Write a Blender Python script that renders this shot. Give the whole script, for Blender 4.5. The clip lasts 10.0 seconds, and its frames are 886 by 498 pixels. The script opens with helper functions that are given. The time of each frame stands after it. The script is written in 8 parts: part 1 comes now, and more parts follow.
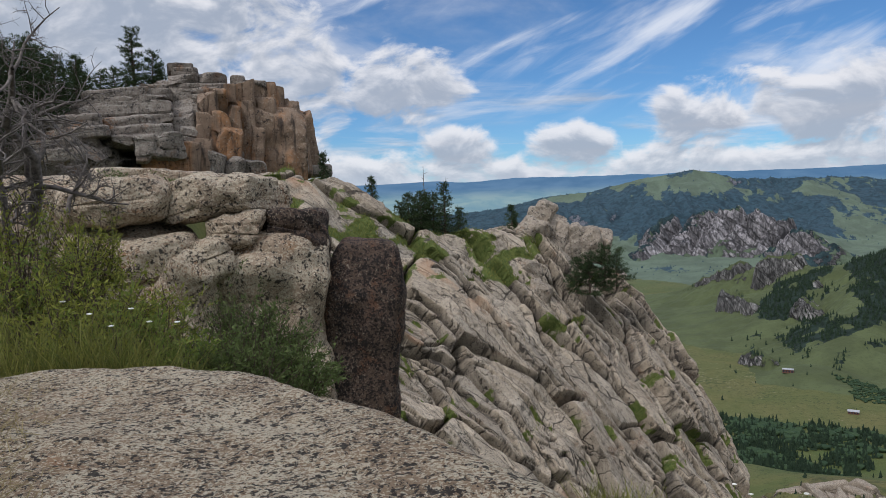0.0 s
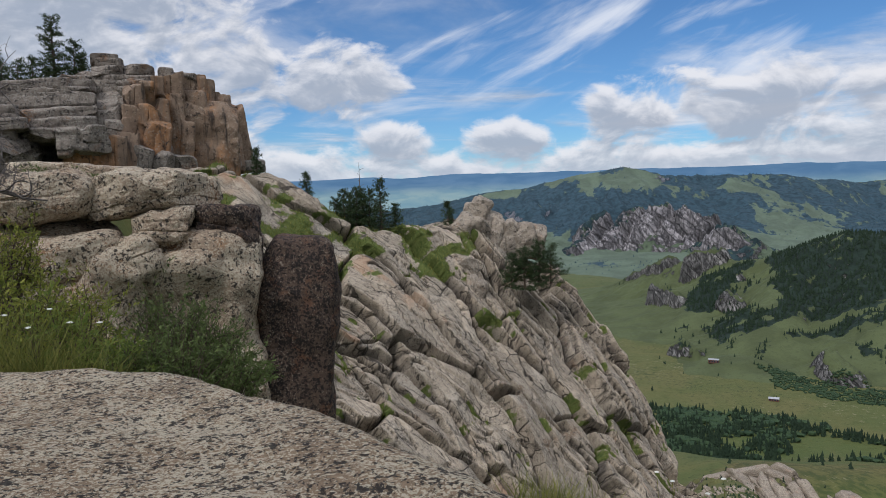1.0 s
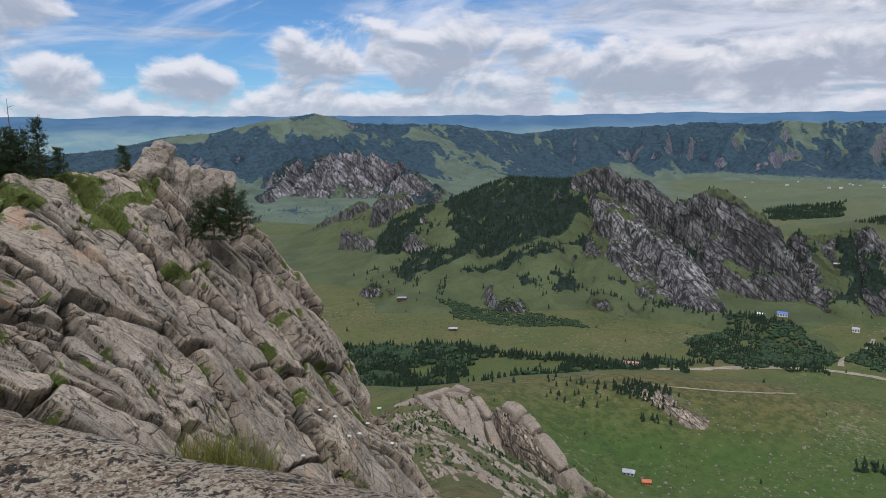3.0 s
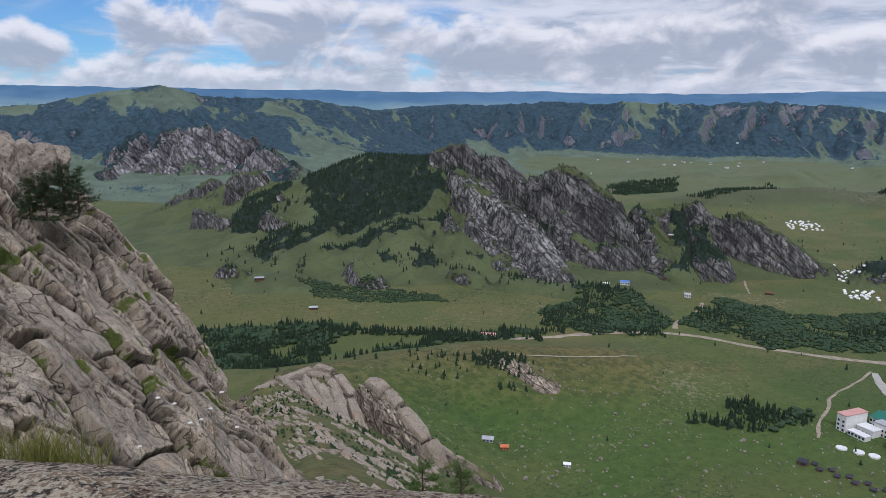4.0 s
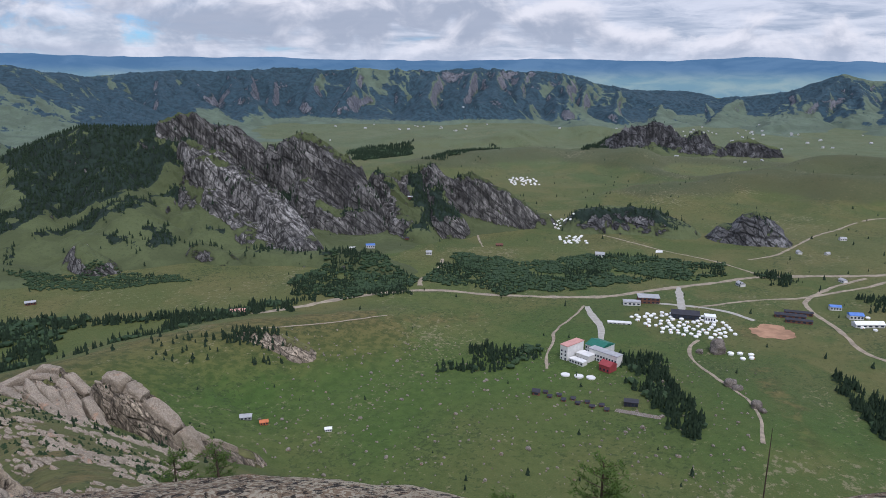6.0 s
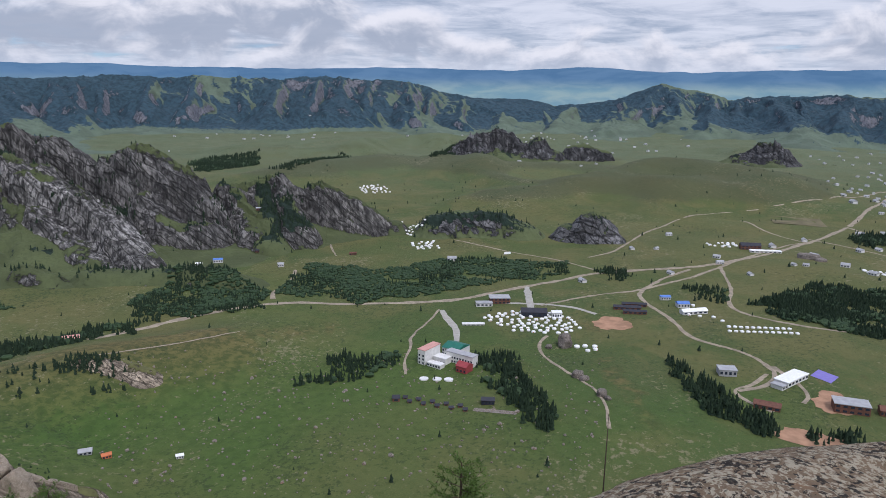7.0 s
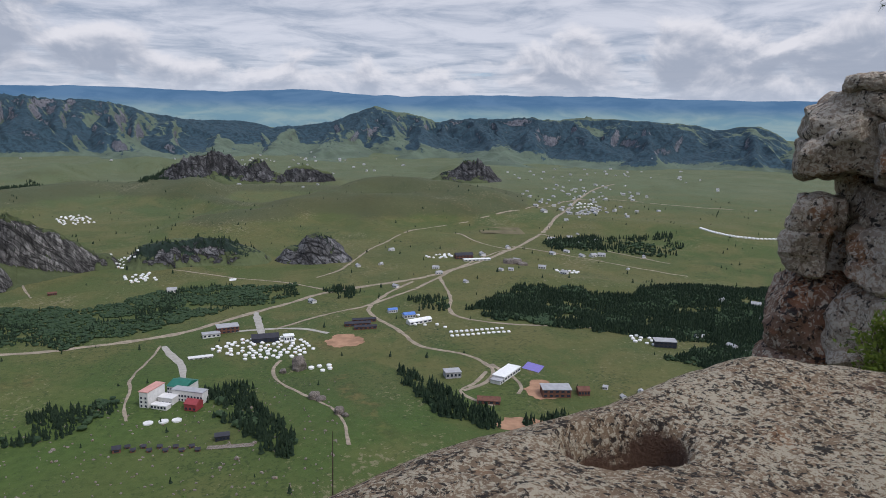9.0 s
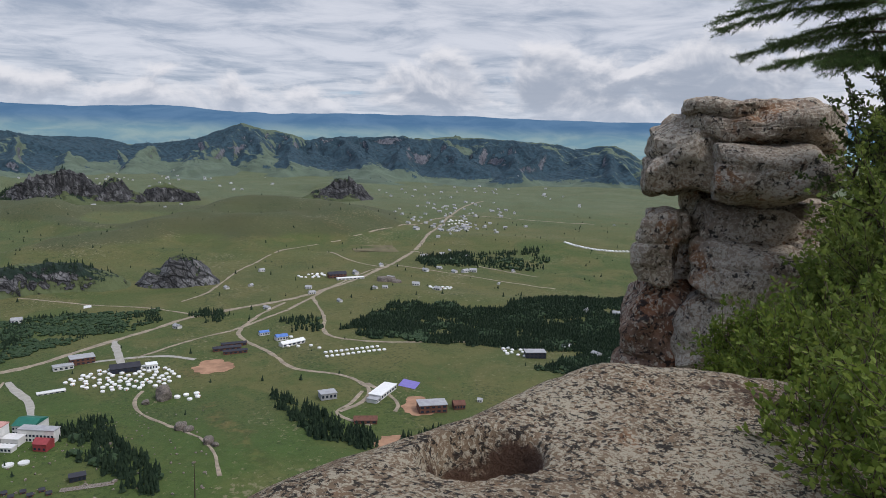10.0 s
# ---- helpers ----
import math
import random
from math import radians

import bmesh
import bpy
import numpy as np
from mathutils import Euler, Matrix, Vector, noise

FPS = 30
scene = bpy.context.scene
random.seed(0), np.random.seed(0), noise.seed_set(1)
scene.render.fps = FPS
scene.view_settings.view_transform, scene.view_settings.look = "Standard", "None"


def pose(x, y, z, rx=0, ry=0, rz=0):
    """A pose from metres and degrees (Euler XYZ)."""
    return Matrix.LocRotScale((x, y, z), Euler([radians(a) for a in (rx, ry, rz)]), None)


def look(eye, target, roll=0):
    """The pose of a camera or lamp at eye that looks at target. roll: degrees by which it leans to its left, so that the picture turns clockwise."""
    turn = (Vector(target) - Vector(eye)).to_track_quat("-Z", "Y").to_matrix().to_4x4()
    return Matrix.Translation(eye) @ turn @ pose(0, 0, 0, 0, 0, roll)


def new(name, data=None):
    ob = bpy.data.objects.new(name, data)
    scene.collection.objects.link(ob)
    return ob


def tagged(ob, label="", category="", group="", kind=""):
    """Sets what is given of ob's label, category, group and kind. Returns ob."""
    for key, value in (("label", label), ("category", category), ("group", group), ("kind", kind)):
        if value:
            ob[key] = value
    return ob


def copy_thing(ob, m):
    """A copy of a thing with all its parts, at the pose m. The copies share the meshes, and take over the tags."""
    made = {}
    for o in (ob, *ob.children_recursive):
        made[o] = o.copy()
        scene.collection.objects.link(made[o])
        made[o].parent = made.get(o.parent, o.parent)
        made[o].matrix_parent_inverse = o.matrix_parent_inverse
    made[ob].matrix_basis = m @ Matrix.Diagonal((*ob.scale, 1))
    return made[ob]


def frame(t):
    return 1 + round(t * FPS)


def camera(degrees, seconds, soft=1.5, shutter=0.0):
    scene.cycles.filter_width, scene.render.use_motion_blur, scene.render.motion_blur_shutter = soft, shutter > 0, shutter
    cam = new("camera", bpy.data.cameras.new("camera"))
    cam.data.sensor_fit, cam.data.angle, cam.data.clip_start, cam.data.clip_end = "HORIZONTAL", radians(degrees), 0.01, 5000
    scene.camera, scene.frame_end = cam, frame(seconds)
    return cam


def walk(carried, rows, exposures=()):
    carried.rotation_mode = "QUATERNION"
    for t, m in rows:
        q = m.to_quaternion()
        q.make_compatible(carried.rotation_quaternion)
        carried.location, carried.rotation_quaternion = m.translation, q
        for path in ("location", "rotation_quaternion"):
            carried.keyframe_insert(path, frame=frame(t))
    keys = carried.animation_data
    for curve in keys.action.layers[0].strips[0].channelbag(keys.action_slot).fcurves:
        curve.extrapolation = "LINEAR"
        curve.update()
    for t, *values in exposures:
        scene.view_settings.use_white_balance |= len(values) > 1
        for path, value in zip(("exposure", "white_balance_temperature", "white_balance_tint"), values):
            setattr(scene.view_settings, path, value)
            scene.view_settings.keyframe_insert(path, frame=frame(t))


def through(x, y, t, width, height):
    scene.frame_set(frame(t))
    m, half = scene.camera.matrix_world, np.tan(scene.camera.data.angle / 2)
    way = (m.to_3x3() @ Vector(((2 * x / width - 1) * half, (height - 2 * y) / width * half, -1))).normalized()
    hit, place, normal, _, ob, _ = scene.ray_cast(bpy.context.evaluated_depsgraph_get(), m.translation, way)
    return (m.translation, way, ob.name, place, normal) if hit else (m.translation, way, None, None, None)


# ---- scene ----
# the phone is held half a metre in front of someone who turns on the spot
ARM = 0.5
TURNS = [
    (0, 85.84, 1.75, -0.13),
    (0.5, 86.03, 1.64, -2.07),
    (1, 85.39, 1.65, -5.16),
    (1.5, 83.99, 1.84, -11.37),
    (2, 82.84, 1.77, -17.41),
    (2.5, 81.75, 1.17, -23.30),
    (4, 78.90, -0.47, -40.20),
    (4.5, 77.88, -0.62, -45.30),
    (5, 76.78, -0.83, -50.06),
    (5.5, 76.46, -0.56, -55.03),
    (7, 77.22, -0.58, -72.47),
    (7.5, 77.80, -0.63, -78.00),
    (8, 78.07, -0.63, -83.27),
    (8.5, 78.44, -0.82, -88.57),
    (9, 79.19, -1.05, -94.24),
    (9.5, 80.01, -1.31, -99.28),
    (10, 80.83, -1.53, -104.34),
]
cam = camera(63.10, 10.0, soft=0.6)
walk(cam, [(t, pose(ARM * math.sin(radians(-yaw)), ARM * math.cos(radians(-yaw)), 0, tilt, lean, yaw))
           for t, tilt, lean, yaw in TURNS],
     [(0, -0.02, 6250, 13), (2.5, -0.05, 6200, 14), (4.5, -0.08, 5950, 17), (6.2, -0.02, 5950, 17), (7, -0.03, 6000, 17), (7.6, -0.18, 6030, 17), (8, -0.18, 6050, 17), (10, -0.12, 6250, 14)])

# ---------------------------------------------------------------- light
SUN_FROM, SUN_UP = 226.0, 52.0   # degrees clockwise from the first heading, above the horizon
sun = new("sun", bpy.data.lights.new("sun", "SUN"))
sun.data.energy, sun.data.angle, sun.data.color = 1.9, radians(14.0), (1.0, 0.96, 0.90)
sun.matrix_world = look((0, 0, 0), (-math.sin(radians(SUN_FROM)), -math.cos(radians(SUN_FROM)), -math.tan(radians(SUN_UP))))


class Nodes:
    """A short way to write node trees."""

    def __init__(self, tree, empty=True):
        self.tree = tree
        if empty:
            tree.nodes.clear()

    def add(self, kind, **sets):
        n = self.tree.nodes.new(kind)
        for key, value in sets.items():
            setattr(n, key, value)
        return n

    def put(self, socket, value):
        if isinstance(value, bpy.types.NodeSocket):
            self.tree.links.new(value, socket)
        elif value is not None:
            socket.default_value = value

    def math(self, op, a, b=None, c=None, clamp=False):
        n = self.add("ShaderNodeMath", operation=op, use_clamp=clamp)
        for s, v in zip(n.inputs, (a, b, c)):
            self.put(s, v)
        return n.outputs[0]

    def ramp(self, value, lo, hi, to0=0.0, to1=1.0, smooth=True):
        n = self.add("ShaderNodeMapRange", interpolation_type="SMOOTHSTEP" if smooth else "LINEAR")
        for s, v in zip(n.inputs, (value, lo, hi, to0, to1)):
            self.put(s, v)
        return n.outputs[0]

    def mix(self, k, a, b, mode="MIX"):
        n = self.add("ShaderNodeMix", data_type="RGBA", blend_type=mode)
        self.put(n.inputs[0], k)
        for s, v in ((n.inputs[6], a), (n.inputs[7], b)):
            self.put(s, (*v, 1) if isinstance(v, tuple) and len(v) == 3 else v)
        return n.outputs[2]

    def noise(self, vec, scale, detail=4.0, rough=0.55, warp=0.0):
        n = self.add("ShaderNodeTexNoise")
        self.put(n.inputs["Vector"], vec)
        for k, v in (("Scale", scale), ("Detail", detail), ("Roughness", rough), ("Distortion", warp)):
            n.inputs[k].default_value = v
        return n.outputs["Fac"]

    def cells(self, vec, scale, feature="F1", out="Distance"):
        n = self.add("ShaderNodeTexVoronoi", feature=feature)
        self.put(n.inputs["Vector"], vec)
        n.inputs["Scale"].default_value = scale
        return n.outputs[out]

    def vec(self, x, y, z):
        n = self.add("ShaderNodeCombineXYZ")
        for s, v in zip(n.inputs, (x, y, z)):
            self.put(s, v)
        return n.outputs[0]


def sky():
    w = bpy.data.worlds.new("sky")
    scene.world = w
    w.use_nodes = True
    g = Nodes(w.node_tree)
    tex = g.add("ShaderNodeTexSky", sky_type="NISHITA", sun_disc=False, sun_elevation=radians(SUN_UP),
                sun_rotation=radians(SUN_FROM), altitude=1500, air_density=1.0, dust_density=0.6, ozone_density=1.6)
    blue = g.mix(1.0, tex.outputs[0], (0.050, 0.078, 0.100), "MULTIPLY")
    sep = g.add("ShaderNodeSeparateXYZ")
    g.put(sep.inputs[0], g.add("ShaderNodeTexCoord").outputs["Generated"])
    x, y, z = sep.outputs
    az = g.math("MULTIPLY", g.math("ARCTAN2", x, y), 57.2958)
    el = g.math("MULTIPLY", g.math("ARCSINE", z), 57.2958)
    up = g.math("MAXIMUM", z, 0.0)
    # thin layer cloud, seen at a slant: streaks that close up towards the horizon
    hi = g.math("ADD", up, 0.07)
    plane = g.vec(g.math("DIVIDE", x, hi), g.math("DIVIDE", y, hi), 0.0)
    sheet = g.noise(plane, 0.55, 9, 0.58, 0.5)
    sheet2 = g.noise(plane, 1.5, 8, 0.62, 0.5)
    closed = g.ramp(az, 25.0, 60.0, 0.0, 1.0)           # broken on one side, closed on the other
    closed = g.math("MAXIMUM", closed, g.ramp(az, -12.0, -50.0, 0.0, 1.0))
    cover = g.math("ADD", sheet, g.math("MULTIPLY", closed, 0.30))
    veil = g.ramp(cover, 0.46, 0.70)
    streak = g.ramp(g.math("ADD", g.math("MULTIPLY", sheet2, 0.65), g.math("MULTIPLY", sheet, 0.35)), 0.34, 0.62)
    sheet_col = g.mix(streak, (0.36, 0.42, 0.50), (0.74, 0.76, 0.79))
    col = g.mix(g.math("MULTIPLY", veil, 0.93), blue, sheet_col)

    # high ice cloud drawn out in long strands
    c, q = math.cos(radians(24.0)), math.sin(radians(24.0))
    strand = g.vec(g.math("MULTIPLY", g.math("ADD", g.math("MULTIPLY", az, c), g.math("MULTIPLY", el, q)), 0.035), g.math("MULTIPLY", g.math("SUBTRACT", g.math("MULTIPLY", el, c), g.math("MULTIPLY", az, q)), 0.17), 3.1)
    wisp = g.math("ADD", g.math("MULTIPLY", g.noise(strand, 1.1, 4, 0.5, 0.6), 0.82), g.math("MULTIPLY", g.noise(strand, 5.0, 8, 0.62, 0.8), 0.18))
    wisp = g.math("MULTIPLY", g.ramp(wisp, 0.49, 0.66), g.ramp(el, 5.0, 8.5))
    col = g.mix(g.math("MULTIPLY", g.math("MULTIPLY", wisp, g.math("SUBTRACT", 1.0, closed)), 0.85), col, (0.78, 0.82, 0.87))

    # heaped clouds low over the hills, bright above and grey below
    def heaps(rise):
        e2 = g.math("ADD", el, rise)
        field = g.vec(g.math("MULTIPLY", az, 0.20), g.math("MULTIPLY", e2, 0.34), 0.0)
        puff = g.math("SUBTRACT", g.noise(field, 1.0, 9, 0.56, 0.35), 0.5)
        heap = None
        for a, e, wa, we in HEAPS:
            q = g.math("ADD", g.math("POWER", g.math("ABSOLUTE", g.math("DIVIDE", g.math("SUBTRACT", az, a), wa)), 2.0),
                       g.math("POWER", g.math("ABSOLUTE", g.math("DIVIDE", g.math("SUBTRACT", e2, e), we)), 2.0))
            one = g.math("SUBTRACT", 1.0, q)
            heap = one if heap is None else g.math("MAXIMUM", heap, one)
        low = g.ramp(e2, 6.5, 1.8, -0.65, 0.42)
        return g.math("ADD", g.math("MULTIPLY", puff, 3.0), g.math("MAXIMUM", g.math("MULTIPLY", g.math("MAXIMUM", heap, -1.2), 0.65), low))

    body, above = heaps(0.0), heaps(0.75)
    solid = g.ramp(body, -0.08, 0.42)
    shade = g.ramp(g.math("SUBTRACT", above, g.math("MULTIPLY", body, 0.35)), -0.25, 0.55)
    heap_col = g.mix(shade, (0.84, 0.84, 0.84), (0.40, 0.45, 0.52))
    col = g.mix(g.math("MULTIPLY", solid, 0.92), col, heap_col)
    # haze along the skyline
    col = g.mix(g.ramp(el, 3.0, 0.6, 0.0, 0.40), col, (0.60, 0.67, 0.75))
    # under the horizon
    col = g.mix(g.ramp(el, -0.5, -3.0), col, (0.08, 0.10, 0.06))
    # an overcast sky grows brighter towards its top
    col = g.mix(1.0, col, g.mix(g.ramp(z, 0.32, 0.95), (1.0, 1.0, 1.0), (2.1, 2.1, 2.1)), "MULTIPLY")
    back = g.add("ShaderNodeBackground")
    g.put(back.inputs[0], col)
    back.inputs[1].default_value = 1.0
    g.put(g.add("ShaderNodeOutputWorld").inputs[0], back.outputs[0])


# heaped clouds: degrees clockwise, degrees up, half width, half height
HEAPS = [(-24, 13, 17, 9), (-14, 8, 8, 5), (-2.5, 8.6, 5.5, 2.8), (2, 4.0, 4, 1.9), (10, 3.6, 5, 1.9), (20, 5.6, 4, 3), (28, 5.8, 6, 3.2), (36, 4.2, 6, 3.0), (44, 4.2, 7, 2.8),
         (56, 5.0, 6, 4.6), (62, 7.0, 6, 3.2), (69, 3.8, 4, 1.9), (105, 3.8, 5, 2.6),
         (113, 4.0, 7, 3.0), (125, 4.5, 8, 3.5)]
sky()

# ---------------------------------------------------------------- numbers
def _hash(ix, iy, iz, seed):
    h = (ix * 374761393 + iy * 668265263 + iz * 2147483647 + seed * 1274126177) & 0xFFFFFFFF
    h = ((h ^ (h >> 13)) * 1274126177) & 0xFFFFFFFF
    return ((h ^ (h >> 16)) & 0xFFFFFF) / float(0xFFFFFF)


def noise3(x, y, z, seed=0):
    """Smooth value noise, -1 to 1, on arrays."""
    x, y, z = np.broadcast_arrays(np.asarray(x, float), np.asarray(y, float), np.asarray(z, float))
    fx, fy, fz = np.floor(x), np.floor(y), np.floor(z)
    ix, iy, iz = fx.astype(np.int64), fy.astype(np.int64), fz.astype(np.int64)
    u, v, w = x - fx, y - fy, z - fz
    u, v, w = (q * q * q * (q * (q * 6 - 15) + 10) for q in (u, v, w))
    out = 0
    for dx in (0, 1):
        for dy in (0, 1):
            for dz in (0, 1):
                k = (u if dx else 1 - u) * (v if dy else 1 - v) * (w if dz else 1 - w)
                out = out + k * _hash(ix + dx, iy + dy, iz + dz, seed)
    return out * 2 - 1


def noise2(x, y, seed=0):
    x, y = np.asarray(x, float), np.asarray(y, float)
    fx, fy = np.floor(x), np.floor(y)
    ix, iy = fx.astype(np.int64), fy.astype(np.int64)
    u, v = x - fx, y - fy
    u, v = (q * q * q * (q * (q * 6 - 15) + 10) for q in (u, v))
    a, b = _hash(ix, iy, 0, seed), _hash(ix + 1, iy, 0, seed)
    c, d = _hash(ix, iy + 1, 0, seed), _hash(ix + 1, iy + 1, 0, seed)
    return ((a * (1 - u) + b * u) * (1 - v) + (c * (1 - u) + d * u) * v) * 2 - 1


def fbm2(x, y, octaves=5, seed=0, gain=0.5):
    out, amp = 0, 1.0
    for o in range(octaves):
        out = out + amp * noise2(x * 2 ** o + 17.3 * o, y * 2 ** o - 9.1 * o, seed + o)
        amp *= gain
    return out


def ridged2(x, y, octaves=5, seed=0, gain=0.5):
    out, amp = 0, 1.0
    for o in range(octaves):
        out = out + amp * (1 - 2 * np.abs(noise2(x * 2 ** o + 5.7 * o, y * 2 ** o + 3.3 * o, seed + o)))
        amp *= gain
    return out


def fbm3(p, scale, octaves=4, seed=0, gain=0.5):
    out, amp, p = 0, 1.0, p / scale
    for o in range(octaves):
        out = out + amp * noise3(p[:, 0] * 2 ** o, p[:, 1] * 2 ** o, p[:, 2] * 2 ** o + 7.7 * o, seed + o)
        amp *= gain
    return out


def plates(a, b, wide, long, seed, jitter=0.95):
    """Long uneven plates: the metres to the nearest joint, a number for the plate, and the way from its middle."""
    u, v = a / wide, b / long
    iu, iv = np.floor(u).astype(np.int64), np.floor(v).astype(np.int64)
    f1, f2 = np.full(u.shape, 9.0), np.full(u.shape, 9.0)
    who = np.zeros(u.shape)
    c1, c2 = [np.zeros(u.shape), np.zeros(u.shape)], [np.zeros(u.shape), np.zeros(u.shape)]
    for p in (-1, 0, 1):
        for q in (-1, 0, 1):
            cu = iu + p + 0.5 + jitter * (_hash(iu + p, iv + q, 1, seed) - 0.5)
            cv = iv + q + 0.5 + jitter * (_hash(iu + p, iv + q, 2, seed) - 0.5)
            d = np.hypot(u - cu, v - cv)
            near, second = d < f1, d < f2
            for k, c in enumerate((cu, cv)):
                c2[k] = np.where(near, c1[k], np.where(second, c, c2[k]))
                c1[k] = np.where(near, c, c1[k])
            f2 = np.where(near, f1, np.where(second, d, f2))
            f1 = np.where(near, d, f1)
            who = np.where(near, _hash(iu + p, iv + q, 3, seed), who)
    gu, gv = c2[0] - c1[0], c2[1] - c1[1]
    return (f2 * f2 - f1 * f1) / 2 / (np.hypot(gu / wide, gv / long) + 1e-9), who, u - c1[0], v - c1[1]


def joints(q, seed, jitter=0.7):
    """Uneven strips along a line: the strip's number, the distance to its nearer edge, and the way across it, 0 to 1."""
    k = np.floor(q).astype(np.int64)

    def edge(i):
        return i + jitter * (_hash(i, i * 0, 7, seed) - 0.5)
    k = np.where(q < edge(k), k - 1, k)
    k = np.where(q >= edge(k + 1), k + 1, k)
    lo, hi = edge(k), edge(k + 1)
    return k, np.minimum(q - lo, hi - q), (q - lo) / (hi - lo)


def smooth(a, lo, hi):
    k = np.clip((a - lo) / (hi - lo), 0, 1)
    return k * k * (3 - 2 * k)


def along(x, y, line):
    """The distance to a line of (x, y, z) corners, and the line's height there."""
    best, height = np.full(np.shape(x), 1e9), np.zeros(np.shape(x))
    for (ax, ay, az), (bx, by, bz) in zip(line, line[1:]):
        lx, ly = bx - ax, by - ay
        k = np.clip(((x - ax) * lx + (y - ay) * ly) / (lx * lx + ly * ly), 0, 1)
        d = np.hypot(x - ax - k * lx, y - ay - k * ly)
        near = d < best
        best, height = np.where(near, d, best), np.where(near, az + k * (bz - az), height)
    return best, height


def at(az, r, el):
    """A place by degrees clockwise, metres out and degrees up."""
    return (r * math.sin(radians(az)), r * math.cos(radians(az)), r * math.tan(radians(el)))


# ---------------------------------------------------------------- meshes
def mesh_of(name, verts, faces, material=None, smooth_shade=True):
    """A mesh from an array of corners and one of quads or triangles."""
    me = bpy.data.meshes.new(name)
    verts, faces = np.asarray(verts, np.float32), np.asarray(faces, np.int32)
    n = faces.shape[1]
    me.vertices.add(len(verts))
    me.vertices.foreach_set("co", verts.ravel())
    me.loops.add(faces.size)
    me.loops.foreach_set("vertex_index", faces.ravel())
    me.polygons.add(len(faces))
    me.polygons.foreach_set("loop_start", np.arange(0, faces.size, n, dtype=np.int32))
    me.polygons.foreach_set("use_smooth", np.full(len(faces), smooth_shade))
    if material:
        me.materials.append(material)
    me.update(calc_edges=True)
    return me


def grid_faces(nu, nv, keep=None):
    i = np.arange(nu * nv).reshape(nu, nv)
    f = np.stack([i[:-1, :-1], i[1:, :-1], i[1:, 1:], i[:-1, 1:]], -1).reshape(-1, 4)
    if keep is not None:
        f = f[keep.ravel()[f].any(1)]
    return f


def trimmed(verts, faces):
    """Only the corners that are used."""
    used, back = np.unique(faces, return_inverse=True)
    return verts[used], back.reshape(faces.shape)


def mask(me, name, values):
    me.attributes.new(name, "FLOAT", "POINT").data.foreach_set("value", np.asarray(values, np.float32))


def part(name, bm, material, parent, label=""):
    """A bmesh, or a ready mesh, as one object under a thing or a part."""
    if isinstance(bm, bmesh.types.BMesh):
        me = bpy.data.meshes.new(name)
        bm.to_mesh(me)
        bm.free()
        if material:
            me.materials.append(material)
    else:
        me = bm
    ob = new(name, me)
    ob.parent = parent
    if label:
        tagged(ob, label)
    return ob


def thing(name, label, category, group="", kind="", data=None, m=None):
    ob = new(name, data)
    if m is not None:
        ob.matrix_world = m
    return tagged(ob, label, category, group, kind)


BALLS = {}


def ball(sub):
    if sub not in BALLS:
        bm = bmesh.new()
        bmesh.ops.create_icosphere(bm, subdivisions=sub, radius=1)
        BALLS[sub] = (np.array([v.co for v in bm.verts]), np.array([[v.index for v in f.verts] for f in bm.faces]))
        bm.free()
    return BALLS[sub]


def rock_mesh(name, size, material, seed=0, sub=4, box=5.0, rough=0.10, split=0.0, cuts=7, grooves=0.0):
    """A weathered block: a rounded box with worn corners, dents and hollows. Its origin is its middle."""
    n, f = ball(sub)
    p = n / (np.abs(n) ** box).sum(1)[:, None] ** (1 / box)
    p = p * (np.array(size) / 2)
    big = float(min(size))
    q = p + seed * 13.7
    way = n / np.array(size) * big
    way /= np.linalg.norm(way, axis=1)[:, None]
    bump = fbm3(q, 0.9 * big, 3, seed) * rough * big + fbm3(q, 0.22 * big, 3, seed + 9) * rough * 0.22 * big
    rng = np.random.default_rng(seed)
    for _ in range(cuts):   # broken faces
        way_c = rng.normal(size=3) * np.array([1, 1, 0.7])
        way_c /= np.linalg.norm(way_c)
        reach = np.abs(way_c) @ (np.array(size) / 2)
        over = p @ way_c - reach * rng.uniform(0.60, 0.86)
        p = p - np.maximum(over, 0)[:, None] * way_c * 0.93
    if split:   # open joints that run round the block
        bands = np.abs(noise3(q[:, 0] / (3 * big), q[:, 1] / (3 * big), q[:, 2] / (0.55 * big), seed + 4))
        bump = bump - split * big * np.exp(-(bands / 0.06) ** 2)
    if grooves:   # upright joints and broken ribs
        cut = np.abs(noise3(q[:, 0] / (0.45 * big), q[:, 1] / (0.45 * big), q[:, 2] / (2.6 * big), seed + 5))
        rib = noise3(q[:, 0] / (0.3 * big), q[:, 1] / (0.3 * big), q[:, 2] / (1.2 * big), seed + 6)
        bump = bump - grooves * big * np.exp(-(cut / 0.07) ** 2) + 0.5 * grooves * big * np.round(rib * 2.5) / 2.5
    p = p + way * bump[:, None]
    return mesh_of(name, p, f, material, sub < 4)

# ---------------------------------------------------------------- materials
def material(name, rough=0.9):
    m = bpy.data.materials.new(name)
    m.use_nodes = True
    g = Nodes(m.node_tree)
    bsdf = g.add("ShaderNodeBsdfPrincipled")
    bsdf.inputs["Roughness"].default_value = rough
    bsdf.inputs["Specular IOR Level"].default_value = 0.25
    g.put(g.add("ShaderNodeOutputMaterial").inputs[0], bsdf.outputs[0])
    where = g.add("ShaderNodeNewGeometry").outputs["Position"]
    return m, g, bsdf, where


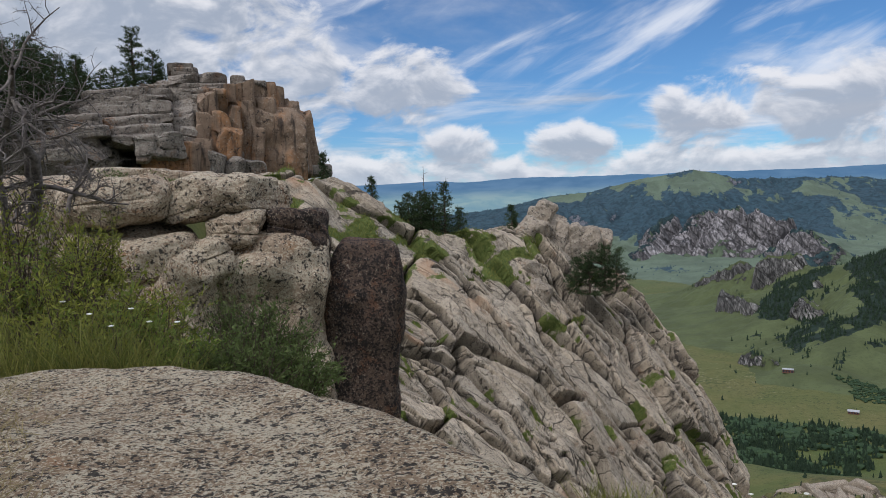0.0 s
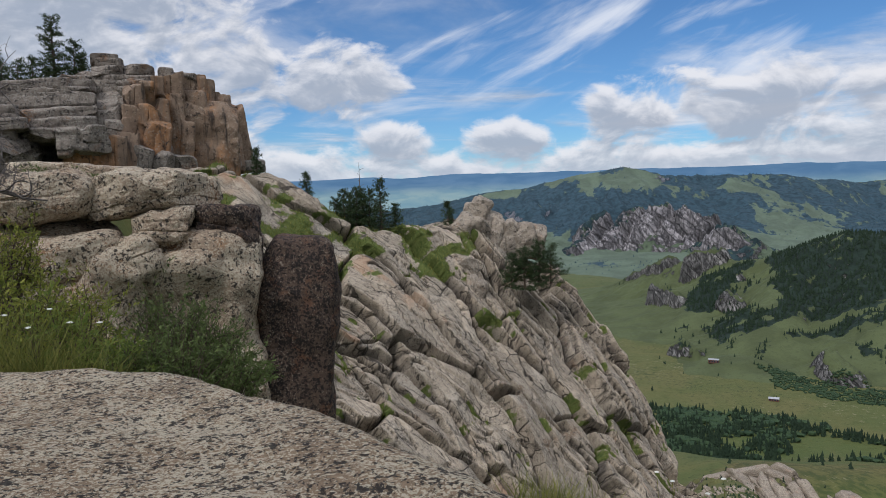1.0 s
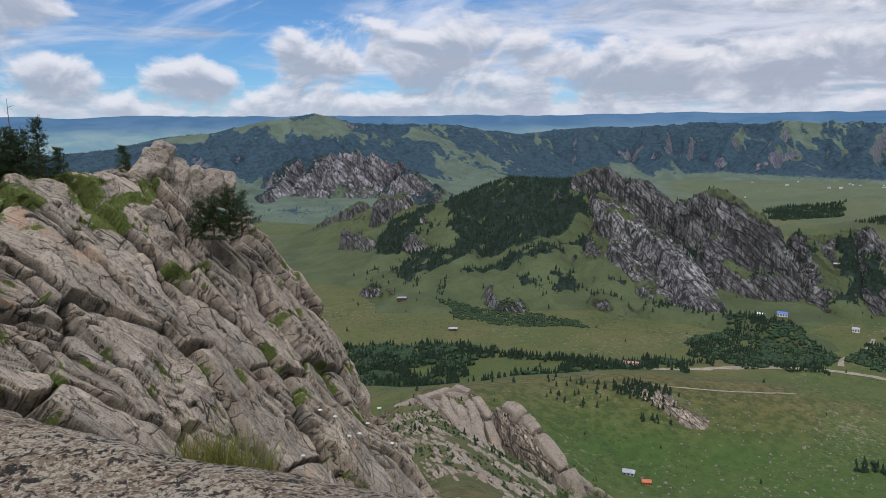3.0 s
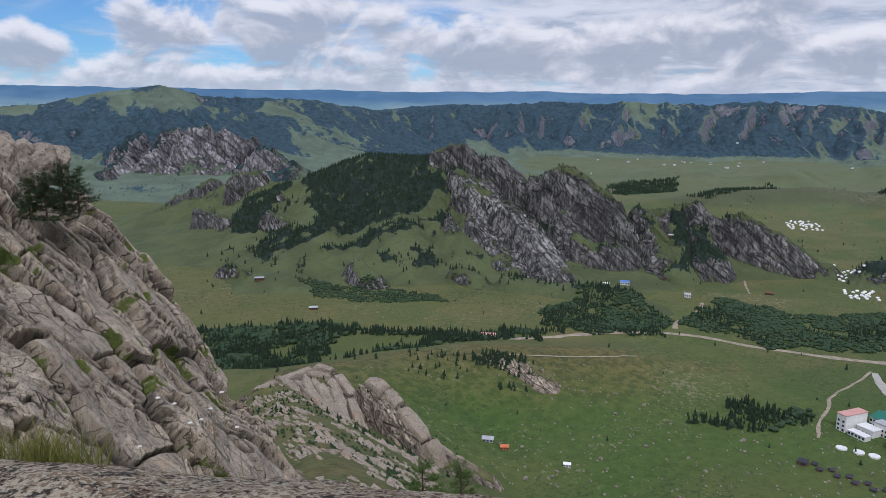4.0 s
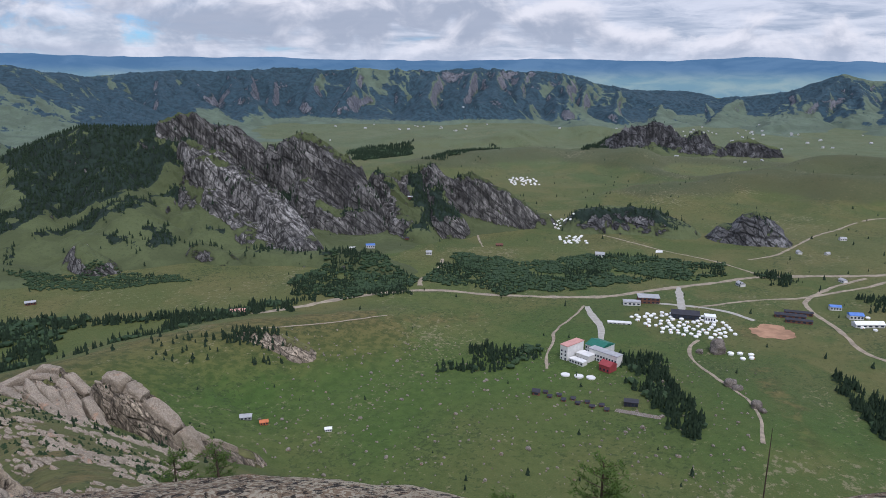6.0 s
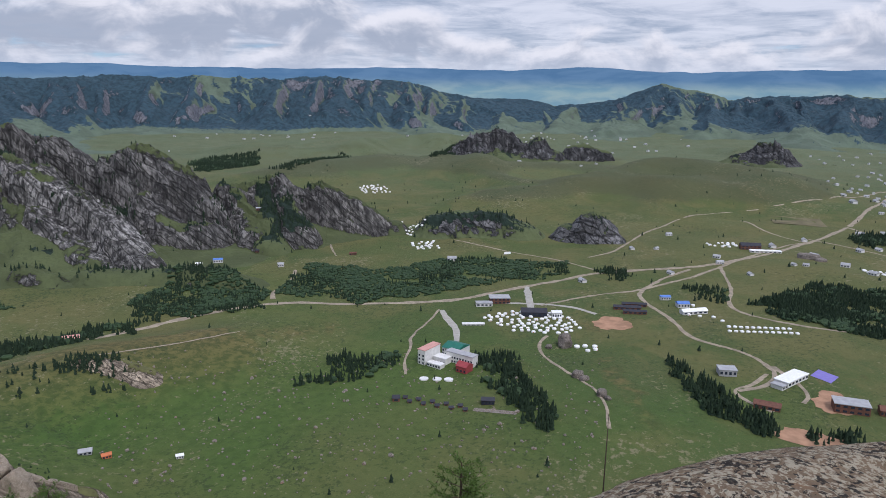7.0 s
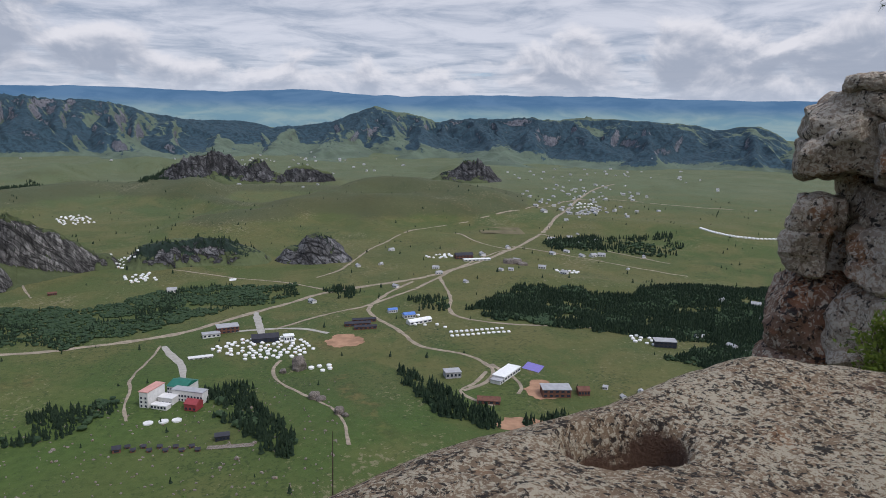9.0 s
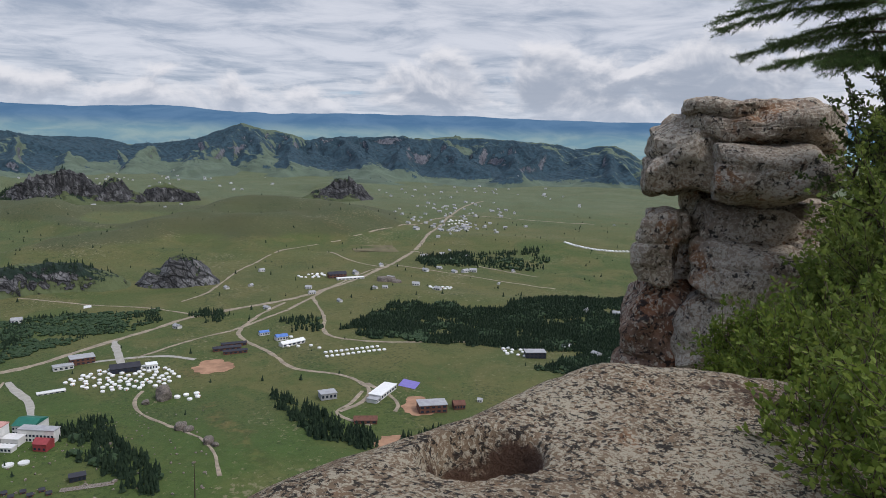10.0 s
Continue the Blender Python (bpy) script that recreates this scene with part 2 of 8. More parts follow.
def relief(g, bsdf, height, distance, strength=1.0):
    n = g.add("ShaderNodeBump")
    n.inputs["Strength"].default_value, n.inputs["Distance"].default_value = strength, distance
    g.put(n.inputs["Height"], height)
    g.put(bsdf.inputs["Normal"], n.outputs[0])


def attribute(g, name):
    return g.add("ShaderNodeAttribute", attribute_name=name).outputs["Fac"]


def plain(name, colour, rough=0.8, metal=0.0, vary=0.25, scale=3.0):
    m, g, bsdf, where = material(name, rough)
    k = g.ramp(g.noise(where, scale, 5), 0.3, 0.7)
    g.put(bsdf.inputs["Base Color"], g.mix(k, tuple(c * (1 - vary) for c in colour), tuple(min(1, c * (1 + vary * 0.5)) for c in colour)))
    bsdf.inputs["Metallic"].default_value = metal
    return m


def granite(name, base, light, dark, lichen_scale, lichen=0.5, black=0.3, warm=None, warm_cover=0.5, relief_m=0.02, stretch=1.0, streaks=0.0):
    """Weathered granite: grain, pale crusts of lichen, black crusts, rust stains."""
    m, g, bsdf, where = material(name, 0.92)
    sep = g.add("ShaderNodeSeparateXYZ")
    g.put(sep.inputs[0], where)
    low = g.vec(sep.outputs[0], sep.outputs[1], g.math("MULTIPLY", sep.outputs[2], stretch))
    big = g.noise(where, lichen_scale * 0.06, 4)
    mid = g.noise(where, lichen_scale * 0.35, 6, 0.62, 0.4)
    fine = g.noise(where, lichen_scale * 1.6, 5.0, 0.68, 0.6)
    grain = g.noise(where, lichen_scale * 9, 3, 0.7)
    col = g.mix(g.ramp(mid, 0.36, 0.64), base, tuple(c * 0.72 for c in base))
    if warm:
        k = g.ramp(g.noise(low, lichen_scale * 0.08, 5, 0.6, 0.8), 0.62 - 0.3 * warm_cover, 0.76 - 0.3 * warm_cover)
        col = g.mix(k, col, g.mix(g.ramp(mid, 0.35, 0.65), warm, tuple(c * 0.6 for c in warm)))
    pale = g.math("MULTIPLY", g.ramp(g.math("ADD", g.math("MULTIPLY", fine, 0.75), g.math("MULTIPLY", big, 0.25)), 0.60 - 0.2 * lichen, 0.625 - 0.2 * lichen), 0.88)
    col = g.mix(pale, col, light)
    spots = g.ramp(g.math("ADD", g.math("MULTIPLY", g.noise(where, lichen_scale * 1.1, 6, 0.68, 0.5), 0.7), g.math("MULTIPLY", mid, 0.3)), 0.66 - 0.2 * black, 0.68 - 0.2 * black)
    col = g.mix(g.math("MULTIPLY", spots, 0.92), col, dark)
    if streaks:
        s = g.noise(g.vec(sep.outputs[0], sep.outputs[1], g.math("MULTIPLY", sep.outputs[2], 0.10)), lichen_scale * 0.5, 5, 0.6)
        col = g.mix(g.math("MULTIPLY", g.ramp(s, 0.52, 0.70), streaks), col, dark)
    col = g.mix(g.ramp(grain, 0.25, 0.75), g.mix(1.0, col, (0.82, 0.82, 0.82), "MULTIPLY"), col)
    g.put(bsdf.inputs["Base Color"], col)
    h = g.math("ADD", g.math("MULTIPLY", fine, 0.6), g.math("ADD", g.math("MULTIPLY", mid, 1.2), g.math("MULTIPLY", grain, 0.2)))
    relief(g, bsdf, h, relief_m)
    return m


SLAB = granite("lichen_granite", (0.31, 0.22, 0.14), (0.61, 0.535, 0.395), (0.022, 0.019, 0.017), 22, 0.55, 0.66,
               (0.34, 0.19, 0.10), 0.15, 0.065)


def add_soil(m):
    """Peaty soil and rusty stains where the rock's own mask puts them."""
    g = Nodes(m.node_tree, False)
    bsdf = [n for n in g.tree.nodes if n.type == "BSDF_PRINCIPLED"][0]
    rock = bsdf.inputs["Base Color"].links[0].from_socket
    where = g.add("ShaderNodeNewGeometry").outputs["Position"]
    crumb = g.noise(where, 9, 6, 0.7)
    edge = g.math("MULTIPLY", g.math("SUBTRACT", crumb, 0.5), 0.9)
    k = g.ramp(g.math("ADD", attribute(g, "soil"), edge), 0.45, 0.62)
    g.put(bsdf.inputs["Base Color"], g.mix(k, rock, g.mix(g.noise(where, 55, 5, 0.7), (0.045, 0.027, 0.019), (0.17, 0.095, 0.058))))


add_soil(SLAB)
BOULDER = granite("boulder_granite", (0.39, 0.295, 0.208), (0.58, 0.50, 0.375), (0.026, 0.023, 0.021), 11, 0.55, 0.60,
                  (0.38, 0.23, 0.13), 0.35, 0.09)
STACK_ROCK = granite("stack_granite", (0.42, 0.335, 0.255), (0.62, 0.55, 0.44), (0.030, 0.026, 0.024), 9, 0.58, 0.50,
                     (0.36, 0.19, 0.10), 0.35, 0.09)
RUST_ROCK = granite("rusty_granite", (0.27, 0.17, 0.12), (0.50, 0.43, 0.34), (0.026, 0.022, 0.021), 7, 0.40, 0.62,
                    (0.30, 0.135, 0.07), 0.75, 0.09)
DARK = granite("dark_granite", (0.115, 0.078, 0.058), (0.30, 0.25, 0.19), (0.020, 0.017, 0.016), 13, 0.26, 0.78,
               (0.155, 0.078, 0.046), 0.42, 0.09)
CLIFF = granite("cliff_granite", (0.385, 0.325, 0.252), (0.465, 0.41, 0.33), (0.070, 0.060, 0.054), 5.5, 0.45, 0.46,
                (0.30, 0.205, 0.14), 0.12, 0.07, 1.0, 0.45)
TOWER = granite("ochre_granite", (0.25, 0.175, 0.122), (0.33, 0.26, 0.195), (0.042, 0.033, 0.028), 3.2, 0.24, 0.42,
                (0.37, 0.19, 0.09), 0.5, 0.10, 0.30, 0.85)
LEDGE = granite("ledge_granite", (0.24, 0.202, 0.168), (0.33, 0.30, 0.255), (0.045, 0.040, 0.037), 4.0, 0.42, 0.55,
                (0.27, 0.155, 0.09), 0.25, 0.10, 1.0, 0.5)


KNOB_ROCK = granite("knob_granite", (0.31, 0.255, 0.195), (0.39, 0.34, 0.275), (0.060, 0.052, 0.046), 4.5, 0.42, 0.52,
                    (0.32, 0.20, 0.12), 0.2, 0.08, 1.0, 0.5)


def leaf(name, one, two, rough=0.7, through=0.25):
    m, g, bsdf, where = material(name, rough)
    k = g.add("ShaderNodeNewGeometry").outputs["Random Per Island"]
    patch = g.noise(where, 0.8, 3)
    g.put(bsdf.inputs["Base Color"], g.mix(g.math("ADD", g.math("MULTIPLY", k, 0.7), g.math("MULTIPLY", patch, 0.3)), one, two))
    if through:
        thin = g.add("ShaderNodeBsdfTranslucent")
        g.put(thin.inputs[0], g.mix(k, one, two))
        both = g.add("ShaderNodeMixShader")
        both.inputs[0].default_value = through
        g.put(both.inputs[1], bsdf.outputs[0])
        g.put(both.inputs[2], thin.outputs[0])
        out = [n for n in g.tree.nodes if n.type == "OUTPUT_MATERIAL"][0]
        g.put(out.inputs[0], both.outputs[0])
    return m


NEEDLE = leaf("pine_needles", (0.026, 0.046, 0.018), (0.055, 0.082, 0.030))
LARCH = leaf("larch_needles", (0.055, 0.105, 0.022), (0.12, 0.19, 0.04), 0.7, 0.35)
FOREST = leaf("forest_crowns", (0.011, 0.025, 0.014), (0.024, 0.043, 0.020), 0.8, 0.0)
THICKET = leaf("willow_thicket", (0.016, 0.036, 0.016), (0.036, 0.062, 0.024), 0.8, 0.0)
SHRUB = leaf("shrub_leaves", (0.10, 0.150, 0.030), (0.24, 0.285, 0.065), 0.7, 0.5)
SHRUB_BRIGHT = leaf("bright_shrub_leaves", (0.085, 0.140, 0.022), (0.21, 0.26, 0.046), 0.7, 0.45)
HERB = leaf("golden_herb_leaves", (0.12, 0.155, 0.026), (0.32, 0.32, 0.062), 0.7, 0.45)
SHRUB_DARK = leaf("dark_shrub_leaves", (0.066, 0.100, 0.030), (0.15, 0.185, 0.060), 0.7, 0.4)
GRASS = leaf("long_grass", (0.085, 0.105, 0.022), (0.26, 0.25, 0.065), 0.7, 0.4)
STRAW = leaf("dry_grass", (0.20, 0.16, 0.07), (0.34, 0.27, 0.13))
PETAL = plain("white_umbels", (0.62, 0.62, 0.55), 0.8)
BARK = plain("bark", (0.085, 0.062, 0.046), 0.95, 0, 0.4, 14)
DEADWOOD = plain("grey_deadwood", (0.15, 0.13, 0.118), 0.9, 0, 0.45, 12)


def meadow():
    """The valley's grass: pasture, greener damp ground, worn ochre earth, and turf on the near slope."""
    m, g, bsdf, where = material("meadow", 0.95)
    big = g.noise(where, 0.0022, 5, 0.55, 0.6)
    mid = g.noise(where, 0.016, 6, 0.6, 0.5)
    fine = g.noise(where, 0.14, 6, 0.65)
    tuft = g.noise(where, 0.9, 4, 0.7)
    col = g.mix(g.ramp(big, 0.36, 0.62), (0.088, 0.100, 0.044), (0.050, 0.084, 0.029))
    col = g.mix(g.math("MULTIPLY", g.ramp(g.noise(where, 0.006, 6, 0.6, 0.8), 0.46, 0.66), 0.55), col, (0.055, 0.078, 0.036))
    col = g.mix(g.math("MULTIPLY", g.ramp(mid, 0.42, 0.64), 0.65), col, (0.122, 0.114, 0.058))
    col = g.mix(g.math("MULTIPLY", g.ramp(fine, 0.48, 0.68), 0.55), col, (0.050, 0.068, 0.021))
    col = g.mix(g.math("MULTIPLY", g.ramp(tuft, 0.45, 0.70), 0.40), col, (0.138, 0.132, 0.058))
    worn = attribute(g, "worn")
    k = g.ramp(g.math("ADD", worn, g.math("MULTIPLY", g.math("SUBTRACT", g.noise(where, 0.05, 7, 0.65, 0.8), 0.5), 1.5)), 0.35, 0.75)
    col = g.mix(g.math("MULTIPLY", k, 0.85), col, g.mix(g.ramp(fine, 0.4, 0.6), (0.150, 0.112, 0.062), (0.066, 0.058, 0.031)))
    col = g.mix(1.0, col, (1.05, 0.99, 0.76), "MULTIPLY")
    # haze over the far pasture, mixed into the grass colour
    col = g.mix(g.math("MULTIPLY", attribute(g, "hazed"), 0.7), col, g.mix(g.ramp(mid, 0.4, 0.6), (0.125, 0.148, 0.088), (0.098, 0.122, 0.066)))
    dry = g.ramp(g.math("ADD", attribute(g, "dry"), g.math("MULTIPLY", g.math("SUBTRACT", g.noise(where, 0.007, 6, 0.62, 0.5), 0.5), 1.1)), 0.30, 0.75)
    col = g.mix(g.math("MULTIPLY", dry, 0.5), col, g.mix(g.ramp(mid, 0.4, 0.6), (0.068, 0.065, 0.038), (0.044, 0.049, 0.027)))
    lush = attribute(g, "lush")
    col = g.mix(g.math("MULTIPLY", lush, 0.75), col, g.mix(g.ramp(fine, 0.35, 0.65), (0.052, 0.102, 0.018), (0.034, 0.074, 0.013)))
    # tussocks, low scrub and bare spots
    clump = g.math("ADD", g.math("MULTIPLY", g.noise(where, 0.30, 5, 0.7), 0.7), g.math("MULTIPLY", g.noise(where, 0.012, 5, 0.6), 0.3))
    col = g.mix(g.math("MULTIPLY", g.ramp(clump, 0.545, 0.60), 0.65), col, (0.026, 0.043, 0.014))
    spot = g.math("ADD", g.math("MULTIPLY", g.noise(where, 0.22, 5, 0.72), 0.65), g.math("MULTIPLY", g.noise(where, 0.009, 5, 0.6, 0.4), 0.35))
    col = g.mix(g.math("MULTIPLY", g.ramp(spot, 0.565, 0.62), 0.7), col, (0.20, 0.175, 0.105))
    g.put(bsdf.inputs["Base Color"], col)
    relief(g, bsdf, g.math("ADD", fine, g.math("MULTIPLY", tuft, 0.3)), 1.2, 0.6)
    return m


def hill(name, grass, rock_a, rock_b, woods, grain, slab=None):
    """A mountain's skin: bare rock where it is steep, grass, and dark scrub and woods by its own masks."""
    m, g, bsdf, where = material(name, 0.95)
    fine = g.noise(where, 0.09 * grain, 7, 0.66, 0.3)
    mid = g.noise(where, 0.02 * grain, 6, 0.6, 0.5)
    rock = g.mix(g.ramp(g.math("ADD", g.math("MULTIPLY", mid, 0.55), g.math("MULTIPLY", fine, 0.45)), 0.38, 0.62), rock_a, rock_b)
    sep = g.add("ShaderNodeSeparateXYZ")
    g.put(sep.inputs[0], where)
    seam = g.noise(g.vec(sep.outputs[0], sep.outputs[1], g.math("MULTIPLY", sep.outputs[2], 0.3)), 0.22 * grain, 6, 0.7, 0.3)
    rock = g.mix(g.math("MULTIPLY", g.ramp(seam, 0.48, 0.60), 0.8), rock, tuple(c * 0.32 for c in rock_a))
    rock = g.mix(1.0, rock, g.ramp(attribute(g, "tone"), -0.5, 0.5, 0.72, 1.30, False), "MULTIPLY")
    rock = g.mix(g.math("MULTIPLY", attribute(g, "pale"), 0.75), rock, g.mix(g.ramp(seam, 0.46, 0.60), tuple(c * 1.45 for c in rock_b), rock_a))
    rock = g.mix(g.math("MULTIPLY", attribute(g, "joint"), 0.85), rock, tuple(c * 0.30 for c in rock_a))
    height = g.math("ADD", fine, mid)
    if slab:   # joints that lean across the face, with a shade of its own for each slab
        (ax, ay, az), wide, long = slab
        warp = g.math("MULTIPLY", g.math("SUBTRACT", mid, 0.5), 1.6)
        across = g.math("ADD", g.math("ADD", g.math("MULTIPLY", sep.outputs[0], ax / wide), g.math("MULTIPLY", sep.outputs[1], ay / wide)), g.math("MULTIPLY", sep.outputs[2], az / wide))
        down = g.math("ADD", g.math("MULTIPLY", sep.outputs[2], 1 / long), g.math("MULTIPLY", across, -0.5 * wide / long))
        depth = g.math("ADD", g.math("MULTIPLY", sep.outputs[0], -ay / (2.2 * wide)), g.math("MULTIPLY", sep.outputs[1], ax / (2.2 * wide)))
        field = g.vec(g.math("ADD", across, warp), down, depth)
        for scale, k in ((1.0, 0.75), (2.3, 0.45)):
            edge = g.ramp(g.cells(field, scale, "DISTANCE_TO_EDGE"), 0.01, 0.07)
            tint = g.add("ShaderNodeSeparateColor")
            g.put(tint.inputs[0], g.cells(field, scale, "F1", "Color"))
            rock = g.mix(1.0, rock, g.ramp(tint.outputs[0], 0.0, 1.0, 0.74, 1.26, False), "MULTIPLY")
            rock = g.mix(g.math("MULTIPLY", g.math("SUBTRACT", 1.0, edge), k), rock, tuple(c * 0.25 for c in rock_a))
            height = g.math("ADD", height, g.math("ADD", g.math("MULTIPLY", edge, 0.8), g.math("MULTIPLY", tint.outputs[0], 0.8)))
    turf = g.mix(g.ramp(mid, 0.38, 0.62), grass, tuple(c * 0.74 for c in grass))
    turf = g.mix(g.math("MULTIPLY", g.ramp(g.noise(where, 0.25 * grain, 5, 0.7), 0.5, 0.66), 0.5), turf, tuple(c * 0.6 for c in grass))
    edge = g.math("MULTIPLY", g.math("SUBTRACT", g.noise(where, 0.10 * grain, 8, 0.68, 0.4), 0.5), 2.0)
    bare = g.ramp(g.math("ADD", attribute(g, "rock"), edge), 0.42, 0.58)
    col = g.mix(g.ramp(g.math("ADD", attribute(g, "woods"), edge), 0.42, 0.56), turf, g.mix(g.ramp(fine, 0.4, 0.6), woods, tuple(c * 0.6 for c in woods)))
    col = g.mix(bare, col, rock)
    g.put(bsdf.inputs["Base Color"], col)
    relief(g, bsdf, g.math("ADD", g.math("MULTIPLY", height, bare), g.math("MULTIPLY", fine, 0.4)), 3.0 / grain, 0.8)
    return m


MEADOW = meadow()
CRAG = hill("crag_mountain", (0.083, 0.101, 0.043), (0.108, 0.104, 0.101), (0.250, 0.239, 0.225), (0.018, 0.032, 0.023), 1.0, ((0.50, -0.50, 0.70), 8.5, 46.0))
# a darker CRAG: the shade side of the valley crags, put into the colour
DARK_CRAG = hill("dark_crags", (0.092, 0.112, 0.050), (0.074, 0.074, 0.078), (0.165, 0.162, 0.162), (0.018, 0.032, 0.023), 1.0, ((0.3, -0.3, 0.30), 8.5, 40.0))
# RANGE carries the blue of distance haze in its base colours
RANGE = hill("hazy_range", (0.112, 0.148, 0.105), (0.100, 0.108, 0.132), (0.195, 0.195, 0.212), (0.036, 0.070, 0.092), 0.6)
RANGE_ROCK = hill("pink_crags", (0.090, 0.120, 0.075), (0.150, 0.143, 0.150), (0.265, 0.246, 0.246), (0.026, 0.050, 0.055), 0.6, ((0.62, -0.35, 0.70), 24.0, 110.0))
SPUR = hill("spur_rock", (0.125, 0.125, 0.048), (0.28, 0.228, 0.172), (0.39, 0.325, 0.245), (0.05, 0.075, 0.028), 2.0, ((0.57, -0.40, 0.70), 4.2, 24.0))
ROAD = plain("pale_track", (0.30, 0.25, 0.185), 0.95, 0, 0.3, 0.2)
PAVED = plain("concrete_road", (0.36, 0.34, 0.30), 0.9, 0, 0.15, 0.3)
DRY_FIELD = plain("dry_field", (0.145, 0.125, 0.068), 0.95, 0, 0.25, 0.05)
EARTH = plain("red_earth", (0.36, 0.21, 0.13), 0.95, 0, 0.3, 0.1)

# ---------------------------------------------------------------- the land
VALLEY = -215.0
RIDGES = [  # crest line, slope, rounding
    ([(-300, -400, 40), (-60, -60, 8), (-14, -10, -4.0), (-10, 9, -3.0), (-11, 19, -3.2), (-22, 45, -1.5), (-27, 75, 2.6), (-30, 95, 3.0), (-70, 160, -5), (-200, 420, -70)], 0.80, 6),
    ([(20, -60, -8), (14, -15, -3.6), (11, -8, -4.6), (7, -4, -6)], 0.80, 4),
    ([(70, 110, -78), (105, 190, -105), (150, 290, -138), (190, 372, -160), (225, 405, -173)], 0.75, 14),
    ([(225, 405, -174), (318, 424, -190), (392, 400, -192), (495, 339, -201), (600, 300, -216)], 0.33, 25),
    ([at(79, 1470, -7.7), at(86, 1480, -7.25), at(89, 1490, -7.15), at(93, 1490, -7.4), at(97, 1480, -7.9)], 0.26, 50),
    ([at(60, 1700, -6.4), at(62.6, 1800, -5.85), at(68, 1950, -5.35), at(74, 1900, -5.75), at(81, 1900, -5.8), at(90, 1900, -5.95), at(97, 2050, -5.7)], 0.22, 60),
    ([at(100, 1500, -7.9), at(107, 1450, -8.0), at(114, 1400, -8.2)], 0.14, 60),
    ([at(100, 950, -12.3), at(106, 900, -12.8), at(112, 880, -13.2), at(122, 900, -13)], 0.2, 40),
    ([at(80, 560, -21.2), at(84, 500, -22.9), at(88, 440, -25.3)], 0.12, 30),
]


def ground(x, y):
    r = np.hypot(x, y)
    z = VALLEY + 4 * fbm2(x / 420, y / 420, 4, 3) * smooth(r, 300, 900) + 0.8 * fbm2(x / 60, y / 60, 3, 5)
    z = z + 80 * smooth(r, 3300, 4900) + 14 * fbm2(x / 900, y / 900, 4, 8) * smooth(r, 2200, 3600)
    a = np.degrees(np.arctan2(x, y))
    z = z + 42 * np.maximum(fbm2(x / 260 + 4.2, y / 260, 4, 15, 0.35) + 0.15, 0) * smooth(r, 1150, 1500) * smooth(3200 - r, 0, 900) * smooth(a, 52, 62) * smooth(104 - a, 0, 8)
    for line, slope, soft in RIDGES:
        d, top = along(x, y, line)
        wob = 1 + 0.12 * fbm2(x / 90, y / 90, 3, 12)
        h = top - slope * wob * (np.sqrt(d * d + soft * soft) - soft)
        k = np.clip(0.5 + 0.5 * (h - z) / 12, 0, 1)
        z = np.where(r > 60, z * (1 - k) + h * k + 6 * k * (1 - k) * smooth(r, 60, 200), np.maximum(z, h))
    # the ground keeps under the rock face
    under = -0.588 * x + 0.912 * y - 75.3 - 6
    inside = smooth(x, -27, -17) * smooth(y, 24, 34) * smooth(112 - y, 0, 20) * smooth(60 - x, 0, 15)
    z = np.where(inside > 0, z * (1 - inside) + np.minimum(z, under) * inside, z)
    return z


def inside_polygon(x, y, poly):
    out = np.zeros(x.shape, bool)
    for (ax, ay), (bx, by) in zip(poly, poly[1:] + poly[:1]):
        out ^= ((ay > y) != (by > y)) & (x < (bx - ax) * (y - ay) / (by - ay + 1e-9) + ax)
    return out


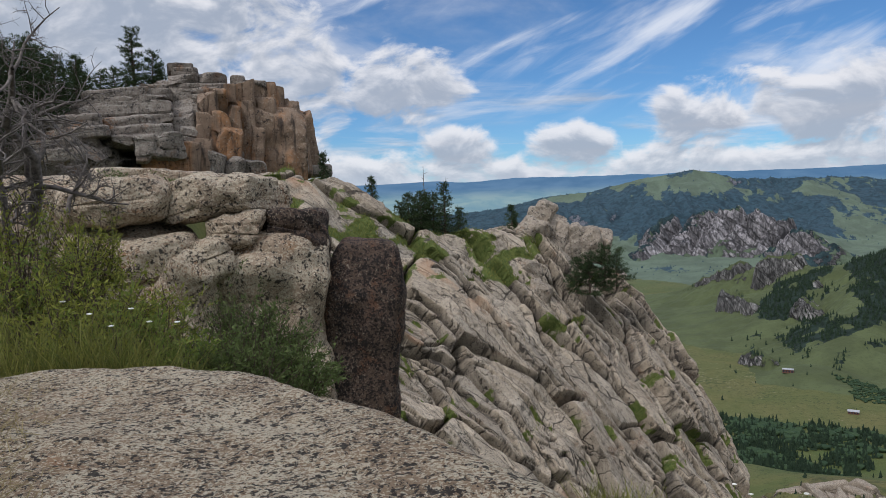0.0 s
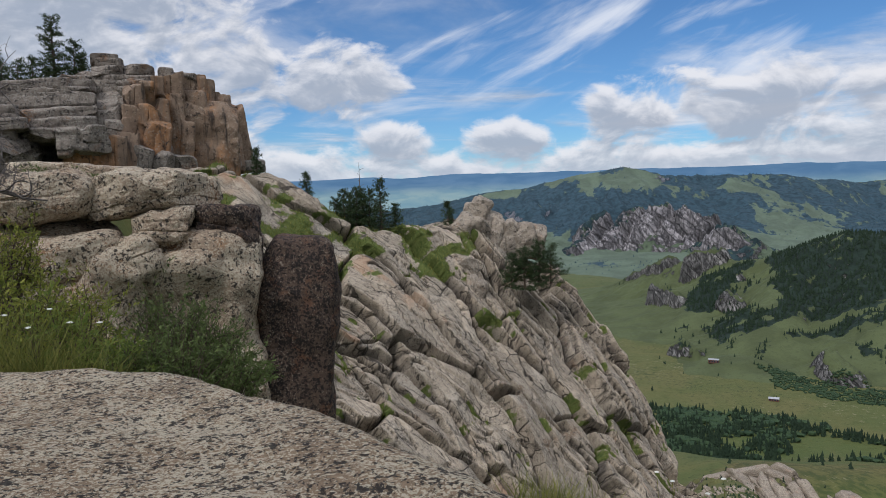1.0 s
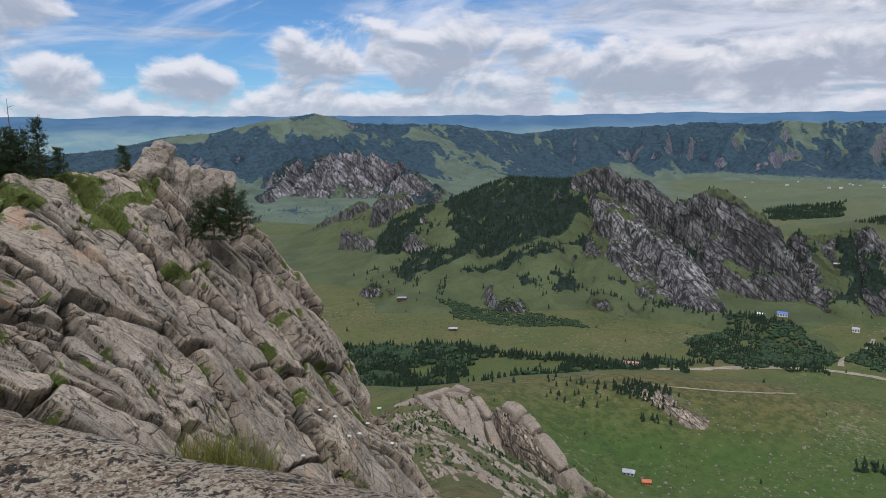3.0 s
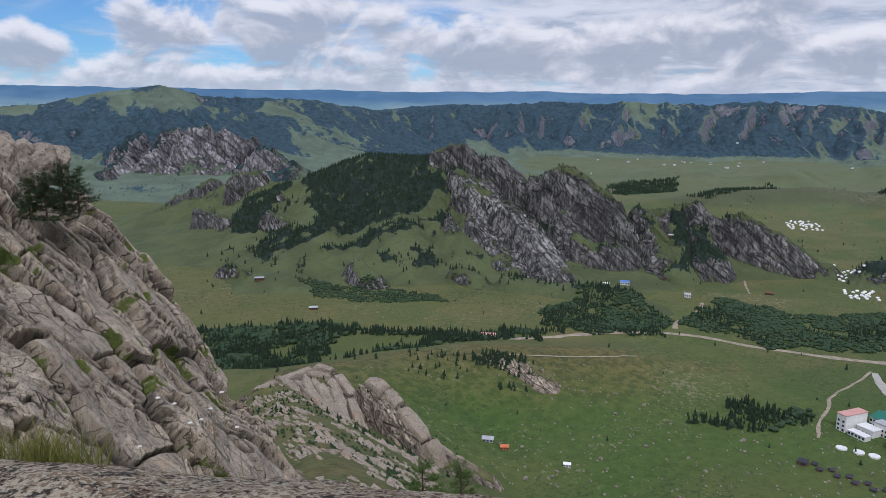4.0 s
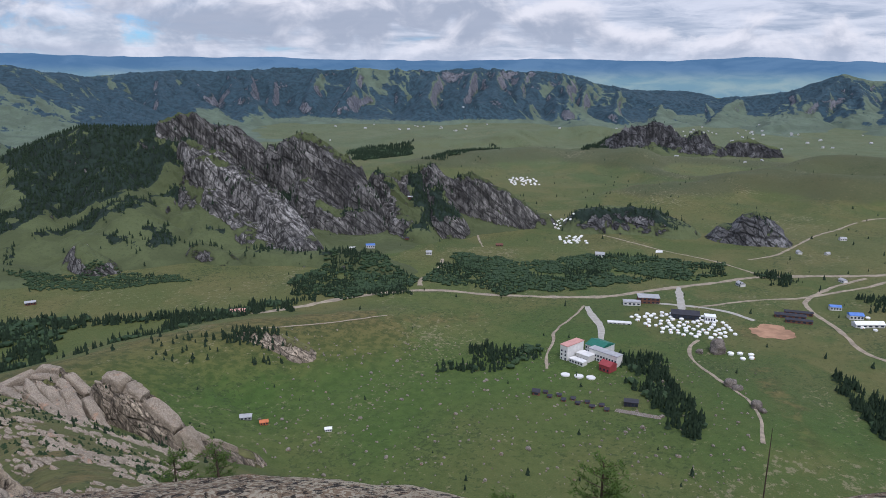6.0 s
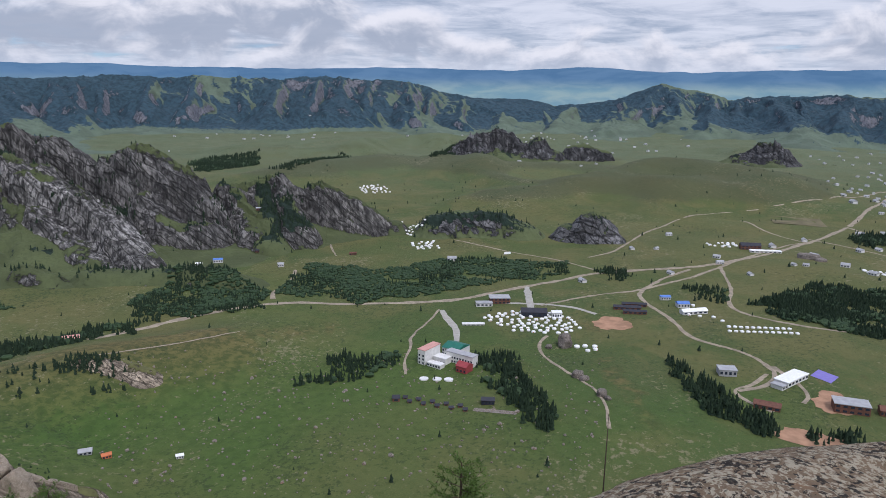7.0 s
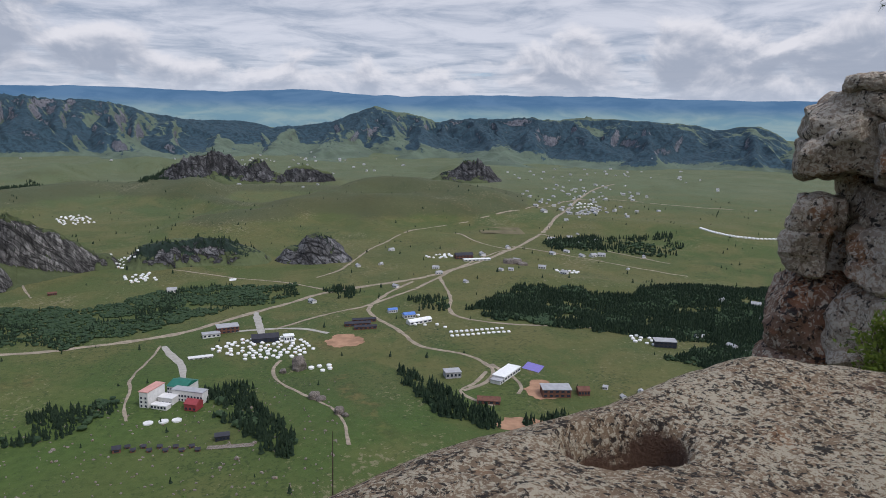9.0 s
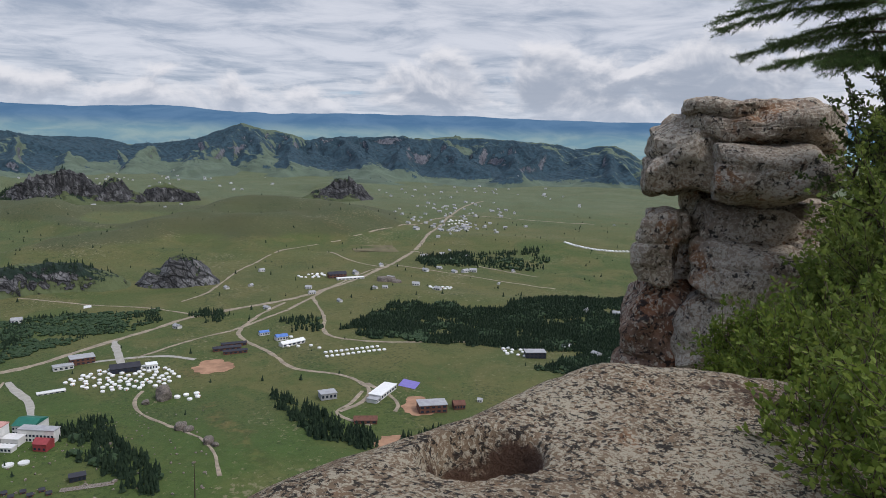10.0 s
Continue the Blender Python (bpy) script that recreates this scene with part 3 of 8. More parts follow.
class Mountain:
    """Crest lines with falling flanks; rock, woods and grass by masks of the same land."""

    def __init__(self, name, label, lines, span, step, crag, skin, seed, woods_from, woods_cover, rock_bias, grain=60.0, fall=(0.7, 0.7), bare=(), green=(), gullies=0.0, pale=(), slabs=None, crags_all=0.2, lean=0.0):
        self.lean = lean
        self.gullies, self.slabs, self.bare, self.crags_all = gullies, slabs, bare, crags_all
        self.lines, self.crag, self.seed, self.grain, self.fall = lines, crag, seed, grain, fall
        x0, x1, y0, y1 = span
        nx, ny = int((x1 - x0) / step), int((y1 - y0) / step)
        gx, gy = np.meshgrid(np.linspace(x0, x1, nx), np.linspace(y0, y1, ny), indexing="ij")
        gz, floor = self.height(gx, gy), ground(gx, gy)
        slope = np.hypot(*np.gradient(self.height(gx, gy, False), step))
        above = gz - floor
        faces = grid_faces(nx, ny, above > -4)
        woods = fbm2(gx / (2.6 * grain), gy / (2.6 * grain), 5, seed + 3) * 0.7 + woods_cover + 0.6 * np.clip(self.facing(gz, step, woods_from), -1, 1)
        rock = (slope - 0.75 + rock_bias) * 1.0 + 0.25 * fbm2(gx / grain, gy / grain, 4, seed + 5)
        for line, wide, k in bare:
            d, _ = along(gx, gy, line)
            rock = rock + k * np.exp(-(d / wide) ** 2)
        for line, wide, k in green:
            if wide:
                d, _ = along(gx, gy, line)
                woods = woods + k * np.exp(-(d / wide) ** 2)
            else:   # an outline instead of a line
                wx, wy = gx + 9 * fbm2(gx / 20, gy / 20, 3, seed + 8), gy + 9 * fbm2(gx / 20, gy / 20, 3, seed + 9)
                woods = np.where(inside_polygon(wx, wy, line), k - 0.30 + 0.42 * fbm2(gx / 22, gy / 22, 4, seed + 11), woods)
        woods, rock = smooth(woods, -0.1, 0.5) * smooth(above, 3, 26), np.clip(rock, 0, 1)
        self.woods_grid, self.rock_grid, self.span = woods, rock, (x0, x1, y0, y1)
        v, f = trimmed(np.stack([gx, gy, gz], -1).reshape(-1, 3), faces)
        used = np.unique(faces)
        me = mesh_of(name, v, f, skin, False)
        mask(me, "woods", woods.ravel()[used])
        mask(me, "rock", rock.ravel()[used])
        if slabs:   # dark weathered joints, and each slab's own shade of grey
            _, d, tone = self.slab_field(gx, gy, gz)
            mask(me, "joint", np.exp(-(d / (0.12 * slabs[0])) ** 2).ravel()[used])
            mask(me, "tone", tone.ravel()[used] - 0.5)
        light = np.zeros(gx.shape)
        for line, wide in pale:
            light = np.maximum(light, np.exp(-(along(gx, gy, line)[0] / wide) ** 2))
        mask(me, "pale", light.ravel()[used])
        self.ob = thing(name, label, name, data=me)

    def facing(self, gz, step, way):
        a, b = np.gradient(gz, step)
        return -(a * way[0] + b * way[1]) * 1.6

    def height(self, x, y, rough_too=True):
        z = np.full(np.shape(x), -1e3)
        g = self.grain
        wx, wy = x + 0.5 * g * fbm2(x / g, y / g, 3, self.seed + 20), y + 0.5 * g * fbm2(x / g, y / g, 3, self.seed + 30)
        for line, reach, steep in self.lines:
            d, top = along(x, y, line)
            dw, _ = along(wx, wy, line)
            d = d * 0.35 + dw * 0.65 * smooth(d, 0, 40)
            tall = top - VALLEY
            sunk = 5 + 0.11 * g
            z = np.maximum(z, VALLEY - sunk + (tall + sunk) * np.exp(-(d / reach) ** steep))
        if not rough_too:
            return z
        tall = np.clip((z - VALLEY) / 70, 0, 1)
        fx, fy = self.fall
        across, down = x * fy - y * fx + 0.25 * g * fbm2(x / g, y / g, 3, self.seed + 40), x * fx + y * fy
        rough = 0.45 * (ridged2(x / g, y / g, 5, self.seed, 0.5) - 0.8)
        fins = 0.55 * (ridged2(across / (0.42 * g) + down / (1.9 * g), down / (2.2 * g), 5, self.seed + 50, 0.6) - 0.8)
        crest, _ = along(x, y, self.lines[0][0])
        flank = 1 + self.gullies * smooth(crest, 0.1 * self.lines[0][1], 0.7 * self.lines[0][1])
        bared = np.full(np.shape(x), self.crags_all)
        for line, wide, k in self.bare:
            if k > 0:
                bared = bared + k * np.exp(-(along(x, y, line)[0] / (1.2 * wide)) ** 2)
        bared = np.clip(bared, 0, 1)
        z = z + tall * self.crag * flank * (rough * (0.35 + 0.65 * bared) + fins * bared * (0.5 if self.slabs else 1.0)) * 0.55
        if self.slabs:   # leaning slabs between open joints
            step, d, _ = self.slab_field(x, y, z)
            wide, _, amp = self.slabs
            z = z + tall * bared * (step - 0.5 * amp * np.exp(-(d / (0.09 * wide)) ** 2))
        return z

    def slab_field(self, x, y, z):
        wide, long, amp = self.slabs
        fx, fy = self.fall
        across = x * fy - y * fx + 0.25 * self.grain * fbm2(x / self.grain, y / self.grain, 3, self.seed + 40) + self.lean * (z - VALLEY)
        down = x * fx + y * fy
        d, who, u, _ = plates(across + 0.10 * wide * fbm2(x / wide, y / wide, 2, self.seed + 60), down, wide, long, self.seed + 61)
        d2, who2, u2, _ = plates(across, down, 0.42 * wide, 0.5 * long, self.seed + 62)
        step = amp * ((who - 0.5) - 1.1 * ((who * 7.3) % 1) * u) + 0.4 * amp * ((who2 - 0.5) - 0.8 * u2)
        return step, np.minimum(d, 1.6 * d2), 0.5 * who + 0.5 * who2


def lay(x, y):
    """The top of the land."""
    z = ground(x, y)
    for m in MOUNTAINS:
        x0, x1, y0, y1 = m.span
        k = (x > x0) & (x < x1) & (y > y0) & (y < y1)
        if k.any():
            z[k] = np.maximum(z[k], m.height(x[k], y[k]))
    return z


def on_ground(x, y):
    return float(lay(np.array([x], float), np.array([y], float))[0])


def build_ground():
    az = np.radians(np.concatenate([np.arange(-180, -50, 2.0), np.arange(-50, 150, 0.36), np.arange(150, 180.1, 2.0)]))
    r = np.concatenate([[0.5], np.geomspace(4, 4950, 330)])
    a, q = np.meshgrid(az, r, indexing="ij")
    x, y = q * np.sin(a), q * np.cos(a)
    z = ground(x, y)
    z = np.where(q < 4.5, np.minimum(z, -6.0), z)
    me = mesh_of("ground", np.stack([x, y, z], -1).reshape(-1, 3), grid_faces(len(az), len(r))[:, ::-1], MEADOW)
    worn = np.zeros(x.shape)
    for line, wide, k in WORN:
        d, _ = along(x, y, [(p[0], p[1], 0) for p in line])
        worn = np.maximum(worn, k * np.exp(-(d / wide) ** 2))
    lush = np.zeros(x.shape)
    for line, wide, k in LUSH:
        d, _ = along(x, y, [(p[0], p[1], 0) for p in line])
        lush = np.maximum(lush, k * np.exp(-(d / wide) ** 2))
    mask(me, "worn", worn.ravel())
    mask(me, "dry", (smooth(z - VALLEY, 5, 24) * smooth(q, 700, 1100) * smooth(2500 - q, 0, 400)).ravel())
    mask(me, "lush", lush.ravel())
    # painted haze grows with distance from the summit
    mask(me, "hazed", smooth(q, 1300, 2500).ravel())
    thing("ground", "green pasture of a wide mountain valley with worn earth patches", "ground", kind="structure", data=me)


WORN = [([(70, 110), (150, 290), (190, 372)], 42, 0.45), ([(250, 400), (330, 400), (392, 372), (450, 335)], 55, 1.15), ([(400, 365), (430, 330)], 24, 0.8), ([(470, 335), (560, 280)], 22, 0.6), ([(560, 40), (500, 15), (440, 0)], 18, 0.55),
        ([(650, 55), (640, 60)], 16, 0.6), ([(560, -110), (585, -150)], 14, 0.4)]
LUSH = [([(300, 340), (410, 260), (500, 190)], 95, 1.0), ([(400, 130), (470, 60)], 70, 0.6), ([(280, 330), (360, 330), (470, 270)], 60, 0.55), ([(330, 230), (420, 250), (480, 215)], 60, 1.0), ([(560, 330), (760, 620)], 60, 0.6), ([(400, 60), (460, 0), (520, -70)], 40, 0.7)]

build_ground()

MOUNTAINS = []
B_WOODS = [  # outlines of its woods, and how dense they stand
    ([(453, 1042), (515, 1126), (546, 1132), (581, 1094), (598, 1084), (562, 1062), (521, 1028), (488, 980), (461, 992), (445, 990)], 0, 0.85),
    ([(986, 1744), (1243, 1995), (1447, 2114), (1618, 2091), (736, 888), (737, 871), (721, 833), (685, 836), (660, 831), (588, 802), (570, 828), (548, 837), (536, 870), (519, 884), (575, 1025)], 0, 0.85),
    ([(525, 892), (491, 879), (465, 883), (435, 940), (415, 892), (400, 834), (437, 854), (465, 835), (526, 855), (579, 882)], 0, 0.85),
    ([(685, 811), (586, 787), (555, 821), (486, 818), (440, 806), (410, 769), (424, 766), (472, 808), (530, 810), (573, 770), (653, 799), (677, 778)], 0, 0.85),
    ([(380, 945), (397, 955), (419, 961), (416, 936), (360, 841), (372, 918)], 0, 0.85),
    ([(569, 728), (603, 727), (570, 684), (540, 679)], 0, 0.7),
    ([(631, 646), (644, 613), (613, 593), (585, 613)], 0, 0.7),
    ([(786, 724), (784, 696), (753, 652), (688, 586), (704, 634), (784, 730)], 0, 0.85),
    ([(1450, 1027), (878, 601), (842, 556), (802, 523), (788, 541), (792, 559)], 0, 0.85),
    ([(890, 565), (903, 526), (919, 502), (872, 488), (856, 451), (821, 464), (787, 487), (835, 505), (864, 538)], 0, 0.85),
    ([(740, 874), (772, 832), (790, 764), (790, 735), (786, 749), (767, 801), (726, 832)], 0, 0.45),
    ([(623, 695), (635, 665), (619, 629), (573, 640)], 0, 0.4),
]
B_DOME = [at(29.0, 1240, -5.6), at(31.9, 1225, -4.5), at(34.4, 1205, -3.65), at(37.7, 1190, -3.85), at(40.3, 1180, -3.7), at(42.5, 1170, -4.1), at(45, 1150, -5.3), at(47.2, 1130, -6.3)]
B_BACK = [at(47.2, 1130, -6.3), at(51, 1100, -7.0), at(55, 1090, -8.6), at(58, 1090, -8.4), at(61, 1100, -8.3), at(63.5, 1100, -8.9), at(66, 1095, -10.0), at(69, 1090, -11.2)]
B_WEST = [at(15.5, 1560, -8.0), at(18.5, 1480, -7.6), at(21.5, 1400, -6.1), at(24.6, 1330, -5.6), at(27, 1280, -5.7), at(29.0, 1240, -5.6)]
B_PEAK = [at(39.8, 1165, -3.2), at(41.0, 1160, -2.75), at(42.1, 1155, -2.72), at(42.9, 1150, -3.6)]
B_PEAK2 = [at(43.6, 1140, -3.75), at(44.4, 1130, -3.4), at(45.4, 1120, -4.3), at(46.2, 1110, -4.9), at(46.8, 1100, -5.6)]
B_SHOULDER = [at(41.3, 1120, -4.6), at(42.3, 1090, -5.2), at(43.4, 1080, -5.6)]
B_SLAB = [at(42.6, 1060, -5.75), at(44.0, 1030, -6.45), at(45.5, 1000, -7.35), at(46.9, 960, -8.6), at(48.2, 920, -10.0), at(49.5, 880, -12.4)]
B_SLAB_LOW = [at(43.0, 1000, -8.4), at(44.2, 965, -9.9), at(46.0, 915, -11.7), at(47.5, 880, -13.1)]
B_FACE = [at(48.0, 1085, -5.2), at(48.9, 1075, -4.5), at(49.7, 1065, -4.3), at(50.8, 1050, -4.9), at(52.2, 1030, -6.0), at(53.4, 1010, -7.0), at(54.3, 995, -8.3)]
B_FOOT = [at(50.2, 1000, -7.9), at(51.4, 970, -9.6), at(52.5, 960, -10.3), at(54.0, 965, -10.2)]
B_EAST = [at(55.6, 1060, -7.35), at(57.4, 1060, -7.55), at(59.0, 1060, -7.0), at(59.9, 1055, -6.75), at(60.9, 1050, -7.5)]
B_EAST2 = [at(62.0, 1060, -7.65), at(62.9, 1055, -7.3), at(64.0, 1050, -7.9), at(65.6, 1050, -8.7), at(67.2, 1050, -9.7), at(68.4, 1055, -10.5)]
B_SPURS = [[at(56.4, 1040, -7.8), at(57.2, 1000, -9.2), at(57.6, 960, -10.8)], [at(59.9, 1050, -7.0), at(60.4, 1010, -8.9), at(61.0, 970, -10.4)], [at(58.6, 1040, -7.6), at(58.7, 990, -9.6), at(58.8, 940, -11.8)]]
MOUNTAINS.append(Mountain(
    "mountain", "rocky mountain ridge with bare granite slabs and dark larch woods", [
        (B_DOME, 165, 1.35), (B_WEST, 90, 1.4), (B_BACK, 95, 1.5),
        ([at(31, 1150, -6.0), at(30, 1000, -9.3), at(28, 900, -12.6)], 100, 1.4),
        ([at(36, 1080, -6.4), at(37, 950, -10.2), at(39, 850, -14.0)], 105, 1.4),
        ([at(42, 1050, -7.6), at(43.5, 930, -11.4), at(45, 860, -14.2)], 85, 1.5),
        ([at(26, 1250, -6.6), at(24.5, 1100, -9.4), at(23, 980, -12.2)], 80, 1.5),
        (B_PEAK, 26, 2.2), (B_PEAK2, 26, 2.4), (B_SHOULDER, 26, 2.2), (B_SLAB, 26, 2.6), (B_SLAB_LOW, 28, 2.4), (B_FACE, 34, 2.8), (B_FOOT, 34, 2.4), (B_EAST, 24, 2.0), (B_EAST2, 24, 2.0),
        (B_SPURS[0], 22, 1.8), (B_SPURS[1], 24, 1.8), (B_SPURS[2], 26, 1.6),
        ([at(24.2, 1300, -5.2), at(26.2, 1290, -4.85)], 24, 2.2), ([at(20.0, 1420, -6.6), at(22.6, 1360, -5.3)], 22, 2.0), ([at(26.6, 1110, -7.9), at(27.4, 1085, -8.3)], 11, 2.0), ([at(27.5, 1190, -6.5), at(27.7, 1180, -6.8)], 9, 2.0),
        ([at(21.4, 1200, -7.4), at(23.2, 1150, -8.2)], 12, 2.0), ([at(23.4, 930, -11.6), at(24.3, 910, -12.2)], 10, 1.8), ([at(33.4, 880, -11.9), at(34.6, 850, -12.9)], 13, 2.0),
        ([at(41.6, 880, -12.3), at(43.4, 850, -13.3), at(44.2, 840, -14.0)], 15, 1.8)],
    (280, 1120, 330, 1620), 2.0, 9, CRAG, 41, (-0.8, 0.2), -0.75, -0.35, 30.0, (0.55, 0.83),
    [(B_PEAK, 26, 0.9), (B_PEAK2, 26, 0.9), (B_SHOULDER, 26, 0.6), (B_SLAB, 34, 1.0), (B_SLAB_LOW, 32, 1.0), (B_FACE, 42, 1.0), (B_FOOT, 40, 0.9), (B_EAST, 22, 0.55), (B_EAST2, 30, 0.85),
     (B_SPURS[0], 18, 0.6), (B_SPURS[1], 22, 0.8), ([at(24.2, 1300, -5.2), at(26.2, 1290, -4.85)], 26, 0.9), ([at(17, 1520, -8), at(20.0, 1420, -6.6), at(22.6, 1360, -5.3)], 28, 0.8),
     ([at(26.6, 1110, -7.9), at(27.4, 1085, -8.3)], 13, 1.1), ([at(27.5, 1190, -6.5), at(27.7, 1180, -6.8)], 10, 1.1), ([at(21.4, 1200, -7.4), at(23.2, 1150, -8.2)], 14, 0.9),
     ([at(23.6, 925, -11.7), at(24.3, 910, -12.2)], 8, 1.1), ([at(33.4, 880, -11.9), at(34.6, 850, -12.9)], 13, 1.1), ([at(41.6, 880, -12.3), at(43.4, 850, -13.3), at(44.2, 840, -14.0)], 17, 0.8)],
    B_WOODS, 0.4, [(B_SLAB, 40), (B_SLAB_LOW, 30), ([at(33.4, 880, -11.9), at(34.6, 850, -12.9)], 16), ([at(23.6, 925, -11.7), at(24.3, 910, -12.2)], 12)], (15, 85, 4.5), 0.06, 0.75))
A_WEST = [at(19.3, 2850, 0.9), at(18.0, 2550, -0.9), at(15.4, 2300, -2.7), at(14.0, 2150, -4.6)]
A_EAST = [at(23.2, 2900, -0.1), at(24.0, 2650, -1.5), at(27.2, 2350, -4.0)]
MOUNTAINS.append(Mountain(
    "mountain", "broad forested mountain with granite crags and pale grass patches", [
        ([at(-4, 2950, -1.6), at(4, 2900, -1.2), at(7, 2900, -0.45), at(8.4, 2900, -0.2), at(11.7, 2900, 0.0), at(15.2, 2900, 0.85), at(17, 2900, 1.0), at(19.2, 2900, 1.42), at(22.2, 2950, 0.75), at(25.4, 3050, 0.7),
          at(30.2, 3250, 0.5), at(34.5, 3500, -0.2)], 520, 1.15),
        (A_WEST, 230, 1.4), (A_EAST, 230, 1.5), ([at(8, 2850, -0.4), at(10, 2450, -2.6)], 220, 1.3), ([at(12, 2850, 0), at(12.6, 2500, -1.8), at(12.8, 2250, -3.6)], 170, 1.4),
        ([at(28, 3100, 0.2), at(31, 2700, -2.2), at(33, 2400, -4.0)], 210, 1.4)],
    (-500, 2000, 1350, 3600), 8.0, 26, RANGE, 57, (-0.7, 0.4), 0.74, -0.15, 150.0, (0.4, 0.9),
    [(A_WEST[1:], 70, 0.55), ([at(10, 2500, -2.4), at(10.6, 2350, -3.3)], 50, 0.6), ([at(22.5, 2900, 0.5), at(26, 3000, 0.3)], 40, 0.5)],
    [([at(8.4, 2850, -0.3), at(10.5, 2860, -0.4)], 70, -1.4), ([at(14.4, 2860, 0.5), at(16, 2850, 0.6)], 50, -1.7), ([at(20.5, 2830, 0.6), at(19.0, 2700, -0.3)], 60, -1.3), ([at(22, 2200, -5), at(30, 2250, -5)], 130, -1.7),
     ([at(27, 2900, -0.2), at(28.5, 2920, 0)], 60, -1.7), ([at(30, 2600, -2.3), at(33, 2500, -2.6)], 60, -1.7), ([at(10, 2080, -6), at(18, 2020, -6), at(27, 2000, -6)], 170, -1.4)], 0.5, (), None, 0.35, 0.4))
# the crags at its foot
A_CRAGS = [[at(15.9, 2150, -4.1), at(16.6, 2250, -2.5), at(17.6, 2300, -1.9)], [at(16.6, 2120, -5.2), at(18.2, 2180, -3.4), at(19.5, 2250, -1.9), at(20.2, 2270, -1.55)], [at(18.8, 2120, -4.9), at(20.2, 2160, -3.0), at(21.2, 2220, -1.5), at(22.3, 2230, -1.35)],
           [at(21.4, 2130, -3.9), at(22.8, 2180, -2.0), at(23.6, 2180, -1.6)], [at(23.2, 2120, -4.1), at(24.4, 2150, -2.4), at(25.2, 2150, -2.1)], [at(24.8, 2080, -4.3), at(25.8, 2080, -3.0), at(26.8, 2060, -3.1), at(28.4, 2040, -4.1)]]
MOUNTAINS.append(Mountain(
    "mountain", "pink-grey granite crags at the foot of the forested mountain", [(c, 70, 1.7) for c in A_CRAGS] + [([at(15.5, 2120, -5.4), at(21, 2150, -4.6), at(28, 2050, -5.0)], 110, 1.6)],
    (480, 1150, 1680, 2300), 4.0, 16, RANGE_ROCK, 58, (-0.7, 0.4), 0.35, -0.22, 70.0, (0.4, 0.9),
    [(c, 60, 0.6) for c in A_CRAGS], [([at(15.5, 2100, -4.8), at(18, 2180, -4.4)], 40, 0.9), ([at(18.6, 2200, -2.6), at(19.0, 2140, -4.2)], 28, 0.8), ([at(22, 2080, -5), at(28, 2010, -5.2)], 60, -0.6)], 0.3, [(c, 26) for c in A_CRAGS], (26, 130, 9), 0.2, 0.6))


def with_spurs(crest, reach, seed, every=2.6, out=(350, 620), drop=(1.5, 2.6)):
    """A crest, and the spurs that run down from it towards the valley."""
    rng = np.random.default_rng(seed)
    lines = [([at(*c) for c in crest], reach, 1.2)]
    a = crest[0][0] + 1
    while a < crest[-1][0] - 1:
        r, e = (float(np.interp(a, [c[0] for c in crest], [c[k] for c in crest])) for k in (1, 2))
        go, fall, turn = rng.uniform(*out), rng.uniform(*drop), rng.uniform(-1.6, 1.6)
        lines.append(([at(a, r - 30, e - 0.15), at(a + 0.5 * turn, r - 0.5 * go, e - 0.42 * fall), at(a + turn, r - go, e - fall)], rng.uniform(95, 160), 1.35))
        a += every * rng.uniform(0.6, 1.4)
    return lines


MOUNTAINS.append(Mountain(
    "mountain", "long forested mountain range with steep rocky spurs across the valley", with_spurs(
        [(30, 3700, -0.2), (34.5, 3750, -0.3), (37.9, 3800, 0.15), (40.3, 3850, 0.3), (44, 3900, 0.25), (48.8, 3950, 0.55), (51.5, 3950, 0.35), (54.7, 3950, 0.6), (58, 3950, 0.4), (60.9, 3950, 0.5), (65, 3950, 0.6), (67.5, 3960, 0.55), (69.6, 4000, 0.35),
         (74.3, 4050, -0.8), (79, 4100, -1.0)], 380, 5) + [
        ([at(40.3, 3800, 0.1), at(41.5, 3250, -2.0), at(42.5, 2900, -3.3)], 240, 1.4),
        ([at(33, 3500, -0.1), at(36.5, 3000, -2.6)], 240, 1.4)],
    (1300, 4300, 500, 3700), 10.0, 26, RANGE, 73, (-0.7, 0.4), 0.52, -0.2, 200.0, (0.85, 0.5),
    [([at(58, 3850, 0), at(70, 3900, 0)], 120, 0.45)], [([at(34, 2900, -3), at(46, 3000, -2.8)], 150, -0.35), ([at(69, 3700, -1), at(73, 3800, -1.4)], 120, -0.6), ([at(57, 3600, -2), at(69, 3550, -2)], 170, 0.35)], 0.5, (), None, 0.5))
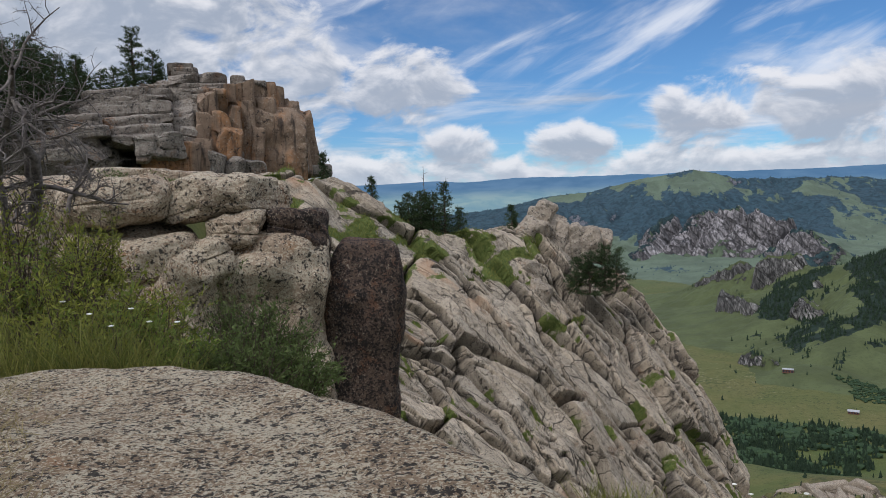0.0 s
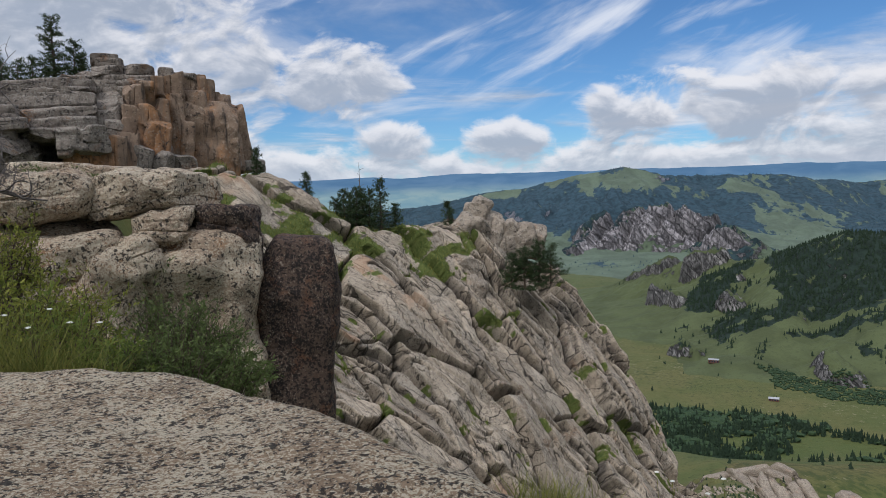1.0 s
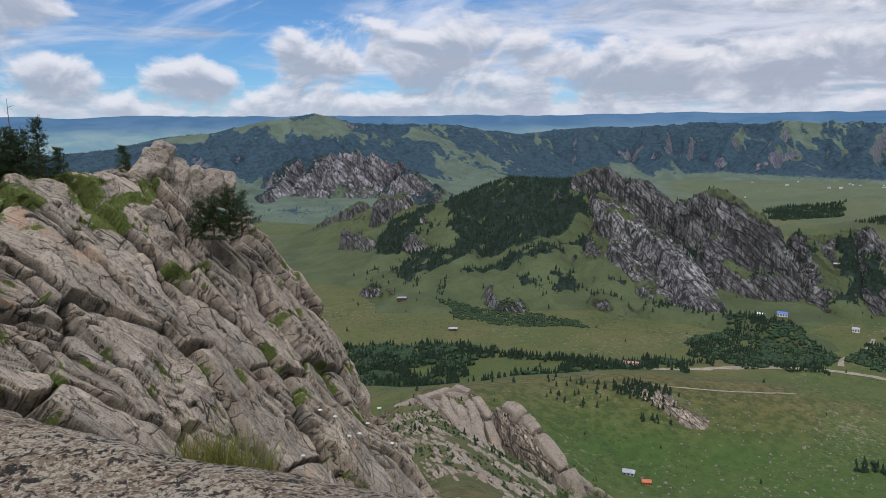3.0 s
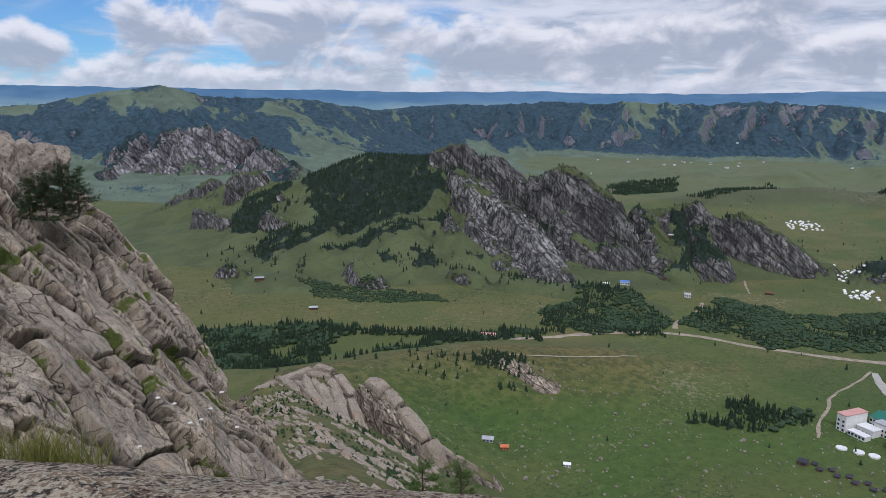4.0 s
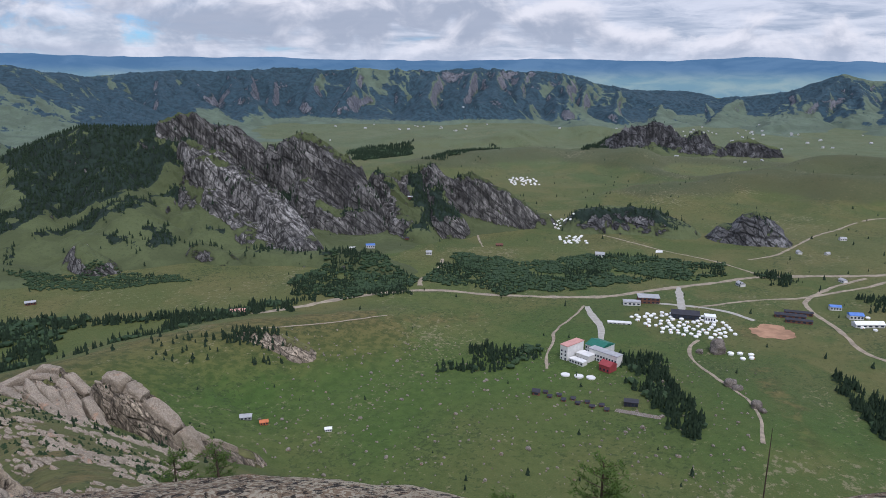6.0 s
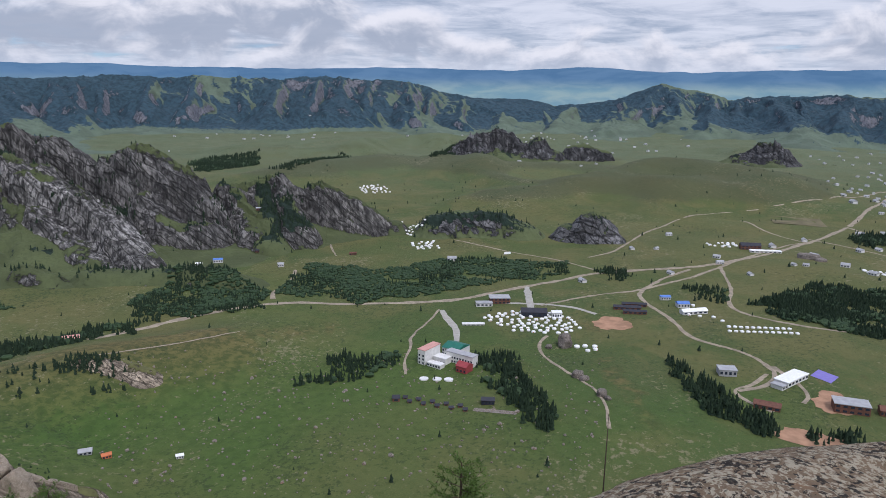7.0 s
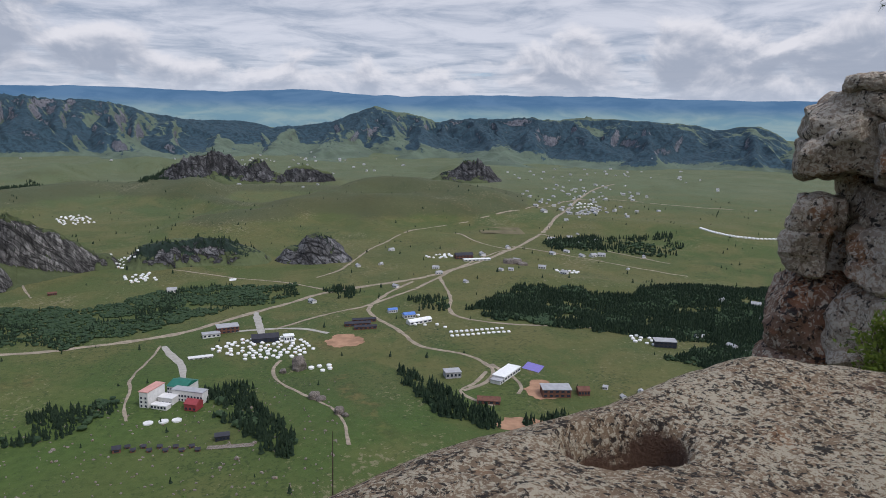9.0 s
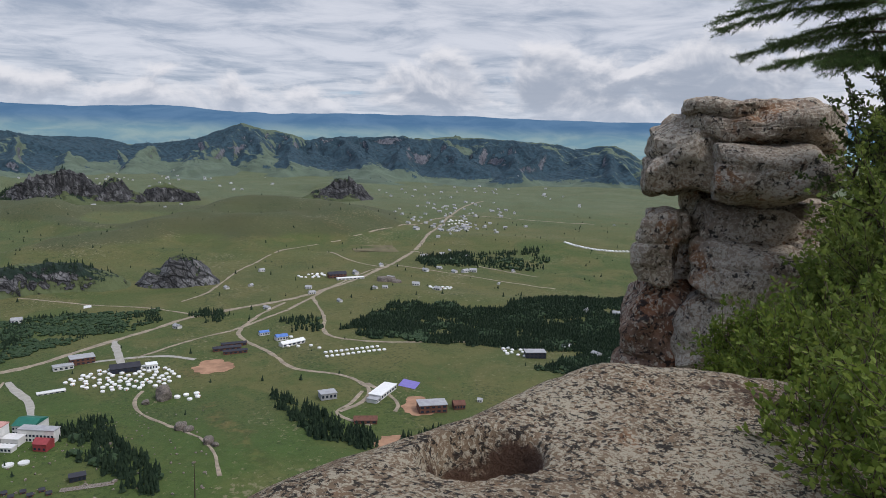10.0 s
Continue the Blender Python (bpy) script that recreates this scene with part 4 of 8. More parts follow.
MOUNTAINS.append(Mountain(
    "mountain", "dark rocky mountain chain with wooded gullies behind the settlement", with_spurs(
        [(76, 4050, -1.4), (81.4, 4000, -1.35), (85.7, 4000, -0.9), (87.6, 4000, -0.2), (88.9, 4000, 0.4), (91, 4000, -0.15), (92.6, 3950, -0.45), (93.7, 3950, -0.8), (95.5, 3950, -0.45), (97, 3950, -0.5), (100.7, 3900, -0.4),
         (103, 3880, -0.45), (105.5, 3850, -0.25), (108.8, 3800, -0.5), (112, 3800, -0.55), (114.5, 3800, -0.9), (117.5, 3750, -0.55), (118.8, 3720, -1.2), (120.5, 3700, -2.3), (124, 3700, -2.9)], 330, 9) + [
        ([at(88.9, 3950, 0.1), at(86.0, 3500, -2.2), at(85.4, 3250, -3.2)], 170, 1.4), ([at(96.5, 3900, -0.6), at(98.5, 3300, -2.6), at(99.5, 3050, -3.6)], 190, 1.4)],
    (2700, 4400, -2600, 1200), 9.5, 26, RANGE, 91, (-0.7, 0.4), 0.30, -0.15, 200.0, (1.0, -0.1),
    [([at(82, 3650, -2), at(86, 3600, -2)], 90, 0.3), ([at(95, 3900, 0), at(104, 3850, 0)], 90, 0.35)], [([at(84, 3250, -3), at(112, 3150, -3)], 130, -0.6), ([at(100, 3600, -1.5), at(110, 3500, -1.7)], 160, 0.3)], 0.5, (), None, 0.5))
MOUNTAINS.append(Mountain(
    "hill", "rocky hill with dark crags standing in rolling pasture", [
        ([at(71.5, 2150, -5.4), at(72.8, 2160, -4.9), at(74.8, 2160, -4.0), at(76.5, 2170, -3.45), at(77.7, 2170, -3.5), at(78.9, 2170, -4.5), at(81, 2160, -4.9), at(83.5, 2160, -5.2)], 105, 1.35),
        ([at(74.0, 2130, -4.2), at(75.2, 2130, -3.65), at(76.5, 2130, -3.3), at(77.8, 2130, -3.4), at(78.7, 2125, -4.1)], 45, 1.6), ([at(79.6, 2125, -4.1), at(80.2, 2120, -3.85), at(81.2, 2110, -4.8)], 38, 1.6), ([at(82.4, 2130, -4.5), at(83.5, 2120, -4.2), at(85, 2110, -4.7)], 34, 1.6)],
    (1750, 2450, 50, 950), 5.0, 28, DARK_CRAG, 17, (0.8, -0.3), -0.1, 0.05, 40.0, (1, 0.2),
    [([at(73.5, 2120, -4.6), at(77.4, 2140, -3.5)], 60, 1.0), ([at(78.5, 2140, -4), at(80.5, 2130, -4.5)], 40, 0.7)], [([at(78, 2120, -4.4), at(82, 2110, -4.9)], 45, 0.8)], 0, (), (18, 60, 12), 0.1))
MOUNTAINS.append(Mountain(
    "hill", "steep dark crag in the middle of the plain", [([at(94.9, 2280, -4.5), at(95.8, 2280, -4.0), at(97.0, 2270, -3.7), at(97.9, 2265, -4.2), at(98.9, 2255, -5.4)], 60, 1.6),
                                                           ([at(99.8, 2300, -5.4), at(100.9, 2300, -5.1), at(102.2, 2290, -5.5)], 60, 1.6)],
    (2050, 2500, -650, -80), 5.0, 22, DARK_CRAG, 19, (0.8, 0), 0.1, 0.12, 40.0, (1, -0.1),
    [([at(95.8, 2260, -4.6), at(98.6, 2250, -5.0)], 60, 0.8), ([at(100.6, 2300, -5.6), at(102, 2290, -5.2)], 50, 0.8)], (), 0, (), (18, 60, 12), 0.2))
MOUNTAINS.append(Mountain(
    "hill", "wooded rocky knoll beside the river thicket", [([at(72.2, 1045, -10.0), at(73.4, 1045, -9.75), at(75.4, 1050, -9.7), at(77.4, 1045, -9.9), at(78.6, 1040, -10.5)], 34, 2.0)],
    (900, 1150, 130, 420), 2.2, 14, DARK_CRAG, 23, (-0.8, 0), 0.38, -0.25, 16.0, (1, 0.25),
    [([at(75.5, 1035, -9.8), at(77.6, 1035, -10)], 14, 0.6)], [([at(73, 1015, -11), at(76, 1015, -11)], 18, 0.5)]))
MOUNTAINS.append(Mountain(
    "hill", "dark rounded crag beside the river thicket", [([at(82.9, 1035, -10.5), at(83.5, 1035, -9.8), at(84.5, 1035, -9.5), at(85.5, 1035, -10.0), at(86.3, 1030, -10.9), at(87.2, 1030, -11.7)], 24, 2.2)],
    (920, 1150, 0, 200), 2.2, 14, DARK_CRAG, 29, (-0.8, 0), -0.2, 0.15, 16.0, (1, 0.1), [([at(83, 1040, -10.4), at(86.4, 1035, -11)], 20, 0.55)]))
MOUNTAINS.append(Mountain(
    "hill", "low rocky knoll with pines on the brown hill", [([at(41.5, 545, -19.6), at(44.4, 545, -19.1), at(47, 535, -19.7), at(48.5, 525, -20.6)], 16, 1.5)],
    (320, 440, 330, 460), 1.1, 8, SPUR, 31, (-0.8, 0), -0.3, 0.05, 9.0, (0.7, 0.7), [([at(45.5, 530, -20), at(48.8, 515, -21)], 15, 1.0), ([at(42, 535, -19.5), at(46, 535, -19.5)], 8, 0.6)]))
MOUNTAINS.append(Mountain(
    "hill", "wooded bank with grey outcrops at the foot of the mountain", [([at(46.0, 850, -13.2), at(49, 840, -13.6), at(52, 820, -13.4), at(54.7, 800, -13.9), at(57, 775, -14.8), at(58.4, 755, -15.8)], 26, 1.7)],
    (540, 720, 370, 640), 1.8, 9, CRAG, 37, (-0.8, -0.5), 0.15, -0.1, 14.0, (0.6, 0.8), [([at(54.9, 795, -14.0), at(57.8, 760, -15.2)], 12, 0.8)], [([at(47, 830, -14), at(55, 780, -14.5)], 30, 0.7)]))
# the spur below the cliff, with its leaning slabs
SPUR_LINES = [([at(25, 402, -21.6), at(29.2, 420, -20.3), at(31.2, 410, -20.9), at(32.4, 397, -22.6)], 12, 2.2),
              ([at(34.3, 385, -21.5), at(35.4, 375, -22.2), at(36.8, 365, -23.4), at(38.7, 352, -25.6), at(40.2, 345, -27.6)], 8.5, 3.0),
              ([at(30.0, 405, -21.0), at(31.6, 375, -23.8), at(33.0, 345, -27.4)], 13, 2.4),
              ([at(26, 390, -21.4), at(28, 350, -23.4), at(31, 300, -27.2)], 26, 1.6),
              ([at(38.7, 362, -25.6), at(41.5, 365, -27.2), at(43.3, 372, -28.1)], 10, 1.9),
              ([at(27.6, 405, -21.0), at(29.6, 370, -23.0), at(32.4, 330, -26.4)], 12, 2.2)]
MOUNTAINS.append(Mountain(
    "outcrop", "pale granite spur of leaning jointed slabs above the valley", SPUR_LINES,
    (120, 290, 230, 410), 0.6, 4.5, SPUR, 43, (-0.8, 0), -0.35, 0.0, 9.0, (0.15, -0.99),
    [(SPUR_LINES[0][0], 13, 0.55), (SPUR_LINES[1][0], 13, 1.0), (SPUR_LINES[2][0], 17, 0.8), (SPUR_LINES[3][0], 14, 0.35), (SPUR_LINES[4][0], 10, 0.7), (SPUR_LINES[5][0], 11, 0.6)],
    [([at(27, 370, -23), at(33, 310, -28)], 10, 0.3)], 0, (), (3.2, 26, 1.3), 0.12))


def far_hills():
    """The last blue range, as a plain glowing backdrop on the skyline."""
    m, g, bsdf, where = material("hazy_distance")
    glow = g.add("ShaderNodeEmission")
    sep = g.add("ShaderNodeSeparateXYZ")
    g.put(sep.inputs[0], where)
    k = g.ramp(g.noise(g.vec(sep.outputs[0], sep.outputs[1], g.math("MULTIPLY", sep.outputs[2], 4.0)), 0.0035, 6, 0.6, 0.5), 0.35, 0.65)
    # haze is put into the glow's colour, paler towards the foot
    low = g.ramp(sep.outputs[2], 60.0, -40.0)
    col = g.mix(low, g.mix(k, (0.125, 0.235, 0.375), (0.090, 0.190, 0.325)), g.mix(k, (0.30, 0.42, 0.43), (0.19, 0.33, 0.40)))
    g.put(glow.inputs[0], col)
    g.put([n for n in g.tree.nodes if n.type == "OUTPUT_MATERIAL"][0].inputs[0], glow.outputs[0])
    az = np.radians(np.arange(-70, 170, 0.15))
    d = np.degrees(az)
    top = 4900 * np.tan(np.radians(1.20 + 0.10 * fbm2(d / 9, d * 0, 5, 77) + 0.035 * fbm2(d / 1.5, d * 0, 4, 78) + 0.22 * np.exp(-((d - 84.3) / 3.5) ** 2) + 0.2 * np.exp(-((d - 69.5) / 4) ** 2)))
    rows = []
    for k in np.linspace(0, 1, 5):
        rows.append(np.stack([4900 * np.sin(az), 4900 * np.cos(az), -160 + (top + 160) * k], -1))
    v = np.stack(rows, 1).reshape(-1, 3)
    thing("backdrop", "glowing backdrop of a hazy blue distant mountain range on the skyline", "backdrop", kind="structure", data=mesh_of("backdrop", v, grid_faces(len(az), 5), m))


far_hills()

# ---------------------------------------------------------------- the rock underfoot
RIM = [(-180, 6.5), (-120, 7.5), (-70, 9.5), (-30, 9.3), (-24, 9.1), (-18, 8.4), (-13, 7.9), (-9.7, 7.0), (-4.3, 6.3), (0.2, 5.35), (4.3, 4.9), (8.5, 4.5), (16, 4.0),
       (24, 3.66), (34, 3.44), (46, 3.33), (52.6, 3.17), (65, 2.9), (75, 2.9), (84, 3.1), (88, 3.38), (95, 3.85), (102, 4.3), (108, 4.85), (116.5, 5.9), (122, 6.1), (135, 6.2), (150, 5.5), (180, 6.5)]


def slab_height(x, y):
    r, a = np.hypot(x, y), np.degrees(np.arctan2(x, y))
    rim = np.interp(a, [p[0] for p in RIM], [p[1] for p in RIM])
    over = np.maximum(r - 0.92 * rim, 0)
    z = -1.61 - 0.42 * over ** 1.5 - 0.9 * np.maximum(r - 1.12 * rim, 0)
    z = z + 0.045 * fbm2(x / 1.3, y / 1.3, 4, 2) * smooth(r, 0.6, 2.0) + 0.012 * fbm2(x / 0.22, y / 0.22, 4, 6)
    # a weathering pan, and a shallow runnel beside it
    px, py = x - POT[0], y - POT[1]
    d = np.hypot(px / 0.29, (py + 0.15 * px) / 0.36) * (1 + 0.10 * fbm2(px / 0.25, py / 0.25, 3, 4))
    z = z - 0.34 * (1 - smooth(d, 0.70, 1.04)) - 0.05 * np.exp(-(d / 1.6) ** 2)
    return z


POT = (3.90, -1.27)


def build_slab():
    az = np.radians(np.concatenate([np.arange(-180, -45, 1.5), np.arange(-45, 150, 0.45), np.arange(150, 180.1, 1.5)]))
    r = np.concatenate([[0.02], np.linspace(0.5, 2.0, 14), np.geomspace(2.05, 12.5, 240)])
    a, q = np.meshgrid(az, r, indexing="ij")
    x, y = q * np.sin(a), q * np.cos(a)
    z = slab_height(x, y)
    keep = z > -9
    v, f = trimmed(np.stack([x, y, z], -1).reshape(-1, 3), grid_faces(len(az), len(r), keep)[:, ::-1])
    me = mesh_of("summit_slab", v, f, SLAB)
    px, py = v[:, 0] - POT[0], v[:, 1] - POT[1]
    az2, r2 = np.degrees(np.arctan2(v[:, 0], v[:, 1])), np.hypot(v[:, 0], v[:, 1])
    soil = 1.3 * np.exp(-(np.hypot(px / 0.27, (py + 0.15 * px) / 0.34)) ** 4)
    soil = np.maximum(soil, 0.54 * np.exp(-((az2 - 127) / 8) ** 2 - ((r2 - 5.3) / 0.55) ** 2))
    soil = np.maximum(soil, 0.9 * smooth(-az2, 27, 36) * smooth(az2, -100, -75) * smooth(r2, 3.0, 4.5))
    mask(me, "soil", soil)
    thing("summit_slab", "broad lichen-speckled granite slab with a weathering pan", "rock slab", data=me)


build_slab()

# blocks: degrees clockwise, metres out, height of the middle, width, height, depth, tilt

BOULDERS = [(-13.3, 19.5, -3.13, 3.47, 3.83, 3.5, -2),
     (-6.5, 20.1, -3.61, 1.9, 4.49, 2.6, 4),
     (-23.1, 19.1, -1.45, 3.43, 2.29, 4, -6),
     (-20, 18.7, -2.01, 1.35, 1.67, 1.6, 20),
     (-17.8, 18.9, -1.37, 1.23, 0.92, 1.6, -18),
     (-16.6, 19.7, 0.1, 3.4, 1, 3.2, -3),
     (-15.3, 19.3, -0.75, 1.45, 0.96, 2, 2),
     (-11.1, 19.7, -0.87, 1.7, 1.15, 2.4, 8),
     (-29.5, 17.9, -0.39, 0.96, 0.85, 2, 0),
     (-23.7, 19.9, 0.11, 2.45, 1.1, 3, -4)]
LEDGES = [(-30.5, 23.5, -1.2, 5.5, 3.6, 4, 0),
     (-22.6, 23.5, 0.91, 2.04, 0.39, 3, 2),
     (-19.4, 22.5, 0.76, 2.05, 0.4, 3, 4),
     (-23.5, 23.5, 0.59, 2.69, 0.49, 4, 0),
     (-13.1, 21.5, -1.44, 1.25, 0.72, 2, 0)]
STACK = [(124.4, 14.7, 0.57, 1.53, 0.32, 1.6, 0),
     (122.2, 14.7, -0.33, 1.75, 1.21, 2.6, -14),
     (127.5, 14.1, -0.57, 2.36, 0.99, 2.6, 3),
     (126.2, 14.8, 0.24, 3.29, 0.57, 3.0, -3),
     (120.7, 14.7, -2.09, 0.75, 1.43, 1.3, -3),
     (122.3, 15.0, -1.69, 0.32, 0.56, 1.0, 4),
     (126.8, 15.1, -1.74, 2.47, 1.08, 2.4, 5),
     (128.0, 14.3, -2.48, 2.60, 1.09, 2.6, 4),
     (121.1, 14.7, -3.57, 1.31, 1.51, 1.8, 4),
     (125.9, 14.2, -3.60, 1.70, 1.19, 2.0, -22),
     (124.0, 15.1, -3.42, 0.49, 0.82, 1.2, 0),
     (129.7, 15.4, -1.63, 1.86, 1.15, 2.4, 0),
     (130.8, 15.1, -2.92, 1.49, 2.30, 2.4, 0),
     (129.1, 15.5, 0.26, 1.74, 0.87, 2.6, 2),
     (124.6, 16.2, -2.0, 1.5, 3.2, 1.6, 0)]
LAYERS = [(-23.6, 62.5, 7.87, 6.86, 1.21, 9, -6),
     (-23, 60.5, 7.12, 6.11, 1.68, 9, -4),
     (-22.9, 60.5, 6.07, 3.36, 1.27, 8, -6),
     (-26.8, 58.4, 5.99, 4.11, 1.07, 8, -6),
     (-26.8, 57.4, 5.09, 4.92, 0.86, 8, -8),
     (-26.9, 57.4, 4.36, 5.09, 0.97, 8, -7),
     (-27, 56.4, 3.67, 5.34, 0.88, 8, -8),
     (-22.3, 59.5, 5.39, 4.5, 1.25, 8, -5),
     (-23.3, 58.5, 4.72, 1.63, 0.9, 6, 0),
     (-21.1, 57.5, 4.27, 3.54, 1.8, 7, -5),
     (-26.9, 58.4, 2.55, 5.71, 2, 6, 0),
     (-20.2, 62.5, 6.65, 3.6, 2.22, 9, -3)]
LAYERS2 = [(-23.6, 63.5, 8.83, 4.6, 0.79, 8, -8),
     (-21.8, 64.5, 8.89, 4.07, 1.08, 9, -4),
     (-21, 66.5, 9.78, 2.33, 0.7, 6, 0),
     (-19.2, 66.5, 11.65, 1.93, 0.65, 5, 0),
     (-18.9, 66.5, 11.23, 1.98, 0.75, 6, 0),
     (-19, 65.5, 10.45, 2.26, 0.83, 6, 0),
     (-19.7, 66.5, 10.17, 3.42, 0.94, 7, 0),
     (-17.1, 66.5, 10.75, 2.35, 0.85, 7, 0),
     (-18, 65.5, 9.72, 4.67, 0.84, 7, 0),
     (-17.5, 64.5, 9.09, 2.08, 1.15, 6, -4),
     (-19.1, 62.5, 6.54, 2.15, 1.56, 6, 0),
     (-18.8, 61.5, 5.29, 1.44, 1.64, 5, 0),
     (-19.4, 65.5, 8.62, 2.47, 1.86, 6, 0)]
COLUMNS = [(-20.9, 58.5, 3.09, 2.24, 2.34, 4, 3),
     (-19.1, 59, 3.2, 1.7, 2.77, 4, 4),
     (-18, 60, 3.24, 1.17, 3.27, 4, 6),
     (-17.4, 62.5, 8.02, 1.49, 1.79, 6, 0),
     (-16.5, 62.5, 8.17, 0.98, 1.98, 6, 0),
     (-17.6, 62, 6.56, 1.3, 1.43, 6, 0),
     (-16.5, 62, 6.43, 1.27, 1.89, 6, 0),
     (-17.4, 61.5, 4.43, 1.81, 3.35, 6, 2),
     (-16.1, 61.5, 3.85, 1.75, 4.06, 6, 8),
     (-15.8, 63.5, 8.86, 0.86, 1.83, 6, 0),
     (-15.6, 63, 6.81, 1.08, 2.11, 6, 0)]
COLUMNS2 = [(-15, 64.5, 9.24, 2.05, 2.33, 7, 0),
     (-15.1, 63.5, 5.23, 2.05, 5.97, 7, 2),
     (-13.5, 65.5, 9.3, 2.11, 1.81, 6, 0),
     (-13.4, 65, 5.72, 1.95, 5.76, 7, 0),
     (-14, 63.5, 4.18, 1.01, 3.76, 4, 6),
     (-12.8, 65.5, 9.25, 0.77, 1.72, 5, 0),
     (-12.3, 66.5, 8.93, 0.98, 2.2, 5, 0),
     (-12.1, 66.5, 5.59, 1.37, 6.43, 7, 0),
     (-12.6, 66, 7.93, 0.68, 1.8, 4, 0),
     (-11.2, 67.5, 8.48, 1, 1.1, 5, 0),
     (-11, 67.5, 5.4, 1.96, 5.85, 8, -3),
     (-10.2, 68.5, 5.31, 1.43, 5.44, 8, -8)]
COLUMNS3 = [(-15.2, 64.5, 10.28, 1.07, 0.84, 4, 0),
     (-14.1, 65.5, 10.16, 2.15, 0.66, 5, 0),
     (-9.8, 68.5, 3.62, 1.08, 1.09, 4, 0),
     (-11.3, 66, 2.95, 2.3, 1.09, 4, 0),
     (-9.5, 68, 2.74, 2.3, 1.03, 4, 0),
     (-14.4, 61.5, 2.66, 2, 1.42, 5, 8),
     (-15.8, 60.5, 2.45, 1.51, 2.23, 4, 12),
     (-17.1, 60, 2.85, 1.27, 2.98, 4, 8)]
KNOB = [(7, 98.5, -5.25, 3.79, 4.19, 6, 30),
     (7.5, 100.5, -3.95, 3.47, 4.03, 6, 10),
     (8.2, 102.5, -2.63, 2.89, 3, 6, 20),
     (8.8, 100.5, -5.82, 3.61, 5.04, 7, 15),
     (10.1, 100.5, -7.23, 3.43, 5.41, 7, -5),
     (11.4, 101.5, -7.53, 3.21, 5.05, 7, -12),
     (12.3, 102.5, -7.75, 2.84, 4.85, 7, 12),
     (6.7, 92.5, -10.51, 3.45, 4.31, 6, 35),
     (7.1, 90.5, -13.12, 2.83, 4.22, 5, 38),
     (13.1, 103.5, -12.29, 3.49, 2.37, 6, 20),
     (11.1, 99.5, -14.3, 2.66, 2.68, 4, 25)]



def blocks(name, rows, material, parent, seed, sub=4, box=7.0, rough=0.08, grow=1.10, split=0.0, cuts=5, far=1.0, grooves=0.0):
    for i, (az, r, z, wide, tall, deep, tilt) in enumerate(rows):
        r, z, wide, tall, deep = (far * q for q in (r, z, wide, tall, deep))
        me = rock_mesh(name, (wide * grow, deep, tall * grow), material[i % len(material)] if isinstance(material, list) else material,
                       seed + i, sub, box, rough, split, cuts, grooves)
        ob = part(name, me, None, parent)
        x, y, _ = at(az, r + deep * 0.42, 0)
        ob.matrix_world = pose(x, y, z, 0, tilt, -az)


